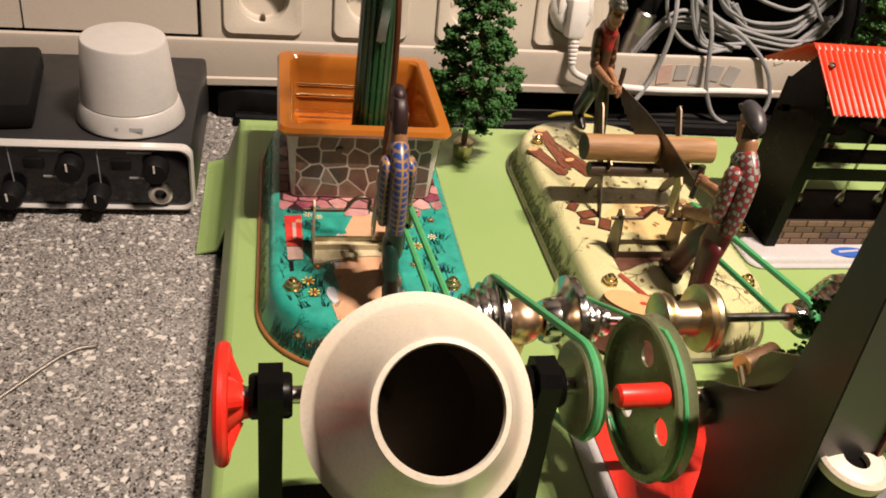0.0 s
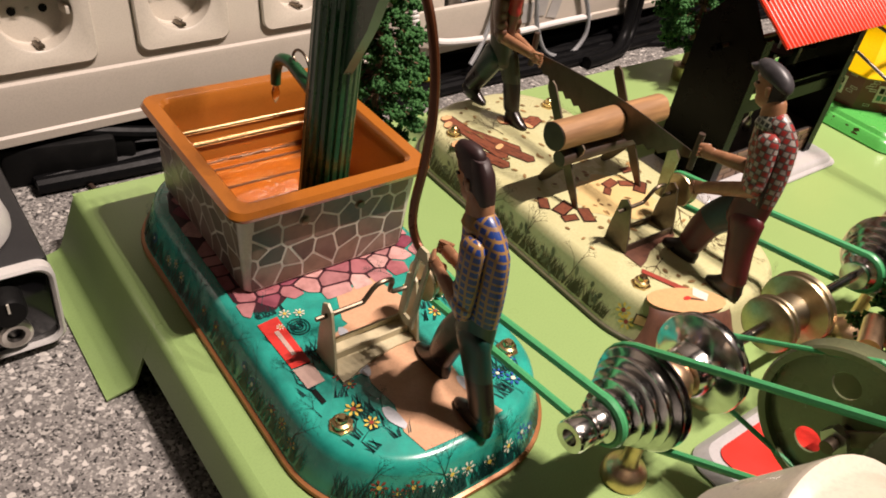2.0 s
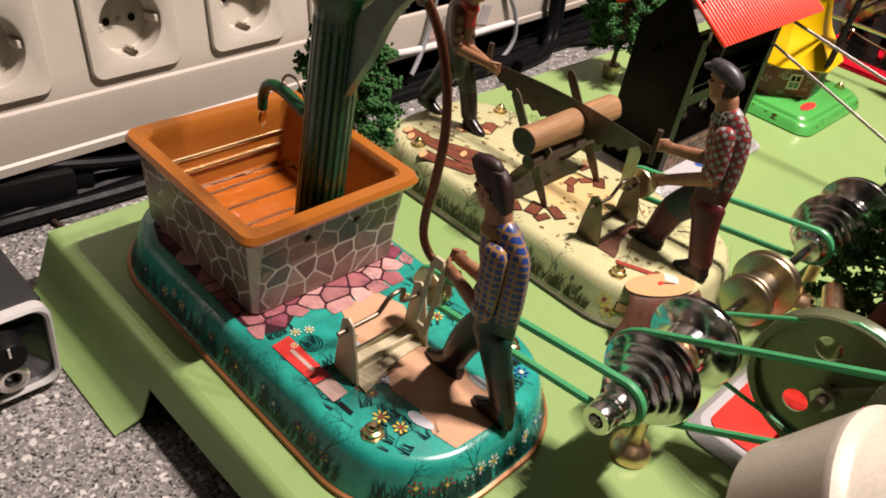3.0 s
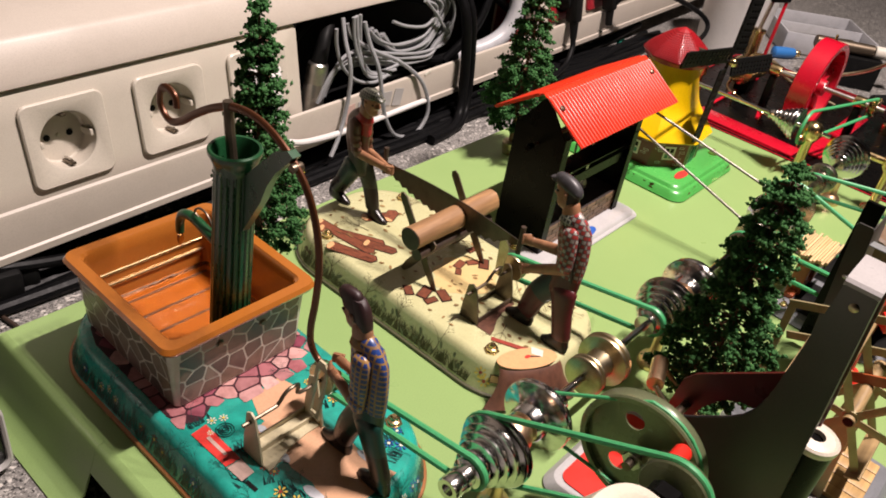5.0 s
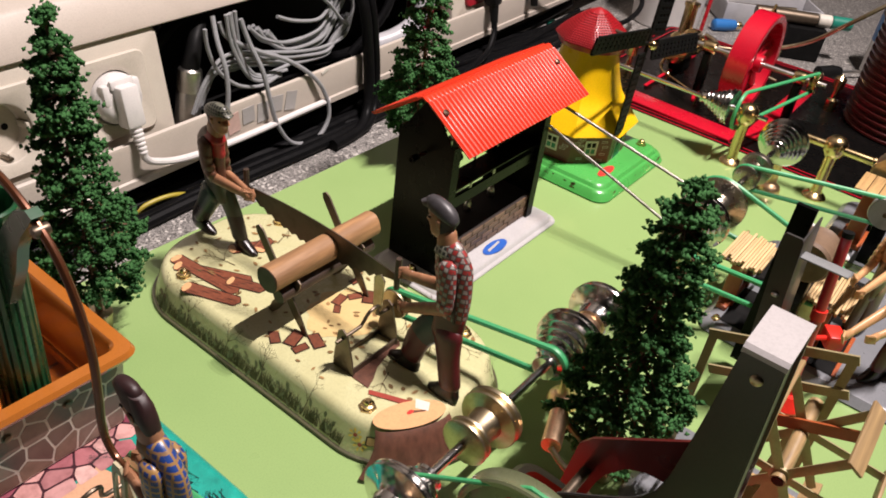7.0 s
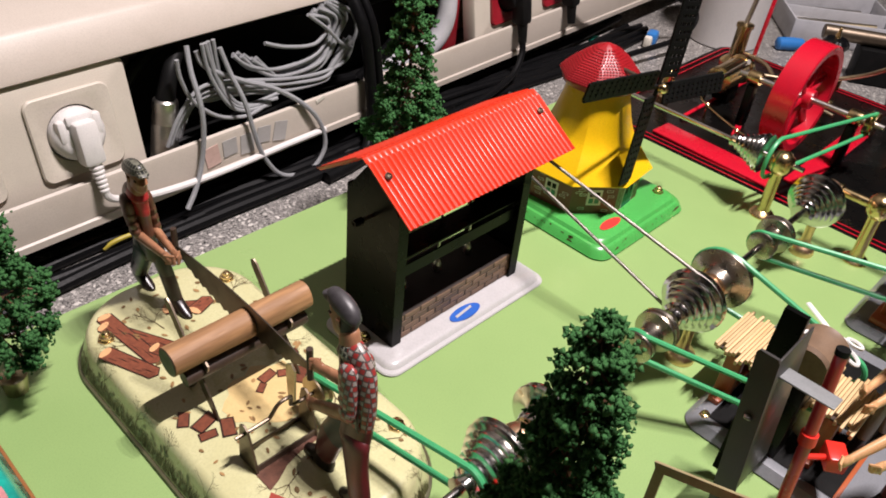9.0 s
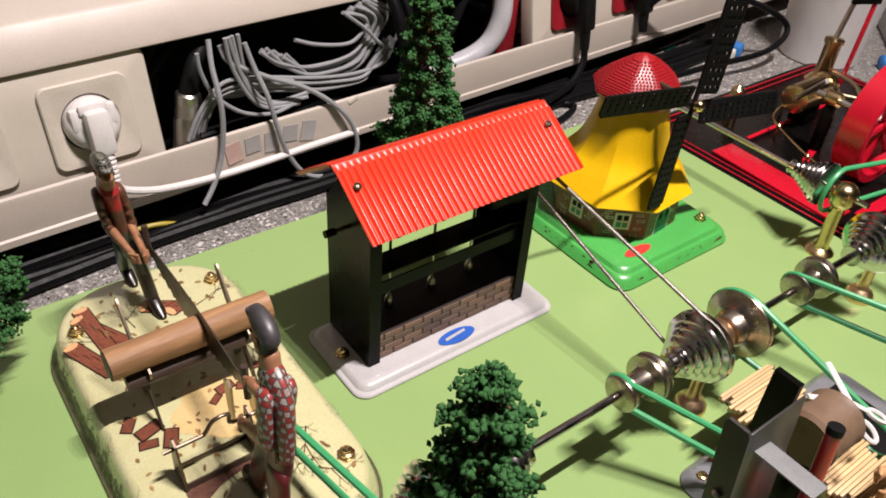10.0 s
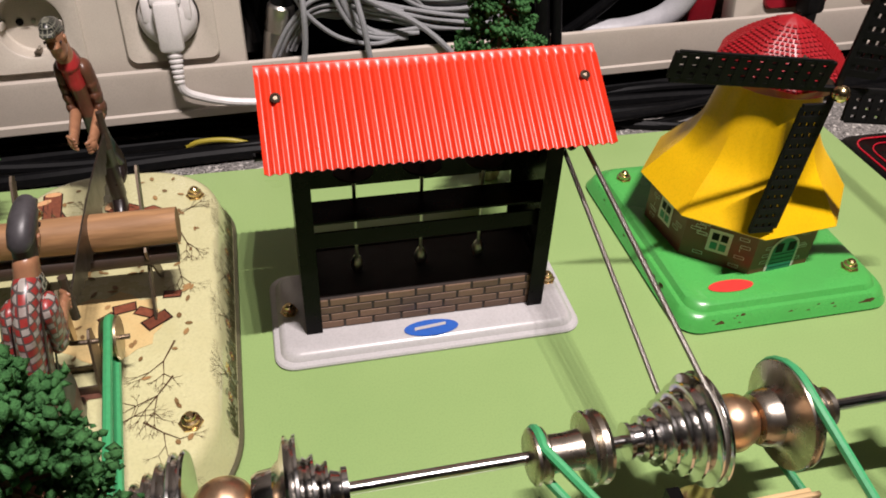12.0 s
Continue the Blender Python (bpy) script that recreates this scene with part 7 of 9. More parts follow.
bm = lathe([(0.0016, -0.1515), (0.0030, -0.1560), (0.0054, -0.1562), (0.0058, -0.1552), (0.0058, -0.1492), (0.0050, -0.1480)], 28, "x", (0, SY, SZ))
part("collar", bm, M["steel"], shaft)
turned("belt_pulley", SPOOL, -0.0485, 1, shaft, "old_brass", "stepped dull brass belt pulley", 1.04, 1.02)
turned("belt_pulley", SPOOL, 0.1510, 1, shaft, "bronze_steel", "spool-shaped belt pulley of browned steel", 0.84)
turned("belt_pulley", SPOOL, 0.2930, 1, shaft, "bronze_steel", "spool-shaped belt pulley of browned steel", 0.84)
add_cone(0.3800, -1, shaft)


def belt(name, a, ra, b, rb, axis_a, axis_b, mat, label, r=0.0017, flat=None, group=""):
    """A closed round belt over two pulleys of parallel or nearly parallel axles."""
    a, b = Vector(a), Vector(b)
    d = (b - a)
    ax = Vector(axis_a).normalized()
    bx = Vector(axis_b).normalized()
    dl = d - ax * d.dot(ax)
    dl.normalize()
    n = ax.cross(dl)
    db = d - bx * d.dot(bx)
    db.normalize()
    nb = bx.cross(db)
    if nb.dot(n) < 0:
        nb = -nb
    pts = []
    for k in range(13):
        t = math.pi / 2 + math.pi * k / 12
        pts.append(a + (dl * math.cos(t) + n * math.sin(t)) * ra)
    for k in range(13):
        t = -math.pi / 2 + math.pi * k / 12
        pts.append(b + (db * math.cos(t) + nb * math.sin(t)) * rb)
    full = []
    for i, p in enumerate(pts):
        q = pts[(i + 1) % len(pts)]
        full.append(p)
        if (q - p).length > 0.02:
            full += [p.lerp(q, t) for t in (0.25, 0.5, 0.75)]
    return solo(name, tube(full, r, 8, True, flat), M[mat], at(0, 0), label, "belt", group)


wp = (wheel_pump[0] + PX, wheel_pump[1], wheel_pump[2])
belt("drive_belt", wp, 0.0078, (-0.1407, SY, SZ), 0.0086, (1, 0, 0), (1, 0, 0), "green_belt", "green rubber belt driving the pump toy", group="drive belts")
belt("drive_belt", wheel_saw, 0.0078, (0.0238, SY, SZ), 0.0086, (1, 0, 0), (1, 0, 0), "green_belt", "green rubber belt from the line shaft to the sawyers", group="drive belts")
belt("spring_belt", (0.2075, 0.001, cam_z), 0.0085, (0.2104, SY, SZ), 0.0176, (1, 0, 0), (1, 0, 0), "spring", "steel spring belt from the line shaft to the hammer works", 0.0011, group="drive belts")

# ---- model trees ----


def tree(x, y, height, radius, seed, label, brass=True, power=0.82):
    rt = random.Random(seed)
    root = thing("model_tree", at(x, y), label, "model tree", "model trees")
    if brass:
        part("foot", lathe([(0.0056, 0.0), (0.0060, 0.0008), (0.0070, 0.0090), (0.0072, 0.0112), (0.0062, 0.0122), (0.0026, 0.0126)], 28), M["old_brass"], root, "turned brass foot")
    top = height - 0.004
    part("trunk", tube([(0, 0, 0.005), (0.0004, 0, height * 0.4), (0, 0.0003, top)], [0.0022, 0.0016, 0.0006], 10), M["twig"], root)
    tw, cr = bmesh.new(), bmesh.new()
    z = 0.036 if brass else 0.016
    z00 = z
    layer = 0
    base_v = [Vector(p) for p in ((1, 0, 0), (-1, 0, 0), (0, 1, 0), (0, -1, 0), (0, 0, 1), (0, 0, -1))]
    base_f = ((0, 2, 4), (2, 1, 4), (1, 3, 4), (3, 0, 4), (2, 0, 5), (1, 2, 5), (3, 1, 5), (0, 3, 5))

    def clump(c, r):
        turn = Euler((rt.uniform(0, 3), rt.uniform(0, 3), 0)).to_matrix()
        vs = [cr.verts.new(c + turn @ v * (r * rt.uniform(0.45, 1.6))) for v in base_v]
        for f in base_f:
            cr.faces.new([vs[i] for i in f])
    while z < top:
        u = (z - z00) / (top - z00)
        R = radius * (1 - u) ** power * (0.86 + 0.14 * math.sin(u * 9)) + 0.0026
        if u < 0.1:
            R *= 0.82 + 1.8 * u
        n = max(4, int(8 * R / radius + 4))
        for k in range(n):
            a = 2 * math.pi * (k + 0.37 * layer) / n + rt.uniform(-0.2, 0.2)
            rr = R * rt.uniform(0.74, 1.14)
            tip = Vector((rr * math.cos(a), rr * math.sin(a), z - rr * 0.16 + rt.uniform(-0.002, 0.002)))
            root_p = Vector((0, 0, z + 0.003))
            if rr > 0.007:
                add_tube(tw, [root_p, root_p.lerp(tip, 0.5) + Vector((0, 0, 0.0012)), tip], [0.0008, 0.0005, 0.0003], 4)
            m = 1 + int(rr / 0.0065)
            for j in range(m):
                t = 1 - 0.62 * j / max(1, m) if m > 1 else 0.9
                c0 = root_p.lerp(tip, t)
                for _ in range(36 if j < 2 else 10):
                    clump(c0 + Vector((rt.gauss(0, 1.15), rt.gauss(0, 1.15), rt.gauss(0, 0.75))) * 0.0017, rt.uniform(0.0006, 0.0017))
        z += 0.0096 + 0.0018 * rt.random()
        layer += 1
    for _ in range(40):
        clump(Vector((rt.gauss(0, 0.0016), rt.gauss(0, 0.0016), top + rt.uniform(-0.006, 0.004))), rt.uniform(0.0007, 0.0014))
    tagged(part("branch_wire", tw, M["twig"], root, smooth=0), kind="stuff")
    part("crown", cr, M["needles"], root, "dark green foam needles", smooth=180)
    return root


tree(-0.0850, 0.0890, 0.188, 0.029, 1, "green model fir tree on a brass foot beside the trough")
tree(0.2060, 0.1000, 0.190, 0.031, 2, "green model fir tree on a brass foot behind the hammer works")
tree(0.0255, -0.1780, 0.178, 0.0300, 3, "green model fir tree standing before the line shaft", power=0.62)

# ---- the audio interface, the volume dial, cables on the worktop ----
IX0, IX1, IY0, IY1, IZ0, IZ1 = -0.56, -0.2600, 0.067, 0.205, -0.0315, 0.0140
iface = thing("audio_interface", at(0, 0), "charcoal audio interface with a silver-rimmed front on the worktop", "audio interface")
ic = ((IX0 + IX1) / 2, (IY0 + IY1) / 2)
part("case", box((ic[0], ic[1] + 0.002, (IZ0 + IZ1) / 2), (IX1 - IX0 - 0.001, IY1 - IY0 - 0.004, IZ1 - IZ0 - 0.001), 0.003), M["interface"], iface)
bm = bmesh.new()
o = [(x, z) for x, z, _ in rounded((IX1 - IX0) / 2, (IZ1 - IZ0) / 2, 0.007, 5)]
sec = lambda s, y: [(ic[0] + x * (1 - s / ((IX1 - IX0) / 2)), y, (IZ0 + IZ1) / 2 + z * (1 - s / ((IZ1 - IZ0) / 2))) for x, z in o]
add_rings(bm, [sec(0.0, IY0 + 0.004), sec(0.0, IY0 - 0.0012), sec(0.0012, IY0 - 0.0022), sec(0.0024, IY0 - 0.0012), sec(0.0026, IY0 + 0.002)], False, False)
bmesh.ops.recalc_face_normals(bm, faces=bm.faces[:])
part("front_frame", bm, M["aluminium"], iface, "silver front frame")
front = part("front_panel", box((ic[0], IY0 + 0.0012, (IZ0 + IZ1) / 2), (IX1 - IX0 - 0.006, 0.002, IZ1 - IZ0 - 0.006), 0.0006), M["glassy_black"], iface, "glossy black front panel")
for k in range(6):
    x = -0.2815 - 0.049 * k
    kn = part("knob", lathe([(0.0078, 0.0), (0.0074, -0.0095), (0.0066, -0.011), (0.0001, -0.0114)], 28, "y", (x, IY0 + 0.0003, 0.0000)), M["black_soft"], iface, "round black knob")
    part("knob_mark", box((x, IY0 - 0.0113, 0.0040), (0.0009, 0.0006, 0.005)), M["white_print"], kn)
    part("button", box((x - 0.0205, IY0 - 0.0006, 0.0008), (0.0115, 0.0036, 0.0072), 0.0012), M["black_soft"], iface)
    if k == 0:
        part("jack", lathe([(0.0072, 0.001), (0.0072, -0.0022), (0.0058, -0.0030), (0.0038, -0.0024), (0.0036, 0.0004)], 26, "y", (x + 0.001, IY0, -0.0195)), M["nickel"], iface, "chrome-ringed headphone jack")
    else:
        j = part("knob", lathe([(0.0070, 0.0), (0.0066, -0.012), (0.0058, -0.0135), (0.0001, -0.0138)], 28, "y", (x + 0.014, IY0 + 0.0003, -0.0195)), M["black_soft"], iface, "round black knob")
        part("knob_mark", box((x + 0.014, IY0 - 0.0137, -0.0160), (0.0009, 0.0006, 0.005)), M["white_print"], j)
    part("panel_line", box((x - 0.0335, IY0 - 0.0002, -0.008), (0.0005, 0.0006, 0.036)), M["grey_cable"], front)
    for i in range(2):
        part("printed_bar", box((x - 0.0095, IY0 - 0.0002, 0.0092 - 0.018 * i), (0.014, 0.0006, 0.0012)), M["grey_cable"], front)
for x in (-0.275, -0.40):
    part("rubber_foot", lathe([(0.006, COUNTER + 0.0002), (0.006, IZ0)], 16, c=(x, IY0 + 0.012, 0)), M["black_soft"], iface)
    part("rubber_foot", lathe([(0.006, COUNTER + 0.0002), (0.006, IZ0)], 16, c=(x, IY1 - 0.02, 0)), M["black_soft"], iface)
dial = thing("volume_dial", at(-0.2995, 0.1050, 0.0140), "brushed silver volume dial standing on the audio interface", "volume dial")
part("foot_ring", lathe([(0.0305, 0.0002), (0.0322, 0.0010), (0.0322, 0.0030), (0.0296, 0.0128), (0.0291, 0.0134), (0.0278, 0.0136)], 64), M["aluminium"], dial)
part("dial_cap", lathe([(0.0276, 0.0134), (0.0288, 0.0142), (0.0285, 0.0160), (0.0248, 0.0508), (0.0240, 0.0522), (0.0225, 0.0526), (0.0001, 0.0528)], 64), M["aluminium"], dial)
part("printed_mark", box((0.003, -0.0308, 0.0065), (0.016, 0.0006, 0.0022), rot=rot_axis(-14, "X")), M["grey_cable"], dial)
box2 = thing("black_box", at(-0.395, 0.120, 0.0140, 8), "flat black plastic box lying on the audio interface", "box")
part("box_body", box((0, 0, 0.0085), (0.075, 0.085, 0.017), 0.003), M["black_soft"], box2)
part("box_lamp", box((-0.02, -0.0428, 0.009), (0.012, 0.0006, 0.004)), M["white_print"], box2)


def cable(name, pts, r, mat, label, cat="cable", group="", per=7, sides=10):
    return solo(name, tube(smooth_path(pts, per), r, sides), M[mat], at(0, 0), label, cat, group)


ZC = COUNTER
cable("thin_wire", [(-0.345, -0.098, ZC + 0.0012), (-0.33, -0.079, ZC + 0.0012), (-0.318, -0.064, ZC + 0.0012), (-0.309, -0.0565, ZC + 0.0012), (-0.3, -0.0545, ZC + 0.0014)], 0.0011, "spring", "thin bare grey wire end lying on the worktop")
cable("black_cable", [(-0.46, 0.232, 0.0), (-0.40, 0.230, 0.014), (-0.345, 0.226, 0.012), (-0.29, 0.222, 0.0), (-0.25, 0.219, -0.008), (-0.215, 0.206, -0.0085), (-0.15, 0.200, -0.020), (-0.05, 0.205, ZC + 0.0045), (0.1, 0.212, ZC + 0.0045)], 0.0042, "black_cable", "thick black cable running behind the dial to the adapter", group="black cables")
solo("brown_stick", tube([(-0.2165, 0.206, ZC + 0.0022), (-0.2100, 0.168, ZC + 0.0022)], 0.0015, 10), M["dark_wood"], at(0, 0), "thin brown stick lying on the worktop behind the board", "stick")
ad = thing("power_adapter", at(-0.222, 0.212, ZC + 0.0002, -8), "black power adapter lying among the cables on the worktop", "power adapter")
part("body", box((0, 0, 0.0125), (0.062, 0.030, 0.025), 0.003), M["black_soft"], ad)
part("nose", box((0.036, 0, 0.0115), (0.014, 0.016, 0.016), 0.003), M["black_soft"], ad)
# the bundle of black cables between the board and the wall
rc = random.Random(14)
for k in range(15):
    y0 = 0.198 + 0.0050 * k + rc.uniform(-0.002, 0.002)
    r = rc.choice((0.0026, 0.0032, 0.0038, 0.0042, 0.0050))
    lift = rc.choice((0, 0, 0.005, 0.009)) if k > 2 else 0
    pts = []
    n = 12
    for i in range(n):
        x = -0.24 + 0.98 * i / (n - 1)
        y = y0 + 0.02 * math.sin(2.2 * x + 0.3 * k) + rc.uniform(-0.005, 0.005)
        pts.append((x, min(y, 0.300), ZC + r + 0.0004 + lift * (0.5 + 0.5 * math.sin(i * 1.7 + k))))
    cable("black_cable", pts, r, "black_cable", "black cable lying slack on the worktop behind the board", group="black cables", per=5)
for k, (a, b, c, rr) in enumerate(((0.34, 0.405, 0.190, 0.0030), (0.36, 0.44, 0.186, 0.0034), (0.32, 0.39, 0.198, 0.0026))):
    cable("black_cable", [(a - 0.16, c + 0.045, ZC + rr), (a - 0.05, c + 0.022, ZC + rr), (a + 0.03, c, ZC + rr), (b, c + 0.004, ZC + rr), (b + 0.03, c + 0.02, ZC + rr), (b, c + 0.036, ZC + rr), (b - 0.10, c + 0.046, ZC + rr)], rr, "black_cable", "black cable looped on the worktop behind the hammer works", group="black cables")
cable("yellow_cable", [(0.022, 0.2195, ZC + 0.0030), (0.030, 0.2185, ZC + 0.0062), (0.042, 0.2175, ZC + 0.0075), (0.054, 0.2165, ZC + 0.0065), (0.064, 0.2165, ZC + 0.0030)], 0.0019, "yellow_sleeve", "short stretch of yellow cable among the black cables")
for x, rr, lb in ((0.377, 0.0068, "thick black cable hanging down over the trunking"), (0.391, 0.0050, "black cable hanging down over the trunking")):
    pts = [wall_at(0, 0) @ Vector(q) for q in ((x - 0.004, 0.285, 0.175), (x - 0.004, 0.262, 0.150), (x - 0.002, 0.236, 0.110), (x + 0.003, 0.229, 0.056), (x + 0.005, 0.226, 0.010), (x - 0.006, 0.218, -0.020), (x - 0.034, 0.206, -0.0300), (x - 0.085, 0.202, -0.0310))]
    solo("hanging_cable", tube(smooth_path(pts, 7), rr * WALL, 12), M["black_cable"], at(0, 0), lb, "cable", "black cables")

# ---- inside the open trunking: the coil of grey cable, plugs, tube ----
coil = thing("cable_coil", wall_at(0, 0), "tangled coil of grey braided cable in the open trunking", "cable coil")
rc = random.Random(77)


def strand(name, pts, y, wob=0.0, r=0.0021, label=""):
    q = [(x + rc.uniform(-wob, wob), y + rc.uniform(-wob, wob) * 1.2, z + rc.uniform(-wob, wob)) for x, z in pts]
    part(name, tube(smooth_path(q, 6), r, 8), M["grey_cable"], coil, label)


# the flat loops at one end of the coil
for k in range(11):
    e = 0.003 * k
    strand("cable_loop", [(0.225 + e, 0.108 - 0.4 * e), (0.246 + e, 0.090 - 0.6 * e), (0.285, 0.078 - 0.7 * e), (0.330 + 0.5 * e, 0.078 - 0.5 * e), (0.352 + 0.5 * e, 0.095), (0.349 + e, 0.114), (0.325 + e, 0.128 + 0.2 * e)], 0.266 + 0.002 * (k % 4), 0.0018)
for k in range(8):
    e = 0.003 * k
    strand("cable_loop", [(0.196 + e, 0.088 - 0.8 * e), (0.235 + e, 0.078 - 0.7 * e), (0.290, 0.066 - 0.7 * e), (0.340, 0.058 - 0.6 * e), (0.372 - e, 0.066 - 0.3 * e), (0.386 - 0.5 * e, 0.088)], 0.262 + 0.003 * (k % 3), 0.0018)
strand("cable_strand", [(0.263, 0.112), (0.291, 0.101), (0.329, 0.095), (0.350, 0.110)], 0.262)
strand("cable_strand", [(0.318, 0.130), (0.345, 0.108), (0.364, 0.088), (0.380, 0.078)], 0.260)
strand("cable_strand", [(0.357, 0.134), (0.386, 0.116), (0.394, 0.090), (0.380, 0.070)], 0.268)
# strands rising from the bottom and falling in front of the loops
for k in range(5):
    e = 0.005 * k
    strand("cable_strand", [(0.140 + e, 0.040), (0.156 + e, 0.068), (0.180 + e, 0.088 - e), (0.215 + e, 0.083 - e), (0.258 + e, 0.070 - e)], 0.258 + 0.002 * k, 0.0015)
for k in range(4):
    e = 0.005 * k
    strand("cable_strand", [(0.186 + e, 0.132), (0.192 + e, 0.104 - e), (0.206 + e, 0.070 - 0.6 * e), (0.226 + e, 0.052), (0.262 + e, 0.048 + 0.4 * e)], 0.254 + 0.002 * k, 0.0012)
strand("cable_strand", [(0.157, 0.126), (0.159, 0.106), (0.170, 0.080), (0.196, 0.056), (0.228, 0.046), (0.252, 0.050)], 0.252)
part("hanging_loop", tube(smooth_path([(0.206, 0.2560, 0.124), (0.211, 0.2500, 0.100), (0.217, 0.2380, 0.072), (0.222, 0.2330, 0.040), (0.231, 0.2320, 0.008), (0.248, 0.2300, -0.020), (0.270, 0.2290, -0.0310), (0.296, 0.2290, -0.0315), (0.314, 0.2300, -0.012), (0.311, 0.2330, 0.016), (0.292, 0.2360, 0.044), (0.262, 0.2460, 0.068), (0.225, 0.2540, 0.086), (0.190, 0.2580, 0.108), (0.184, 0.2620, 0.124)], 6), 0.0026, 8), M["grey_cable"], coil, "grey cable loop hanging over the rail")
part("hanging_end", tube(smooth_path([(0.172, 0.2580, 0.134), (0.168, 0.2480, 0.112), (0.167, 0.2370, 0.088), (0.166, 0.2340, 0.060), (0.160, 0.2335, 0.026), (0.148, 0.2300, 0.002), (0.134, 0.2260, -0.014)], 6), 0.0026, 8), M["grey_cable"], coil, "grey cable end hanging over the rail")
xlr = thing("cable_connector", wall_at(0.1400, 0.2720, 0.0) @ pose(0, 0, 0.0045, 0, 9, 0), "dull metal microphone connector standing in the trunking", "connector")
part("shell", lathe([(0.0128, 0.0), (0.0130, 0.006), (0.0130, 0.052), (0.0122, 0.0535), (0.0122, 0.0550), (0.0128, 0.0565), (0.0122, 0.0660), (0.0126, 0.0670), (0.0118, 0.0760), (0.0100, 0.0780)], 32), M["nickel"], xlr)
part("boot", tube(smooth_path([(0, 0, 0.077), (0.002, 0, 0.090), (0.008, 0.004, 0.106), (0.020, 0.012, 0.118)], 5), [0.0096 - 0.00022 * k for k in range(16)], 14), M["black_soft"], xlr)
for k, q in enumerate((((0.130, 0.320, 0.030), (0.128, 0.300, 0.090), (0.170, 0.296, 0.126), (0.240, 0.300, 0.128), (0.330, 0.310, 0.118), (0.420, 0.312, 0.090)), ((0.150, 0.300, 0.012), (0.240, 0.290, 0.022), (0.330, 0.292, 0.030), (0.420, 0.300, 0.016)), ((0.430, 0.300, 0.012), (0.480, 0.286, 0.060), (0.520, 0.292, 0.110), (0.590, 0.300, 0.130)), ((0.420, 0.310, 0.100), (0.500, 0.300, 0.104), (0.580, 0.296, 0.060)))):
    solo("black_cable", tube(smooth_path(q, 6), 0.0060, 10), M["black_cable"], wall_at(0, 0), "thick black cable inside the open trunking", "cable", "black cables")
solo("grey_tube", tube(smooth_path([(0.455, 0.300, 0.016), (0.500, 0.282, 0.024), (0.535, 0.272, 0.042), (0.552, 0.270, 0.072), (0.556, 0.276, 0.110), (0.550, 0.285, 0.130)], 8), 0.0125, 20), M["tube_grey"], wall_at(0, 0), "pale grey plastic tube inside the open trunking", "tube")
solo("grey_tube", tube(smooth_path([(0.124, 0.330, 0.020), (0.126, 0.315, 0.060), (0.134, 0.312, 0.100), (0.150, 0.318, 0.128)], 8), 0.0100, 16), M["interface"], wall_at(0, 0), "dark grey conduit inside the open trunking", "tube")
rt = thing("red_terminal", wall_at(0.582, 0.300, 0.0040), "dark red terminal block inside the trunking", "terminal block")
part("terminal_body", box((0, 0, 0.058), (0.030, 0.030, 0.115), 0.003), M["socket_red"], rt)
# black sheets on back and floor paint in the cavity's deep shade
dk = thing("shade_liner", wall_at(0, 0), "black sheets standing in for the shade inside the open trunking", "liner", kind="structure")
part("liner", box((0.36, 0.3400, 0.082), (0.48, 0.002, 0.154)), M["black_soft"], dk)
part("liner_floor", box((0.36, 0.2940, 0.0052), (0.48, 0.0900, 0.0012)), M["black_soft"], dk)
tp = thing("tape_marks", wall_at(0, 0), "torn remains of clear tape on the rail", "tape")
for k in range(5):
    part("tape_strip", box((0.176 + 0.021 * k, 0.23915, 0.0235 + 0.003 * (k % 2)), (0.0165, 0.0006, 0.022 - 0.004 * (k % 2)), rot=rot_axis(5 * k - 8, "Y")), M["clear_tape"] if k else M["label_pink"], tp)
part("tape_scrap", box((0.316, 0.2392, 0.0425), (0.012, 0.0008, 0.004), rot=rot_axis(-20, "Y")), M["white_print"], tp)

# ---- the cement mixer toy ----
mixer = thing("cement_mixer_toy", at(0, 0), "toy cement mixer with an ivory drum in a black yoke", "tin toy")
OC, C2 = Vector((-0.1705, -0.2455, 0.1235)), Vector((-0.1708, -0.2250, 0.1008))
d = (OC - C2).normalized()
q = d.to_track_quat("Z", "Y").to_matrix().to_4x4()
drum = part("drum", bmesh.new(), M["drum"], mixer, "ivory enamelled mixing drum")
L = (OC - C2).length
prof = [(0.0150, -0.034), (0.0225, -0.0335), (0.0255, -0.031), (0.0318, -0.004), (0.0326, -0.001), (0.0330, 0.0006), (0.0330, 0.0016), (0.0300, 0.0030), (0.0290, 0.0042), (0.0190, L - 0.0035), (0.0182, L - 0.0010), (0.0176, L), (0.0162, L + 0.0002), (0.0158, L - 0.0008)]
sh = part("shell", lathe(prof, 56, cap0=True, cap1=False), M["drum"], drum)
ins = part("drum_inside", lathe([(0.0159, L - 0.0010), (0.0275, 0.0035), (0.0305, 0.0), (0.0300, -0.004), (0.0240, -0.0300), (0.0001, -0.0312)], 56, cap0=False), M["drum_inside"], drum, "dark bare-metal inside with bolts")
for o in (sh, ins):
    o.matrix_basis = Matrix.Translation(C2) @ q
bolt = part("inner_bolt", lathe([(0.003, -0.031), (0.003, -0.0285), (0.0001, -0.028)], 6, c=(-0.006, 0.004, 0)), M["gunmetal"], drum)
bolt.matrix_basis = Matrix.Translation(C2) @ q
PYV, PZV = -0.2150, 0.0975
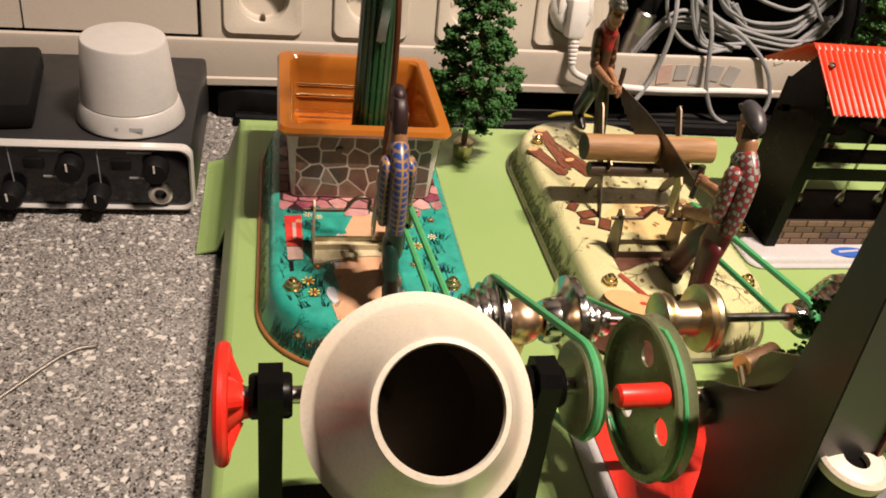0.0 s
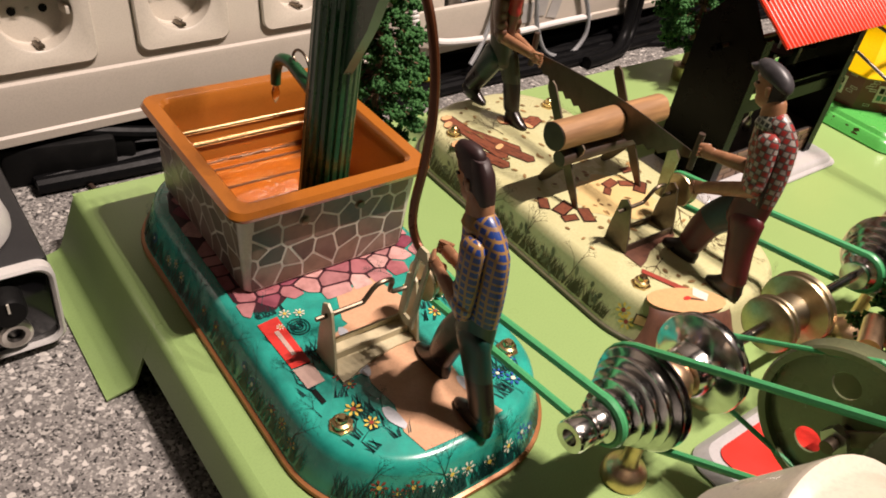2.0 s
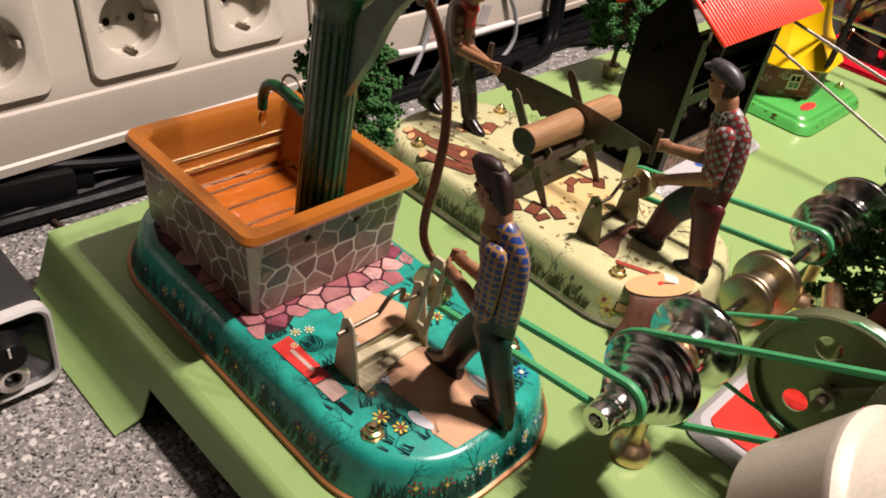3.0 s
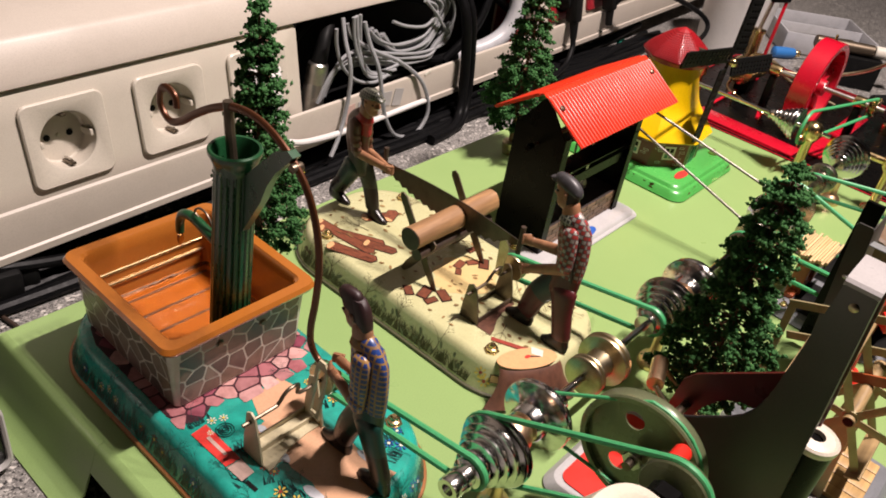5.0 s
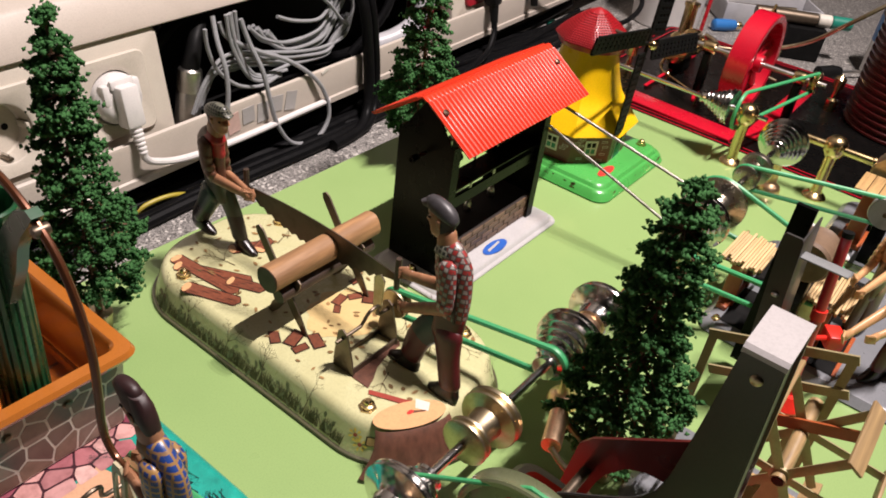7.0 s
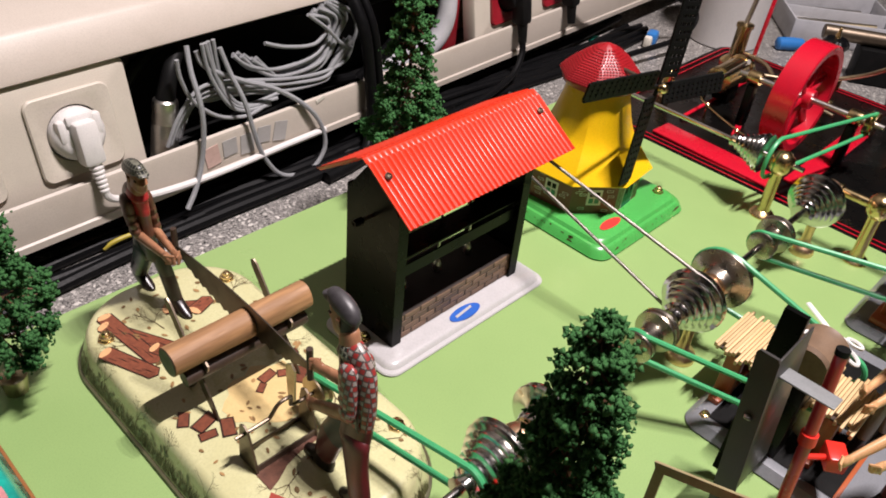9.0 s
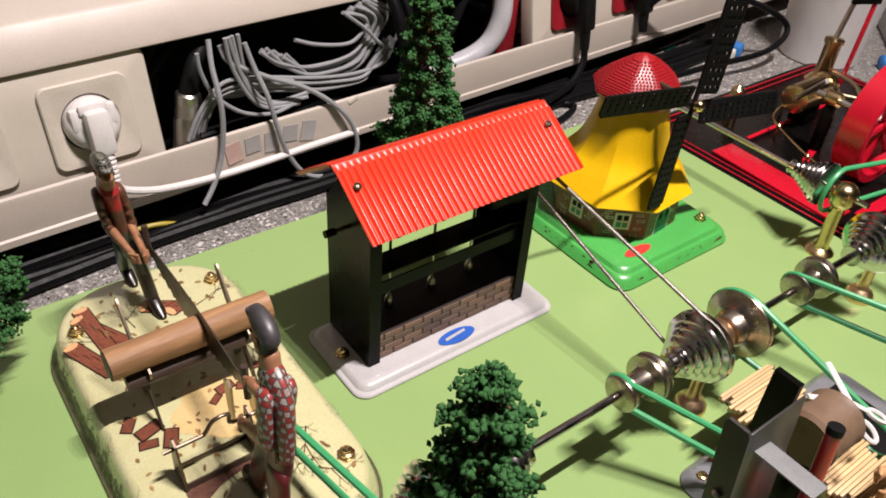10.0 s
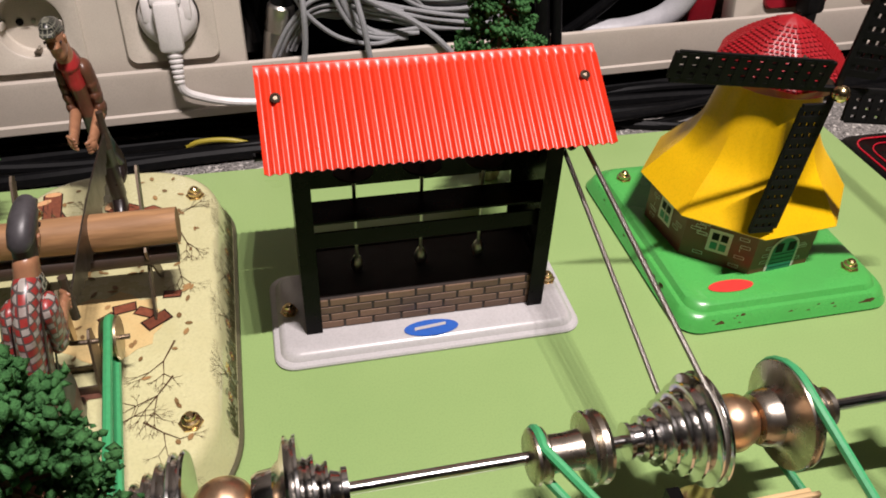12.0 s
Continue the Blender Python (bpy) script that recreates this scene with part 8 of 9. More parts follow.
for x0, x1 in ((-0.2165, -0.2065), (-0.1365, -0.1260)):
    xm = (x0 + x1) / 2
    side = part("yoke_side", bmesh.new(), M["black"], mixer, "black bent-metal yoke")
    out = [(PYV - 0.0070, PZV + 0.006), (PYV - 0.004, PZV + 0.009), (PYV + 0.004, PZV + 0.009), (PYV + 0.0070, PZV + 0.006), (PYV + 0.0070, PZV - 0.01), (PYV + 0.018, 0.006), (PYV - 0.018, 0.006), (PYV - 0.0070, PZV - 0.01)]
    part("upright", plate(out, "x", xm - 0.0034, xm + 0.0034), M["black"], side)
    part("bearing", lathe([(0.006, -0.006), (0.0066, -0.005), (0.0066, 0.005), (0.006, 0.006)], 20, "x", (xm, PYV, PZV)), M["black"], side)
for xa, xb in ((-0.2205, -0.1990), (-0.1420, -0.1150)):
    part("pivot", tube([(xa, PYV, PZV), (xb, PYV, PZV)], 0.0026, 12), M["nickel"], mixer, "steel pivot rod")
bm = bmesh.new()
add_rings(bm, [rounded(0.047, 0.042, 0.008, 5, (-0.170, -0.216), z) for z in (0.0002, 0.0015)] + [rounded(0.043, 0.038, 0.007, 5, (-0.170, -0.216), z) for z in (0.0058, 0.0064)])
part("base", bm, M["black"], mixer, "black pressed base")
part("cross_brace", box((-0.170, PYV + 0.004, 0.030), (0.0640, 0.0030, 0.012), 0.001), M["black"], mixer)
hwl = part("hand_wheel", bmesh.new(), M["bright_red"], mixer, "bright red tilting handwheel")
ring = [(-0.2245, PYV + 0.0155 * math.cos(a), (PZV - 0.0025) + 0.0155 * math.sin(a)) for a in [2 * math.pi * k / 36 for k in range(36)]]
part("wheel_rim", tube(ring, 0.0021, 10, True), M["bright_red"], hwl)
part("wheel_hub", lathe([(0.0085, -0.2240), (0.0070, -0.2215), (0.0046, -0.2185), (0.0044, -0.2160)], 20, "x", (0, PYV, (PZV - 0.0025))), M["bright_red"], hwl)
for k in range(4):
    a = math.pi / 4 + math.pi / 2 * k
    part("spoke", tube([(-0.2205, PYV + 0.005 * math.cos(a), (PZV - 0.0025) + 0.005 * math.sin(a)), (-0.2245, PYV + 0.0145 * math.cos(a), (PZV - 0.0025) + 0.0145 * math.sin(a))], 0.0019, 8), M["bright_red"], hwl)
part("belt_wheel", lathe([(0.0026, -0.003), (0.0142, -0.003), (0.0150, -0.0024), (0.0134, -0.0004), (0.0134, 0.0004), (0.0150, 0.0024), (0.0142, 0.003), (0.0026, 0.003)], 40, "x", (-0.1185, PYV, PZV - 0.0015)), M["pulley_green"], mixer, "olive green belt wheel")
belt("drive_belt", (-0.1185, PYV, PZV - 0.0015), 0.0146, (-0.1214, SY, SZ), 0.0186, (1, 0, 0), (1, 0, 0), "green_belt", "thick green rubber belt driving the cement mixer", 0.0015, group="drive belts")

# ---- the hand-driven toy press: base, flywheel, charcoal frame ----
press = thing("toy_press", at(0, 0), "charcoal toy press with an olive green flywheel", "tin toy")
bm = bmesh.new()
add_rings(bm, [rounded(0.0440 - i, 0.0640 - i, 0.010 - i * 0.4, 6, (-0.0370, -0.2075), z) for i, z in ((0.0004, 0.0002), (0.0, 0.0014), (0.0010, 0.0030), (0.0040, 0.0062))])
part("base", bm, M["grey_tin"], press, "pale grey pressed base")
part("base_inlay", slab([(x, y) for x, y, _ in rounded(0.036, 0.056, 0.006, 5, (-0.0370, -0.2075))], 0.0063, 0.0070), M["bright_red"], press, "orange-red inlay")
FXC, FYC, FZC, FR = -0.0740, -0.1860, 0.0585, 0.0312
fly = part("flywheel", bmesh.new(), M["pulley_green"], press, "glossy olive green flywheel with round holes")
bm = bmesh.new()
edges = []
for cy, cz, r, n in [(0, 0, 0.0284, 64), (0, 0, 0.0022, 12)] + [(0.0165 * math.cos(a), 0.0165 * math.sin(a), 0.0050, 20) for a in (radians(62), radians(182), radians(302))]:
    vs = [bm.verts.new((0.0004, cy + r * math.cos(2 * math.pi * k / n), cz + r * math.sin(2 * math.pi * k / n))) for k in range(n)]
    edges += [bm.edges.new((vs[k], vs[(k + 1) % n])) for k in range(n)]
bmesh.ops.triangle_fill(bm, use_beauty=True, use_dissolve=False, edges=edges)
ext = bmesh.ops.extrude_face_region(bm, geom=bm.faces[:])
bmesh.ops.translate(bm, vec=(-0.0010, 0, 0), verts=[g for g in ext["geom"] if isinstance(g, bmesh.types.BMVert)])
bmesh.ops.recalc_face_normals(bm, faces=bm.faces[:])
ob = part("disc", bm, M["pulley_green"], fly, smooth=30)
ob.matrix_basis = pose(FXC, FYC, FZC)
part("rim", lathe([(0.0282, -0.0040), (0.0306, -0.0044), (0.0314, -0.0036), (0.0298, -0.0012), (0.0298, 0.0012), (0.0314, 0.0036), (0.0306, 0.0044), (0.0282, 0.0040), (0.0282, -0.0040)], 56, "x", (FXC, FYC, FZC), False, False), M["pulley_green"], fly, "grooved rim")
part("axle", tube([(-0.0880, FYC, FZC), (-0.020, FYC, FZC)], 0.0024, 12), M["gunmetal"], fly)
part("axle_nut", lathe([(0.005, -0.0835), (0.005, -0.0795), (0.0035, -0.0790)], 6, "x", (0, FYC, FZC)), M["nickel"], fly)
part("crank_arm", box((-0.0805, FYC - 0.0085, FZC + 0.0085), (0.0014, 0.0260, 0.0060), 0.0006, rot_axis(-45, "X")), M["gunmetal"], fly)
part("crank_grip", lathe([(0.0030, -0.1010), (0.0040, -0.1000), (0.0042, -0.0840), (0.0034, -0.0825)], 20, "x", (0.0025, FYC - 0.0185, FZC + 0.0215)), M["bright_red"], fly, "bright red crank grip")
belt("drive_belt", (FXC, FYC, FZC), 0.0300, (-0.0842, SY, SZ), 0.0120, (1, 0, 0), (1, 0, 0), "green_belt", "thin green rubber belt from the line shaft to the flywheel", 0.0010, group="drive belts")
# the frame: two upright plates joined by a flange along the back and a folded top
press_frame = part("press_frame", bmesh.new(), M["frame_grey"], press, "charcoal enamelled press frame")


def lean(y, z):
    return -0.0442 - 0.0815 * z


front = [(-0.2395, 0.1770), (-0.2267, 0.1770), (-0.2240, 0.1400), (-0.2217, 0.1150), (-0.2207, 0.1080), (-0.2186, 0.0990), (-0.2150, 0.0920), (-0.2100, 0.0862), (-0.1965, 0.0745), (-0.1895, 0.0690), (-0.1840, 0.0640), (-0.1835, 0.0580), (-0.1870, 0.0530), (-0.1960, 0.0440), (-0.1990, 0.0300), (-0.2000, 0.0072), (-0.2455, 0.0072), (-0.2445, 0.0650)]
bm = bmesh.new()
add_rings(bm, [[(lean(y, z) + t, y, z) for y, z in front] for t in (-0.0008, 0.0008)])
bmesh.ops.recalc_face_normals(bm, faces=bm.faces[:])
bmesh.ops.bevel(bm, geom=[e for e in bm.edges if len(e.link_faces) == 2 and e.calc_face_angle(0) > 0.8], offset=0.0004, segments=2, affect="EDGES", clamp_overlap=True)
part("side_plate", bm, M["frame_grey"], press_frame)
rear = [(-0.2395, 0.1790), (-0.2267, 0.1790), (-0.2200, 0.1080), (-0.1850, 0.0795), (-0.1800, 0.0720), (-0.1760, 0.0420), (-0.1880, 0.0400), (-0.1915, 0.0560), (-0.1940, 0.0630), (-0.2010, 0.0740), (-0.2090, 0.0790), (-0.2180, 0.0800), (-0.2190, 0.0072), (-0.2455, 0.0072), (-0.2445, 0.0650)]
bm = bmesh.new()
add_rings(bm, [[(lean(y, z) + 0.0225 + t, y, z) for y, z in rear] for t in (-0.0008, 0.0008)])
bmesh.ops.recalc_face_normals(bm, faces=bm.faces[:])
part("rear_plate", bm, M["maroon"], press_frame, "maroon painted rear plate")
bm = bmesh.new()
add_rings(bm, [[(lean(y, z) + 0.0012 + 0.0202 * k, y + o, z) for y, z in ((-0.2448, 0.0072), (-0.2440, 0.0650), (-0.2390, 0.1760))] + [(lean(y, z) + 0.0012 + 0.0202 * k, y + o + 0.0012, z) for y, z in ((-0.2390, 0.1760), (-0.2440, 0.0650), (-0.2448, 0.0072))] for k, o in ((0, 0.0006), (1, 0.0006))])
bmesh.ops.recalc_face_normals(bm, faces=bm.faces[:])
part("frame_flange", bm, M["frame_grey"], press_frame)
rv = part("rivet", ball_bm(0.0020, 16, 0.5), M["old_brass"], press_frame)
rv.matrix_basis = pose(lean(0, 0.1690) - 0.0010, -0.2335, 0.1690, 0, 90, 0)
bm = bmesh.new()
rows = []
for x, z in ((-0.0594, 0.1764), (-0.0593, 0.1780), (-0.0580, 0.1792), (-0.0480, 0.1798), (-0.0370, 0.1802), (-0.0352, 0.1794), (-0.0350, 0.1776)):
    rows.append([(x, -0.2398, z), (x, -0.2264, z), (x + (0.0008 if x < -0.055 else 0), -0.2264, z - 0.0008), (x + (0.0008 if x < -0.055 else 0), -0.2398, z - 0.0008)])
add_rings(bm, rows)
bmesh.ops.recalc_face_normals(bm, faces=bm.faces[:])
part("frame_cap", bm, M["lit_cap"], press_frame, "folded top of the frame, coloured pale for the lamp's reflection")
part("bearing_box", box((-0.0490, -0.1900, 0.0560), (0.0080, 0.0100, 0.0100), 0.0010), M["frame_grey"], press)
cp = part("copper_roller", tube([(-0.0215, -0.1660, 0.0530), (-0.0030, -0.1590, 0.0530)], 0.0046, 18), M["copper"], press, "copper roller on bent wire legs")
for sx, yy in ((-0.0225, -0.1665), (-0.0015, -0.1585)):
    part("wire_leg", tube(smooth_path([(sx, yy, 0.053), (sx + 0.001, yy - 0.008, 0.046), (sx + 0.004, yy - 0.024, 0.034), (sx + 0.003, yy - 0.030, 0.030)], 4), 0.0015, 8), M["old_brass"], cp)
rl = part("roller_can", lathe([(0.0098, 0.058), (0.0100, 0.088)], 30, c=(-0.0380, -0.2440, 0)), M["black"], press, "black can with a pale grooved top")
part("roller_top", lathe([(0.0105, 0.0880), (0.0108, 0.0890), (0.0108, 0.0912), (0.0098, 0.0922), (0.0085, 0.0915), (0.0062, 0.0922), (0.0040, 0.0926), (0.0038, 0.0905)], 32, c=(-0.0380, -0.2440, 0), cap1=False), M["drum"], rl)
part("roller_bore", lathe([(0.0001, 0.0900), (0.0039, 0.0900), (0.0039, 0.0912)], 20, c=(-0.0380, -0.2440, 0), cap1=False), M["black"], rl, "dark hollow of the can top")
part("can_support", box((-0.0380, -0.2440, 0.0330), (0.010, 0.010, 0.0500), 0.001), M["black"], press)

# ---- tin workshop toys beyond the tree ----
bench = thing("workshop_toy", at(0, 0), "grey tin base with terracotta stands and wood-print bench tops", "tin toy")
bm = bmesh.new()
add_rings(bm, [rounded(0.0720 - i, 0.0640 - i, 0.011 - i * 0.4, 6, (0.2480, -0.2280), z) for i, z in ((0.0004, 0.0002), (0.0, 0.0012), (0.0012, 0.0026), (0.0042, 0.0060), (0.0070, 0.0066))])
part("base", bm, M["tray_grey"], bench, "worn grey pressed base")
screw_on(bench, 0.1860, -0.1740, 0.0060, 0.7)
for k, (x, y) in enumerate(((0.2220, -0.1720), (0.2190, -0.2280))):
    st = part("bench_stand", bmesh.new(), M["terracotta"], bench, "terracotta bench stand")
    for dx in (-0.014, 0.014):
        part("stand_leg", box((x + dx, y, 0.0225), (0.0050, 0.0100, 0.0320), 0.0010), M["terracotta"], st)
    part("stand_foot", box((x, y, 0.0085), (0.050, 0.0070, 0.0040), 0.0010), M["terracotta"], st)
    part("stand_shade", box((x, y + 0.004, 0.020), (0.026, 0.0030, 0.0260)), M["black_soft"], st)
    rr = random.Random(k)
    for i in range(14):
        part("bench_slat", box((x + rr.uniform(-0.004, 0.004), y - 0.0125 + 0.0019 * i, 0.0402 + rr.uniform(0, 0.0009)), (0.0400 + rr.uniform(-0.006, 0.006), 0.0017, 0.0030), 0.0004), M["slat_wood"], st)
    part("slat_bed", box((x, y, 0.0384), (0.034, 0.026, 0.0014)), M["dark_wood"], st)
for x0, x1, y0, y1 in ((0.1860, 0.2340, -0.2060, -0.1760), (0.1860, 0.2340, -0.2480, -0.2140), (0.2420, 0.3050, -0.2480, -0.1760)):
    pn = part("printed_panel", flat_shape([(x0, y0), (x1, y0), (x1, y1), (x0, y1)], 0.0070), M["black_soft"], bench)
    part("panel_border", box(((x0 + x1) / 2, y0 - 0.0012, 0.0074), (x1 - x0, 0.0024, 0.0014), 0.0003), M["terracotta"], pn)
post = part("black_post", plate([(-0.2190, 0.0066), (-0.2086, 0.0066), (-0.1998, 0.117), (-0.2010, 0.1190), (-0.2090, 0.1190), (-0.2102, 0.117)], "x", 0.1210, 0.1225), M["frame_grey"], bench, "flat charcoal upright")
part("post_flange", box((0.1400, -0.2122, 0.0770), (0.0330, 0.0010, 0.0800), 0.0003, rot_axis(-4.5, "X")), M["frame_grey"], post, "charcoal metal flange joining the uprights")
part("post_rivet", ball_bm(0.0020, 12, 0.6), M["nickel"], post).location = (0.1206, -0.2078, 0.084)
p2 = part("black_post", plate([(-0.2060, 0.0066), (-0.1950, 0.0066), (-0.1950, 0.118), (-0.2060, 0.118)], "x", 0.1570, 0.1600), M["black"], bench, "flat charcoal upright")
part("bracket", box((0.1345, -0.2215, 0.1040), (0.0105, 0.0260, 0.0009), 0.0003, rot_axis(8, "Y")), M["clear_strip"], bench, "thin clear plastic bracket")
part("rod_tip", tube([(0.1535, -0.2243, 0.1130), (0.1538, -0.2240, 0.1160)], 0.0031, 14), M["black_soft"], bench, "black tip of the red rod")
rod = part("red_rod", tube([(0.1455, -0.2345, 0.0006), (0.1495, -0.2295, 0.060), (0.1536, -0.2242, 0.1136)], 0.0029, 14), M["red"], bench, "slanting red rod")
part("rod_collar", tube([(0.1497, -0.2292, 0.063), (0.1501, -0.2286, 0.069)], 0.0040, 14), M["bright_red"], rod)
part("rod_socket", lathe([(0.0090, 0.0003), (0.0094, 0.0045), (0.0066, 0.0090), (0.0050, 0.0120)], 20, c=(0.1455, -0.2345, 0)), M["bright_red"], rod)
sp = part("tongs", bmesh.new(), M["pale_light"], bench, "pale plastic crossed tongs with looped handles")
for tip, grip in (((0.2276, -0.1897, 0.0775), (0.2080, -0.2262, 0.0720)), ((0.1925, -0.1990, 0.0850), (0.2262, -0.2225, 0.0700))):
    mid = Vector((0.2145, -0.2084, 0.0772))
    part("blade", tube([Vector(tip), Vector(tip).lerp(mid, 0.5), mid, mid.lerp(Vector(grip), 0.45)], 0.0, 8, flat=(0.0016, 0.0007)), M["pale_light"], sp)
    g = Vector(grip)
    along = (g - mid).normalized()
    across = along.cross(Vector((0, 0, 1))).normalized()
    loop = [mid.lerp(g, 0.74) + along * 0.0050 * math.cos(2 * math.pi * k / 14) + across * 0.0026 * math.sin(2 * math.pi * k / 14) for k in range(14)]
    part("grip_loop", tube(loop, 0.0011, 6, True), M["pale_light"], sp)
bg = lathe([(0.002, -0.0120), (0.0120, -0.0124), (0.0136, -0.0105), (0.0126, -0.005), (0.0132, 0.002), (0.0124, 0.008), (0.0134, 0.0112), (0.0110, 0.0128), (0.002, 0.0120)], 28, "x", (0.1930, -0.2090, 0.0740))
part("drum_roll", bg, surface("brown_leather_print", (0.2, 0.13, 0.08), 0.5, second=(0.1, 0.06, 0.035), scale=90, bump=0.05), bench, "brown round barrel")
part("barrel_stand", box((0.1930, -0.2090, 0.0330), (0.014, 0.012, 0.0540), 0.001), M["black"], bench)
bw = lathe([(0.002, -0.003), (0.0105, -0.003), (0.011, -0.002), (0.0092, 0), (0.011, 0.002), (0.0105, 0.003), (0.002, 0.003)], 28, "x", (0.2080, -0.2190, 0.0240))
part("belt_wheel", bw, M["old_brass"], bench, "small brass belt wheel")
belt("drive_belt", (0.2435, SY, SZ), 0.0186, (0.2580, -0.2180, 0.0300), 0.0090, (1, 0, 0), (1, 0, 0), "green_belt", "green rubber belt from the line shaft to the workshop toy", group="drive belts")
belt("drive_belt", (0.1540, SY, SZ), 0.0088, (0.2080, -0.2190, 0.0240), 0.0098, (1, 0, 0), (1, 0, 0), "green_belt", "green rubber belt driving the workshop toy", group="drive belts")
man("painted tin craftsman in a brown apron at the bench", pose(0.2260, -0.2430, 0.0064, 0, 0, 78), 1, 0.0, (-0.0040, 0.0830, 0.2),
    ((-0.016, 0.0330, 0.0092), (-0.016, 0.0450, 0.0092), (-0.0155, 0.0570, 0.0100), (-0.0130, 0.0700, 0.0108), (-0.009, 0.0785, 0.0072)),
    ((0.0018, ((-0.014, 0.0380, 0.0086), (-0.010, 0.0240, 0.0070), (-0.008, 0.0080, 0.0060)), 0.0050, -0.0150, 3), (-0.0018, ((-0.018, 0.0360, 0.0086), (-0.020, 0.0240, 0.0070), (-0.024, 0.0080, 0.0060)), -0.0100, -0.0300, 3)),
    ((-1, (-0.012, 0.0720), (-0.006, 0.0560), (0.022, 0.0520), 0.0), (1, (-0.012, 0.0720), (-0.004, 0.0580), (0.022, 0.0580), 0.0)),
    [M["peach"], M["hair"], M["peach"], M["apron"], M["boots"], M["scarf_red"], M["apron"], M["boots"]], extra="bib", sole=0.0002, belt_z=0.0450)
man("painted tin smith in maroon trousers reaching towards the bench", pose(0.1970, -0.2660, 0.0064, 0, 0, 60), 1, 0.0, (-0.0040, 0.0830, 0.2),
    ((-0.016, 0.0330, 0.0092), (-0.016, 0.0450, 0.0092), (-0.0155, 0.0570, 0.0100), (-0.0130, 0.0700, 0.0108), (-0.009, 0.0785, 0.0072)),
    ((0.0018, ((-0.014, 0.0380, 0.0086), (-0.010, 0.0240, 0.0070), (-0.008, 0.0080, 0.0060)), 0.0050, -0.0150, 3), (-0.0018, ((-0.018, 0.0360, 0.0086), (-0.020, 0.0240, 0.0070), (-0.024, 0.0080, 0.0060)), -0.0100, -0.0300, 3)),
    ((-1, (-0.012, 0.0720), (-0.006, 0.0540), (0.020, 0.0440), 0.2), (1, (-0.012, 0.0720), (0.006, 0.0560), (0.034, 0.0440), 0.2)),
    [M["peach"], M["hair"], M["peach"], M["trousers_red"], M["boots"], M["hair"], M["trousers_red"], M["boots"]], sole=0.0002, belt_z=0.0450)
ham = thing("toy_hammer", at(0, 0), "small red toy hammer held by the tin smith", "toy hammer")
part("hammer_head", box((0.1850, -0.2395, 0.0330), (0.013, 0.010, 0.010), 0.001, rot_axis(35, "Z")), M["bright_red"], ham)
part("hammer_shaft", tube([(0.185, -0.2395, 0.033), (0.170, -0.2290, 0.0360)], 0.0016, 8), M["bright_red"], ham)

# second base further along, with its own bench and wheel
bench2 = thing("workshop_toy", at(0, 0), "grey tin base with a terracotta stand and belt wheel", "tin toy")
bm = bmesh.new()
add_rings(bm, [rounded(0.0480 - i, 0.0560 - i, 0.010 - i * 0.4, 6, (0.3850, -0.2480), z) for i, z in ((0.0004, 0.0002), (0.0, 0.0012), (0.0012, 0.0026), (0.0042, 0.0060), (0.0070, 0.0066))])
part("base", bm, M["tray_grey"], bench2, "worn grey pressed base")
part("stand_leg", box((0.3600, -0.2140, 0.030), (0.012, 0.0120, 0.0470), 0.0012), M["terracotta"], bench2)
part("stand_foot", box((0.3600, -0.2140, 0.0090), (0.030, 0.0180, 0.0045), 0.0010), M["terracotta"], bench2)
for i in range(3):
    part("bench_plank", box((0.3560, -0.2220 + 0.0082 * i, 0.0556), (0.034, 0.0078, 0.0040), 0.0006), M["wood_print"], bench2)
part("belt_wheel", lathe([(0.002, -0.004), (0.0115, -0.004), (0.0120, -0.003), (0.0098, 0), (0.0120, 0.003), (0.0115, 0.004), (0.002, 0.004)], 32, "x", (0.3260, -0.2290, 0.0540)), M["grey_tin"], bench2, "pale grey belt wheel")
part("wheel_post", box((0.3340, -0.2290, 0.0310), (0.006, 0.010, 0.0490), 0.001), M["black"], bench2)
part("wheel_axle", tube([(0.3200, -0.2290, 0.0540), (0.3500, -0.2290, 0.0540)], 0.0018, 8), M["gunmetal"], bench2)
part("brass_drum", lathe([(0.002, -0.010), (0.016, -0.010), (0.017, -0.008), (0.017, 0.008), (0.016, 0.010), (0.002, 0.010)], 32, "x", (0.3900, -0.2200, 0.0560)), M["old_brass"], bench2)
part("drum_post", box((0.3900, -0.2200, 0.0230), (0.010, 0.010, 0.0340), 0.001), M["black"], bench2)
belt("drive_belt", (0.2960, SY, SZ), 0.0088, (0.3260, -0.2290, 0.0540), 0.0105, (1, 0, 0), (1, 0, 0), "green_belt", "long green rubber belt driving the second workshop base", group="drive belts")

# the spoked treadwheel and its open frame of olive-gold strips, close to the camera's path
tw = thing("toy_treadwheel", at(0, 0), "olive-gold tin treadwheel with wood-print rungs in an open frame", "tin toy")
L0, L1 = Vector((0.0205, -0.2507, 0.0645)), Vector((0.0720, -0.2490, 0.0715))
axis = (L1 - L0).normalized()
e1 = Vector((0, 0, 1)) - axis * axis.z
e2 = axis.cross(e1)
WR = 0.036
part("log_axle", tube([L0, L0.lerp(L1, 0.5), L1], 0.0033, 18), M["rung_wood"], tw, "hollow axle printed as a striped log")
part("axle_bore", tube([L0 - axis * 0.0003, L0 + axis * 0.0004], 0.0026, 16), M["black"], tw, "dark hollow end of the axle")
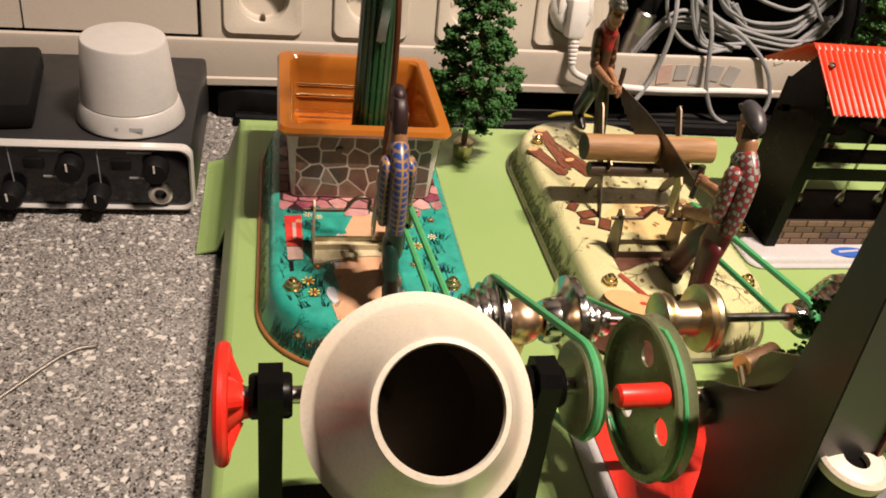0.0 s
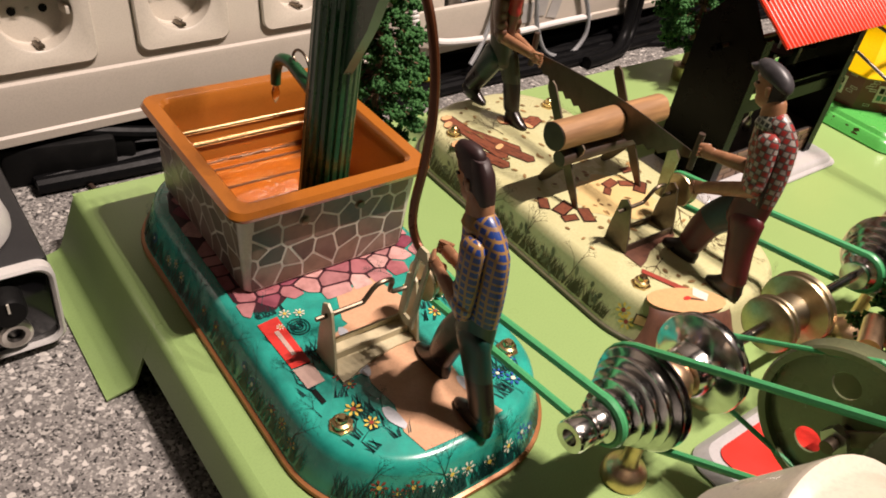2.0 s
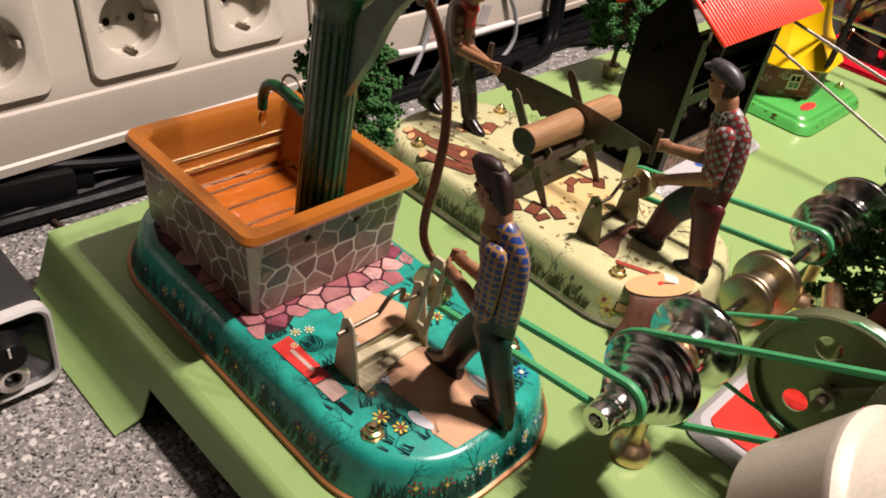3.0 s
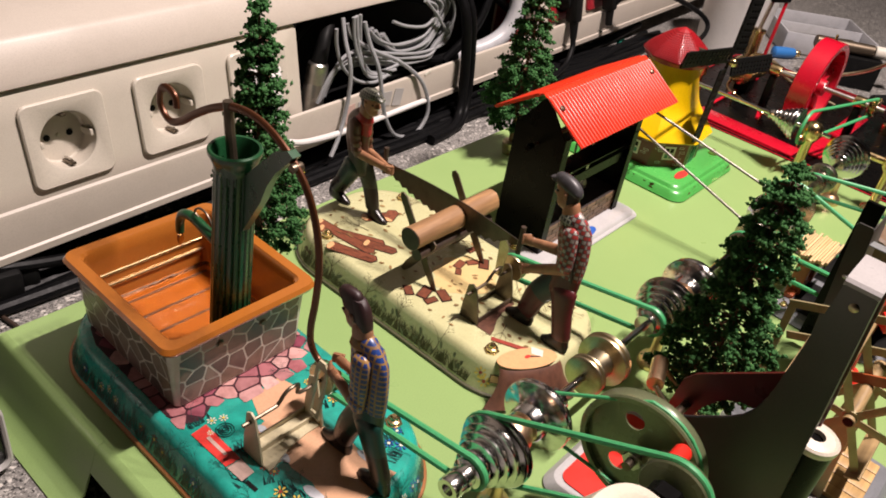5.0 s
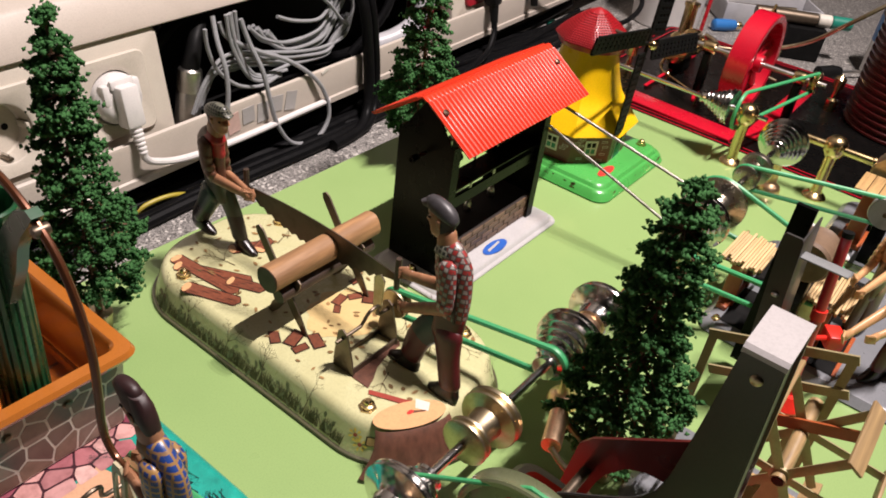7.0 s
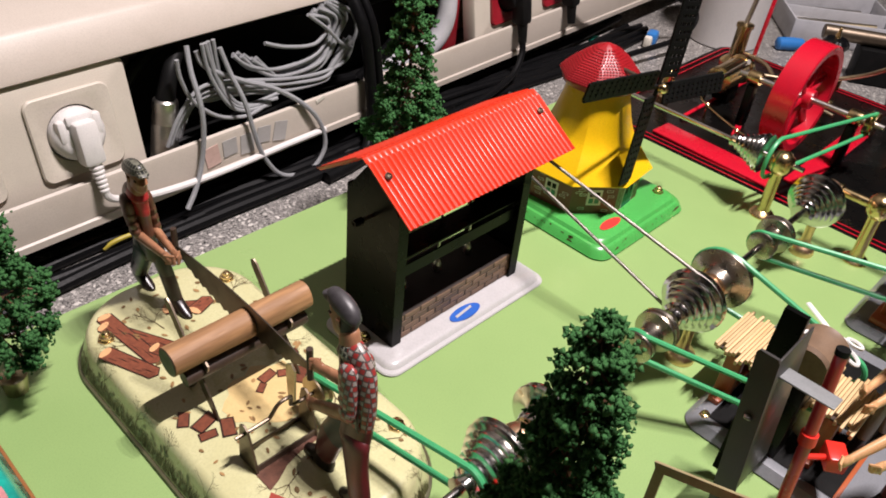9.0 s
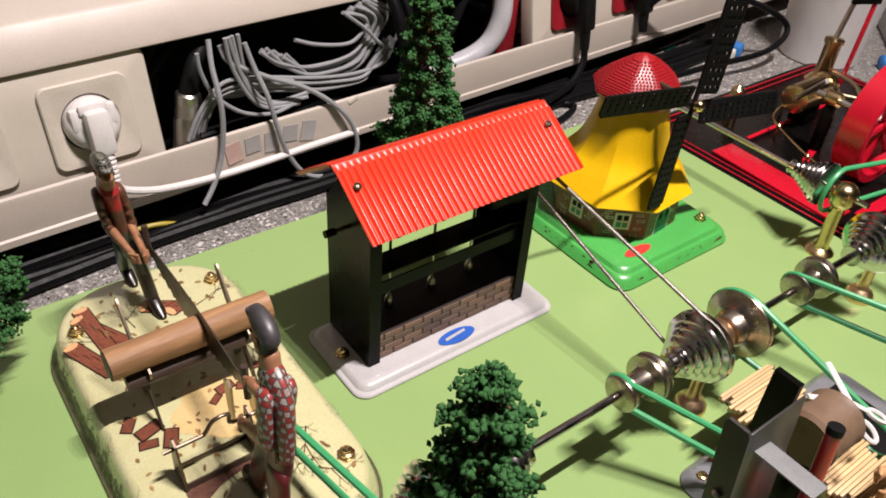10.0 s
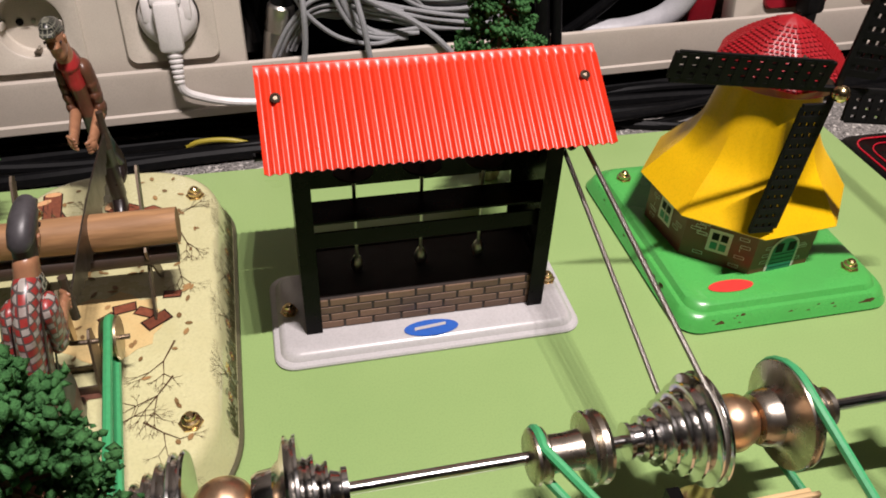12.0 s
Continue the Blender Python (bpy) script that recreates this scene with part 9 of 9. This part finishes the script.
for off in (0.0035, 0.0330):
    wh = part("wheel_side", bmesh.new(), M["rail"], tw, "six-spoked wheel side")
    c = L0 + axis * off
    part("hub", tube([c - axis * 0.0006, c + axis * 0.0012], 0.0050, 20), M["rail"], wh)
    for k in range(6):
        a = 2 * math.pi * k / 6 + 0.62
        dd = e1 * math.cos(a) + e2 * math.sin(a)
        part("spoke", tube([c + dd * 0.0036, c + dd * WR], 0.0, 6, flat=(0.0006, 0.0024)), M["rail"], wh)
for k in range(6):
    a = 2 * math.pi * k / 6 + 0.62
    dd = e1 * math.cos(a) + e2 * math.sin(a)
    p = L0 + axis * 0.0180 + dd * (WR + 0.0008)
    rung = part("rung", box((0, 0, 0), (0.038, 0.0080, 0.0016), 0.0004), M["rung_wood"], tw)
    across = dd.cross(axis)
    rung.matrix_basis = Matrix(((axis.x, across.x, dd.x, p.x), (axis.y, across.y, dd.y, p.y), (axis.z, across.z, dd.z, p.z), (0, 0, 0, 1)))
for off in (0.0, 0.0440):
    c = L0 + axis * (off + 0.008)
    part("axle_stand", plate([(c.y - 0.008, 0.0050), (c.y + 0.008, 0.0050), (c.y + 0.0035, c.z), (c.y - 0.0035, c.z)], "x", c.x - 0.0006, c.x + 0.0006), M["rail"], tw, "tapered sheet-metal axle stand")
# the sloping handrail of flat strips behind the wheel
fr = part("strip_frame", bmesh.new(), M["rail"], tw, "sloping handrail of olive-gold strips")


def strip(a, b, w=0.0024, x=0.0700):
    (ya, za), (yb, zb) = a, b
    n = Vector((-(zb - za), yb - ya, 0)).normalized() * w
    return plate([(ya - n.x, za - n.y), (yb - n.x, zb - n.y), (yb + n.x, zb + n.y), (ya + n.x, za + n.y)], "x", x - 0.0006, x + 0.0006)


part("strip", strip((-0.1940, 0.0805), (-0.2560, 0.1040)), M["rail"], fr)
part("strip", strip((-0.2000, 0.0610), (-0.2590, 0.0850)), M["rail"], fr)
for y, z in ((-0.1960, 0.0815), (-0.2250, 0.0925), (-0.2540, 0.1035)):
    part("strip", strip((y, z), (y, 0.0050), 0.0021, 0.0713), M["rail"], fr)
part("strip", strip((-0.2300, 0.0660), (-0.2720, 0.0838), 0.0030, 0.0500), M["terracotta"], fr, "dull brown lower strip")
part("strip", strip((-0.2320, 0.0660), (-0.2320, 0.0050), 0.0021, 0.0488), M["rail"], fr)
bm = bmesh.new()
add_rings(bm, [rounded(0.0360 - i, 0.0480 - i, 0.010 - i * 0.4, 6, (0.0520, -0.2380), z) for i, z in ((0.0004, 0.0002), (0.0, 0.0012), (0.0012, 0.0026), (0.0042, 0.0050))])
part("base", bm, M["tray_grey"], tw, "grey pressed base")
for i in range(5):
    part("deck_plank", box((0.0360 + 0.0092 * i, -0.2480, 0.0066), (0.0086, 0.056, 0.0030), 0.0005), M["wood_print"], tw)

# ---- the cross shaft on brass posts ----
X2, Z2 = 0.4215, 0.0480
cross = thing("cross_shaft", at(0, 0), "steel cross shaft with cone pulley on turned brass posts", "line shaft")
part("rod", tube([(X2, 0.075, Z2), (X2, -0.110, Z2)], 0.0020, 12), M["steel"], cross, "bright steel rod")
part("brass_sleeve", lathe([(0.0030, -0.2600), (0.0042, -0.2590), (0.0042, -0.2000), (0.0034, -0.1990), (0.0034, -0.1420), (0.0048, -0.1410), (0.0048, -0.1340), (0.0030, -0.1330)], 20, "y", (X2 - 0.004, 0, Z2)), M["brass"], cross, "brass sleeve")
for y in (-0.0930, -0.1690):
    bm = lathe([(0.0100, 0.0), (0.0100, 0.0010), (0.0088, 0.0026), (0.0052, 0.0050), (0.0044, 0.0080), (0.0046, 0.030), (0.0050, Z2 - 0.0095), (0.0070, Z2 - 0.0075), (0.0090, Z2 - 0.004), (0.0096, Z2), (0.0088, Z2 + 0.0046), (0.0062, Z2 + 0.0078), (0.0030, Z2 + 0.0094), (0.0001, Z2 + 0.0098)], 32, c=(X2 - 0.002, y, 0))
    part("bearing_post", bm, M["brass"], cross, "turned brass bearing post with a ball head")
bm = lathe([(r * 0.82, h * 1.0) for r, h in CONE], 44, "y", (X2, -0.0790, Z2))
bmesh.ops.recalc_face_normals(bm, faces=bm.faces[:])
part("cone_pulley", bm, M["steel"], cross, "turned steel cone pulley")

# ---- the steam engine ----
eng = thing("steam_engine", at(0, 0), "red and black toy steam engine with brass fittings", "toy engine")
EX0, EX1, EY0, EY1 = 0.4530, 0.745, -0.42, 0.118
ec = ((EX0 + EX1) / 2, (EY0 + EY1) / 2)
bm = bmesh.new()
add_rings(bm, [rounded((EX1 - EX0) / 2 - i, (EY1 - EY0) / 2 - i, 0.016, 6, ec, z) for i, z in ((0.0, COUNTER + 0.0004), (0.0, -0.0120), (0.0020, -0.0080), (0.0050, -0.0060))])
part("base_plate", bm, M["black"], eng, "glossy black base with red lining")
for i, w in ((0.010, 0.0006), (0.017, 0.0005)):
    ring = [(x, y, -0.0056) for x, y, _ in rounded((EX1 - EX0) / 2 - i, (EY1 - EY0) / 2 - i, 0.012, 6, ec)]
    part("red_lining", tube(ring, w, 6, True), M["red"], eng)
def bar(a, b, w, h, z, mat, nm, lb=""):
    a, b = Vector((*a, z + h / 2)), Vector((*b, z + h / 2))
    dd = b - a
    bm = box((0, 0, 0), (dd.length, w, h), 0.0010)
    bmesh.ops.transform(bm, matrix=Matrix.Translation((a + b) / 2) @ Matrix.Rotation(math.atan2(dd.y, dd.x), 4, "Z"), verts=bm.verts[:])
    return part(nm, bm, M[mat], eng, lb)
bar((0.4870, 0.044), (0.4820, -0.074), 0.026, 0.0030, -0.0059, "red", "frame_bar", "red cast frame")
bar((0.4950, -0.0865), (0.6620, -0.0855), 0.019, 0.0030, -0.0059, "red", "frame_bar", "red cast frame")
bar((0.5230, 0.0430), (0.660, 0.0450), 0.004, 0.0022, -0.0059, "red", "frame_bar", "red cast frame")
bar((0.530, -0.010), (0.575, 0.004), 0.006, 0.0040, -0.0059, "red", "frame_bar", "red cast frame")
FE = Vector((0.5560, -0.0470, 0.0455))
ew = part("flywheel", bmesh.new(), M["red"], eng, "large red flywheel")
part("rim", lathe([(0.0425, -0.0110), (0.0488, -0.0115), (0.0500, -0.0105), (0.0500, 0.0105), (0.0488, 0.0115), (0.0425, 0.0110), (0.0425, -0.0110)], 64, "y", FE, False, False), M["red"], ew)
for k in range(6):
    a = 2 * math.pi * k / 6 + 0.2
    dd = Vector((math.cos(a), 0, math.sin(a)))
    part("spoke", tube([FE + dd * 0.006, FE + dd * 0.0435], [0.0050, 0.0036], 10), M["red"], ew)
part("hub", lathe([(0.0085, -0.011), (0.0090, -0.009), (0.0090, 0.009), (0.0085, 0.011)], 24, "y", FE), M["red"], ew)
part("crank_axle", tube([FE + Vector((0, 0.060, 0)), FE + Vector((0, -0.075, 0))], 0.0028, 12), M["nickel"], eng, "steel crank axle")
for dy in (0.045, -0.050):
    part("bearing", box(FE + Vector((0, dy, -0.0265)), (0.012, 0.008, 0.0420), 0.002), M["black"], eng, "black bearing pillar")
    part("bearing_cap", lathe([(0.0062, -0.006), (0.0066, -0.004), (0.0066, 0.004), (0.0062, 0.006)], 18, "y", FE + Vector((0, dy, 0))), M["brass"], eng)
part("belt_wheel", lathe([(0.003, -0.004), (0.0105, -0.004), (0.0110, -0.003), (0.0086, 0), (0.0110, 0.003), (0.0105, 0.004), (0.003, 0.004)], 28, "y", FE + Vector((0, -0.064, 0))), M["brass"], eng, "brass belt wheel")
belt("drive_belt", (X2, -0.0860, Z2), 0.0165, tuple(FE + Vector((0, -0.064, 0))), 0.0092, (0, 1, 0), (0, 1, 0), "green_belt", "green rubber belt from the steam engine to the cross shaft", group="drive belts")
# cylinder and rods
part("cylinder", lathe([(0.010, -0.026), (0.0130, -0.025), (0.0130, 0.018), (0.0150, 0.019), (0.0150, 0.023), (0.0060, 0.024)], 28, "x", (0.600, 0.040, 0.022)), M["brass"], eng, "brass steam cylinder")
part("cylinder_stand", box((0.600, 0.040, 0.004), (0.020, 0.018, 0.018), 0.002), M["black"], eng)
part("connecting_rod", tube([(0.575, 0.040, 0.022), FE + Vector((0.0, 0.056, 0.012))], 0.0022, 8), M["nickel"], eng)
# railing
rl = part("railing", tube(smooth_path([(0.650, 0.066, 0.008), (0.585, 0.053, 0.008), (0.560, 0.046, 0.007), (0.545, 0.030, 0.007), (0.520, -0.015, 0.008), (0.498, -0.070, 0.010)], 5), 0.0010, 8), M["brass"], eng, "thin brass handrail on short posts")
for p in ((0.585, 0.053), (0.545, 0.030), (0.520, -0.015), (0.498, -0.068)):
    part("rail_post", lathe([(0.0012, -0.006), (0.0010, 0.0050), (0.0022, 0.0060), (0.0022, 0.0085), (0.0006, 0.0100)], 10, c=(*p, 0)), M["brass"], rl)
# pump cylinder with lever, boiler with ridges, pipes
mast = part("pump_cylinder", lathe([(0.0150, -0.006), (0.0150, 0.008), (0.0110, 0.012), (0.0078, 0.014), (0.0076, 0.046), (0.0092, 0.0465), (0.0092, 0.0500), (0.0040, 0.0510)], 28, c=(0.668, 0.068, 0)), M["brass"], eng, "upright brass pump cylinder")
part("piston", tube([(0.668, 0.068, 0.049), (0.674, 0.066, 0.086)], 0.0026, 12), M["nickel"], mast)
part("lever", box((0.684, 0.060, 0.087), (0.030, 0.005, 0.005), 0.001, rot_axis(-25, "Z")), M["black"], mast)
part("red_link", box((0.690, 0.056, 0.040), (0.004, 0.004, 0.092), 0.001, rot_axis(5, "Y")), M["red"], mast)
boil = part("boiler", bmesh.new(), M["maroon"], eng, "dark red ribbed boiler casing")
bm = bmesh.new()
prof = []
for k in range(15):
    z = -0.006 + 0.0072 * k
    prof += [(0.056, z), (0.059, z + 0.0018), (0.059, z + 0.0040), (0.056, z + 0.0058)]
add_lathe(bm, prof, 48, c=(0.655, -0.192, 0))
part("casing", bm, M["maroon"], boil)
part("casing_top", lathe([(0.060, 0.1020), (0.062, 0.1040), (0.060, 0.1065), (0.020, 0.1085), (0.018, 0.112), (0.0001, 0.113)], 48, c=(0.655, -0.192, 0)), M["gunmetal"], boil, "dull metal boiler top")
part("valve", lathe([(0.008, 0.100), (0.008, 0.124), (0.0115, 0.126), (0.0115, 0.134), (0.004, 0.138), (0.004, 0.146), (0.007, 0.148), (0.003, 0.154)], 20, c=(0.640, -0.165, 0)), M["brass"], boil, "brass safety valve")
for pts in ([(0.640, -0.165, 0.12), (0.64, -0.14, 0.118), (0.63, -0.11, 0.09), (0.65, -0.07, 0.05), (0.63, -0.02, 0.03), (0.60, 0.02, 0.03)], [(0.668, 0.058, 0.02), (0.66, 0.03, 0.02), (0.64, 0.0, 0.012), (0.63, -0.06, 0.008)]):
    part("pipe", tube(smooth_path(pts, 6), 0.0022, 10), M["old_brass"], eng, "bent brass pipe")
for p in ((0.665, -0.04), (0.68, 0.0), (0.64, -0.12), (0.53, 0.07)):
    part("oil_cup", lathe([(0.006, -0.006), (0.006, 0.006), (0.003, 0.008), (0.003, 0.018), (0.006, 0.020), (0.006, 0.030), (0.0015, 0.034)], 16, c=(*p, 0)), M["brass"], eng, "small brass oil cup")

kn = part("valve_post", lathe([(0.0050, -0.006), (0.0050, 0.012), (0.0032, 0.014), (0.0032, 0.038)], 18, c=(0.722, -0.010, 0)), M["brass"], eng, "brass valve post")
part("black_handwheel", lathe([(0.0030, 0.0375), (0.0120, 0.0380), (0.0140, 0.0410), (0.0140, 0.0450), (0.0110, 0.0485), (0.0030, 0.0490)], 28, c=(0.722, -0.010, 0)), M["glassy_black"], kn)
part("handwheel_nut", lathe([(0.0028, 0.0488), (0.0030, 0.0530), (0.0018, 0.0560), (0.0018, 0.0600), (0.0004, 0.0610)], 14, c=(0.722, -0.010, 0)), M["brass"], kn)

# ---- things on the far end of the worktop ----
bd = thing("blue_screwdriver", pose(0.885, 0.080, COUNTER + 0.0084, 0, 0, -40), "blue-handled screwdriver lying on the worktop by the tray", "screwdriver")
part("driver_handle", lathe([(0.0050, -0.030), (0.0080, -0.028), (0.0084, -0.010), (0.0074, 0.004), (0.0040, 0.008)], 16, "x"), M["blue_plastic"], bd)
part("driver_shank", tube([(0.006, 0, 0), (0.045, 0, -0.003)], 0.0022, 8), M["nickel"], bd)
part("driver_ferrule", lathe([(0.0045, 0.007), (0.0050, 0.008), (0.0050, 0.014), (0.0030, 0.015)], 14, "x"), M["brass"], bd)
cup = thing("white_beaker", at(0.834, 0.160, COUNTER), "plain white plastic beaker standing on the worktop", "beaker")
part("beaker_wall", lathe([(0.044, 0.0002), (0.046, 0.002), (0.055, 0.1185), (0.053, 0.1185), (0.043, 0.004), (0.0001, 0.004)], 40), M["cup"], cup)
part("beaker_rim", lathe([(0.0526, 0.1180), (0.0556, 0.1180), (0.0570, 0.1195), (0.0570, 0.1215), (0.0556, 0.1230), (0.0530, 0.1225), (0.0526, 0.1180)], 40, cap0=False, cap1=False), M["cup"], cup, "rolled white rim")
tray = thing("tool_tray", at(0.993, 0.082, COUNTER, -52), "clear tray of metal parts and tools on the worktop", "tool tray")
part("tray_floor", box((0, 0, 0.0030), (0.142, 0.125, 0.0056), 0.002), M["tube_grey"], tray)
for c, s in (((0, -0.062, 0.018), (0.142, 0.0025, 0.030)), ((0, 0.062, 0.018), (0.142, 0.0025, 0.030)), ((-0.070, 0, 0.018), (0.0025, 0.121, 0.030)), ((0.070, 0, 0.018), (0.0025, 0.121, 0.030)), ((0, 0, 0.018), (0.137, 0.002, 0.026))):
    part("tray_wall", box(c, s, 0.0008), M["tube_grey"], tray)
for k in range(5):
    part("metal_tube", tube([(-0.055, -0.045 + 0.022 * k, 0.012 + 0.004 * (k % 2)), (0.050, -0.040 + 0.022 * k, 0.014 + 0.004 * (k % 2))], 0.0052, 14), M[("nickel", "old_brass", "steel", "gunmetal", "nickel")[k]], tray)
bt = thing("blue_bottle", at(0.90, -0.13, COUNTER), "clear bottle with a blue label standing on the worktop", "bottle")
part("bottle_body", lathe([(0.030, 0.0002), (0.033, 0.004), (0.033, 0.110), (0.024, 0.130), (0.012, 0.145), (0.012, 0.165)], 32), M["cup"], bt)
part("bottle_label", lathe([(0.0334, 0.045), (0.0336, 0.046), (0.0336, 0.098), (0.0334, 0.099)], 32, cap0=False, cap1=False), M["blue_plastic"], bt, "blue wrap-round label")
mk = thing("marker_pen", pose(0.868, -0.020, COUNTER + 0.052, 0, 0, -59), "grey marker pen with white and green rings lying on the tools", "marker pen")
for a, b, m in ((-0.07, 0.01, "gunmetal"), (0.011, 0.028, "white_print"), (0.0285, 0.055, "teal_plastic")):
    part("pen_section", lathe([(0.0075, a), (0.0085, a + 0.001), (0.0085, b - 0.001), (0.0075, b)], 20, "x"), M[m], mk)
part("pen_rest", box((0, 0, -0.030), (0.05, 0.03, 0.042), 0.002), M["black_soft"], mk)
toy = thing("small_blue_toy", at(0.730, 0.204, COUNTER, 20), "tiny blue and white toy lying on the worktop", "small toy")
part("toy_body", box((0, 0, 0.009), (0.020, 0.014, 0.0175), 0.004), M["blue_plastic"], toy)
part("toy_cap", box((-0.013, 0.002, 0.0075), (0.010, 0.010, 0.0145), 0.003), M["white_print"], toy)
part("toy_tip", box((0.013, 0.003, 0.0070), (0.010, 0.008, 0.0135), 0.003), M["skin"], toy)
gl = thing("green_clip", at(0.665, 0.245, COUNTER), "small green plastic clip lying by the trunking", "clip")
part("clip_body", box((0, 0, 0.005), (0.018, 0.008, 0.0095), 0.002), M["teal_plastic"], gl)
hd = thing("black_screwdriver", pose(0.70, -0.175, 0.1, 0, 0, -20), "black-handled tool lying on the engine", "screwdriver")
hd.matrix_world = pose(0.835, -0.085, COUNTER + 0.0092, 0, 0, -35)
part("tool_handle", lathe([(0.004, -0.035), (0.008, -0.033), (0.009, -0.010), (0.007, 0.0), (0.003, 0.002)], 16, "x"), M["black_soft"], hd)
part("tool_shank", tube([(0.0, 0, 0), (0.05, 0, 0)], 0.0022, 8), M["nickel"], hd)
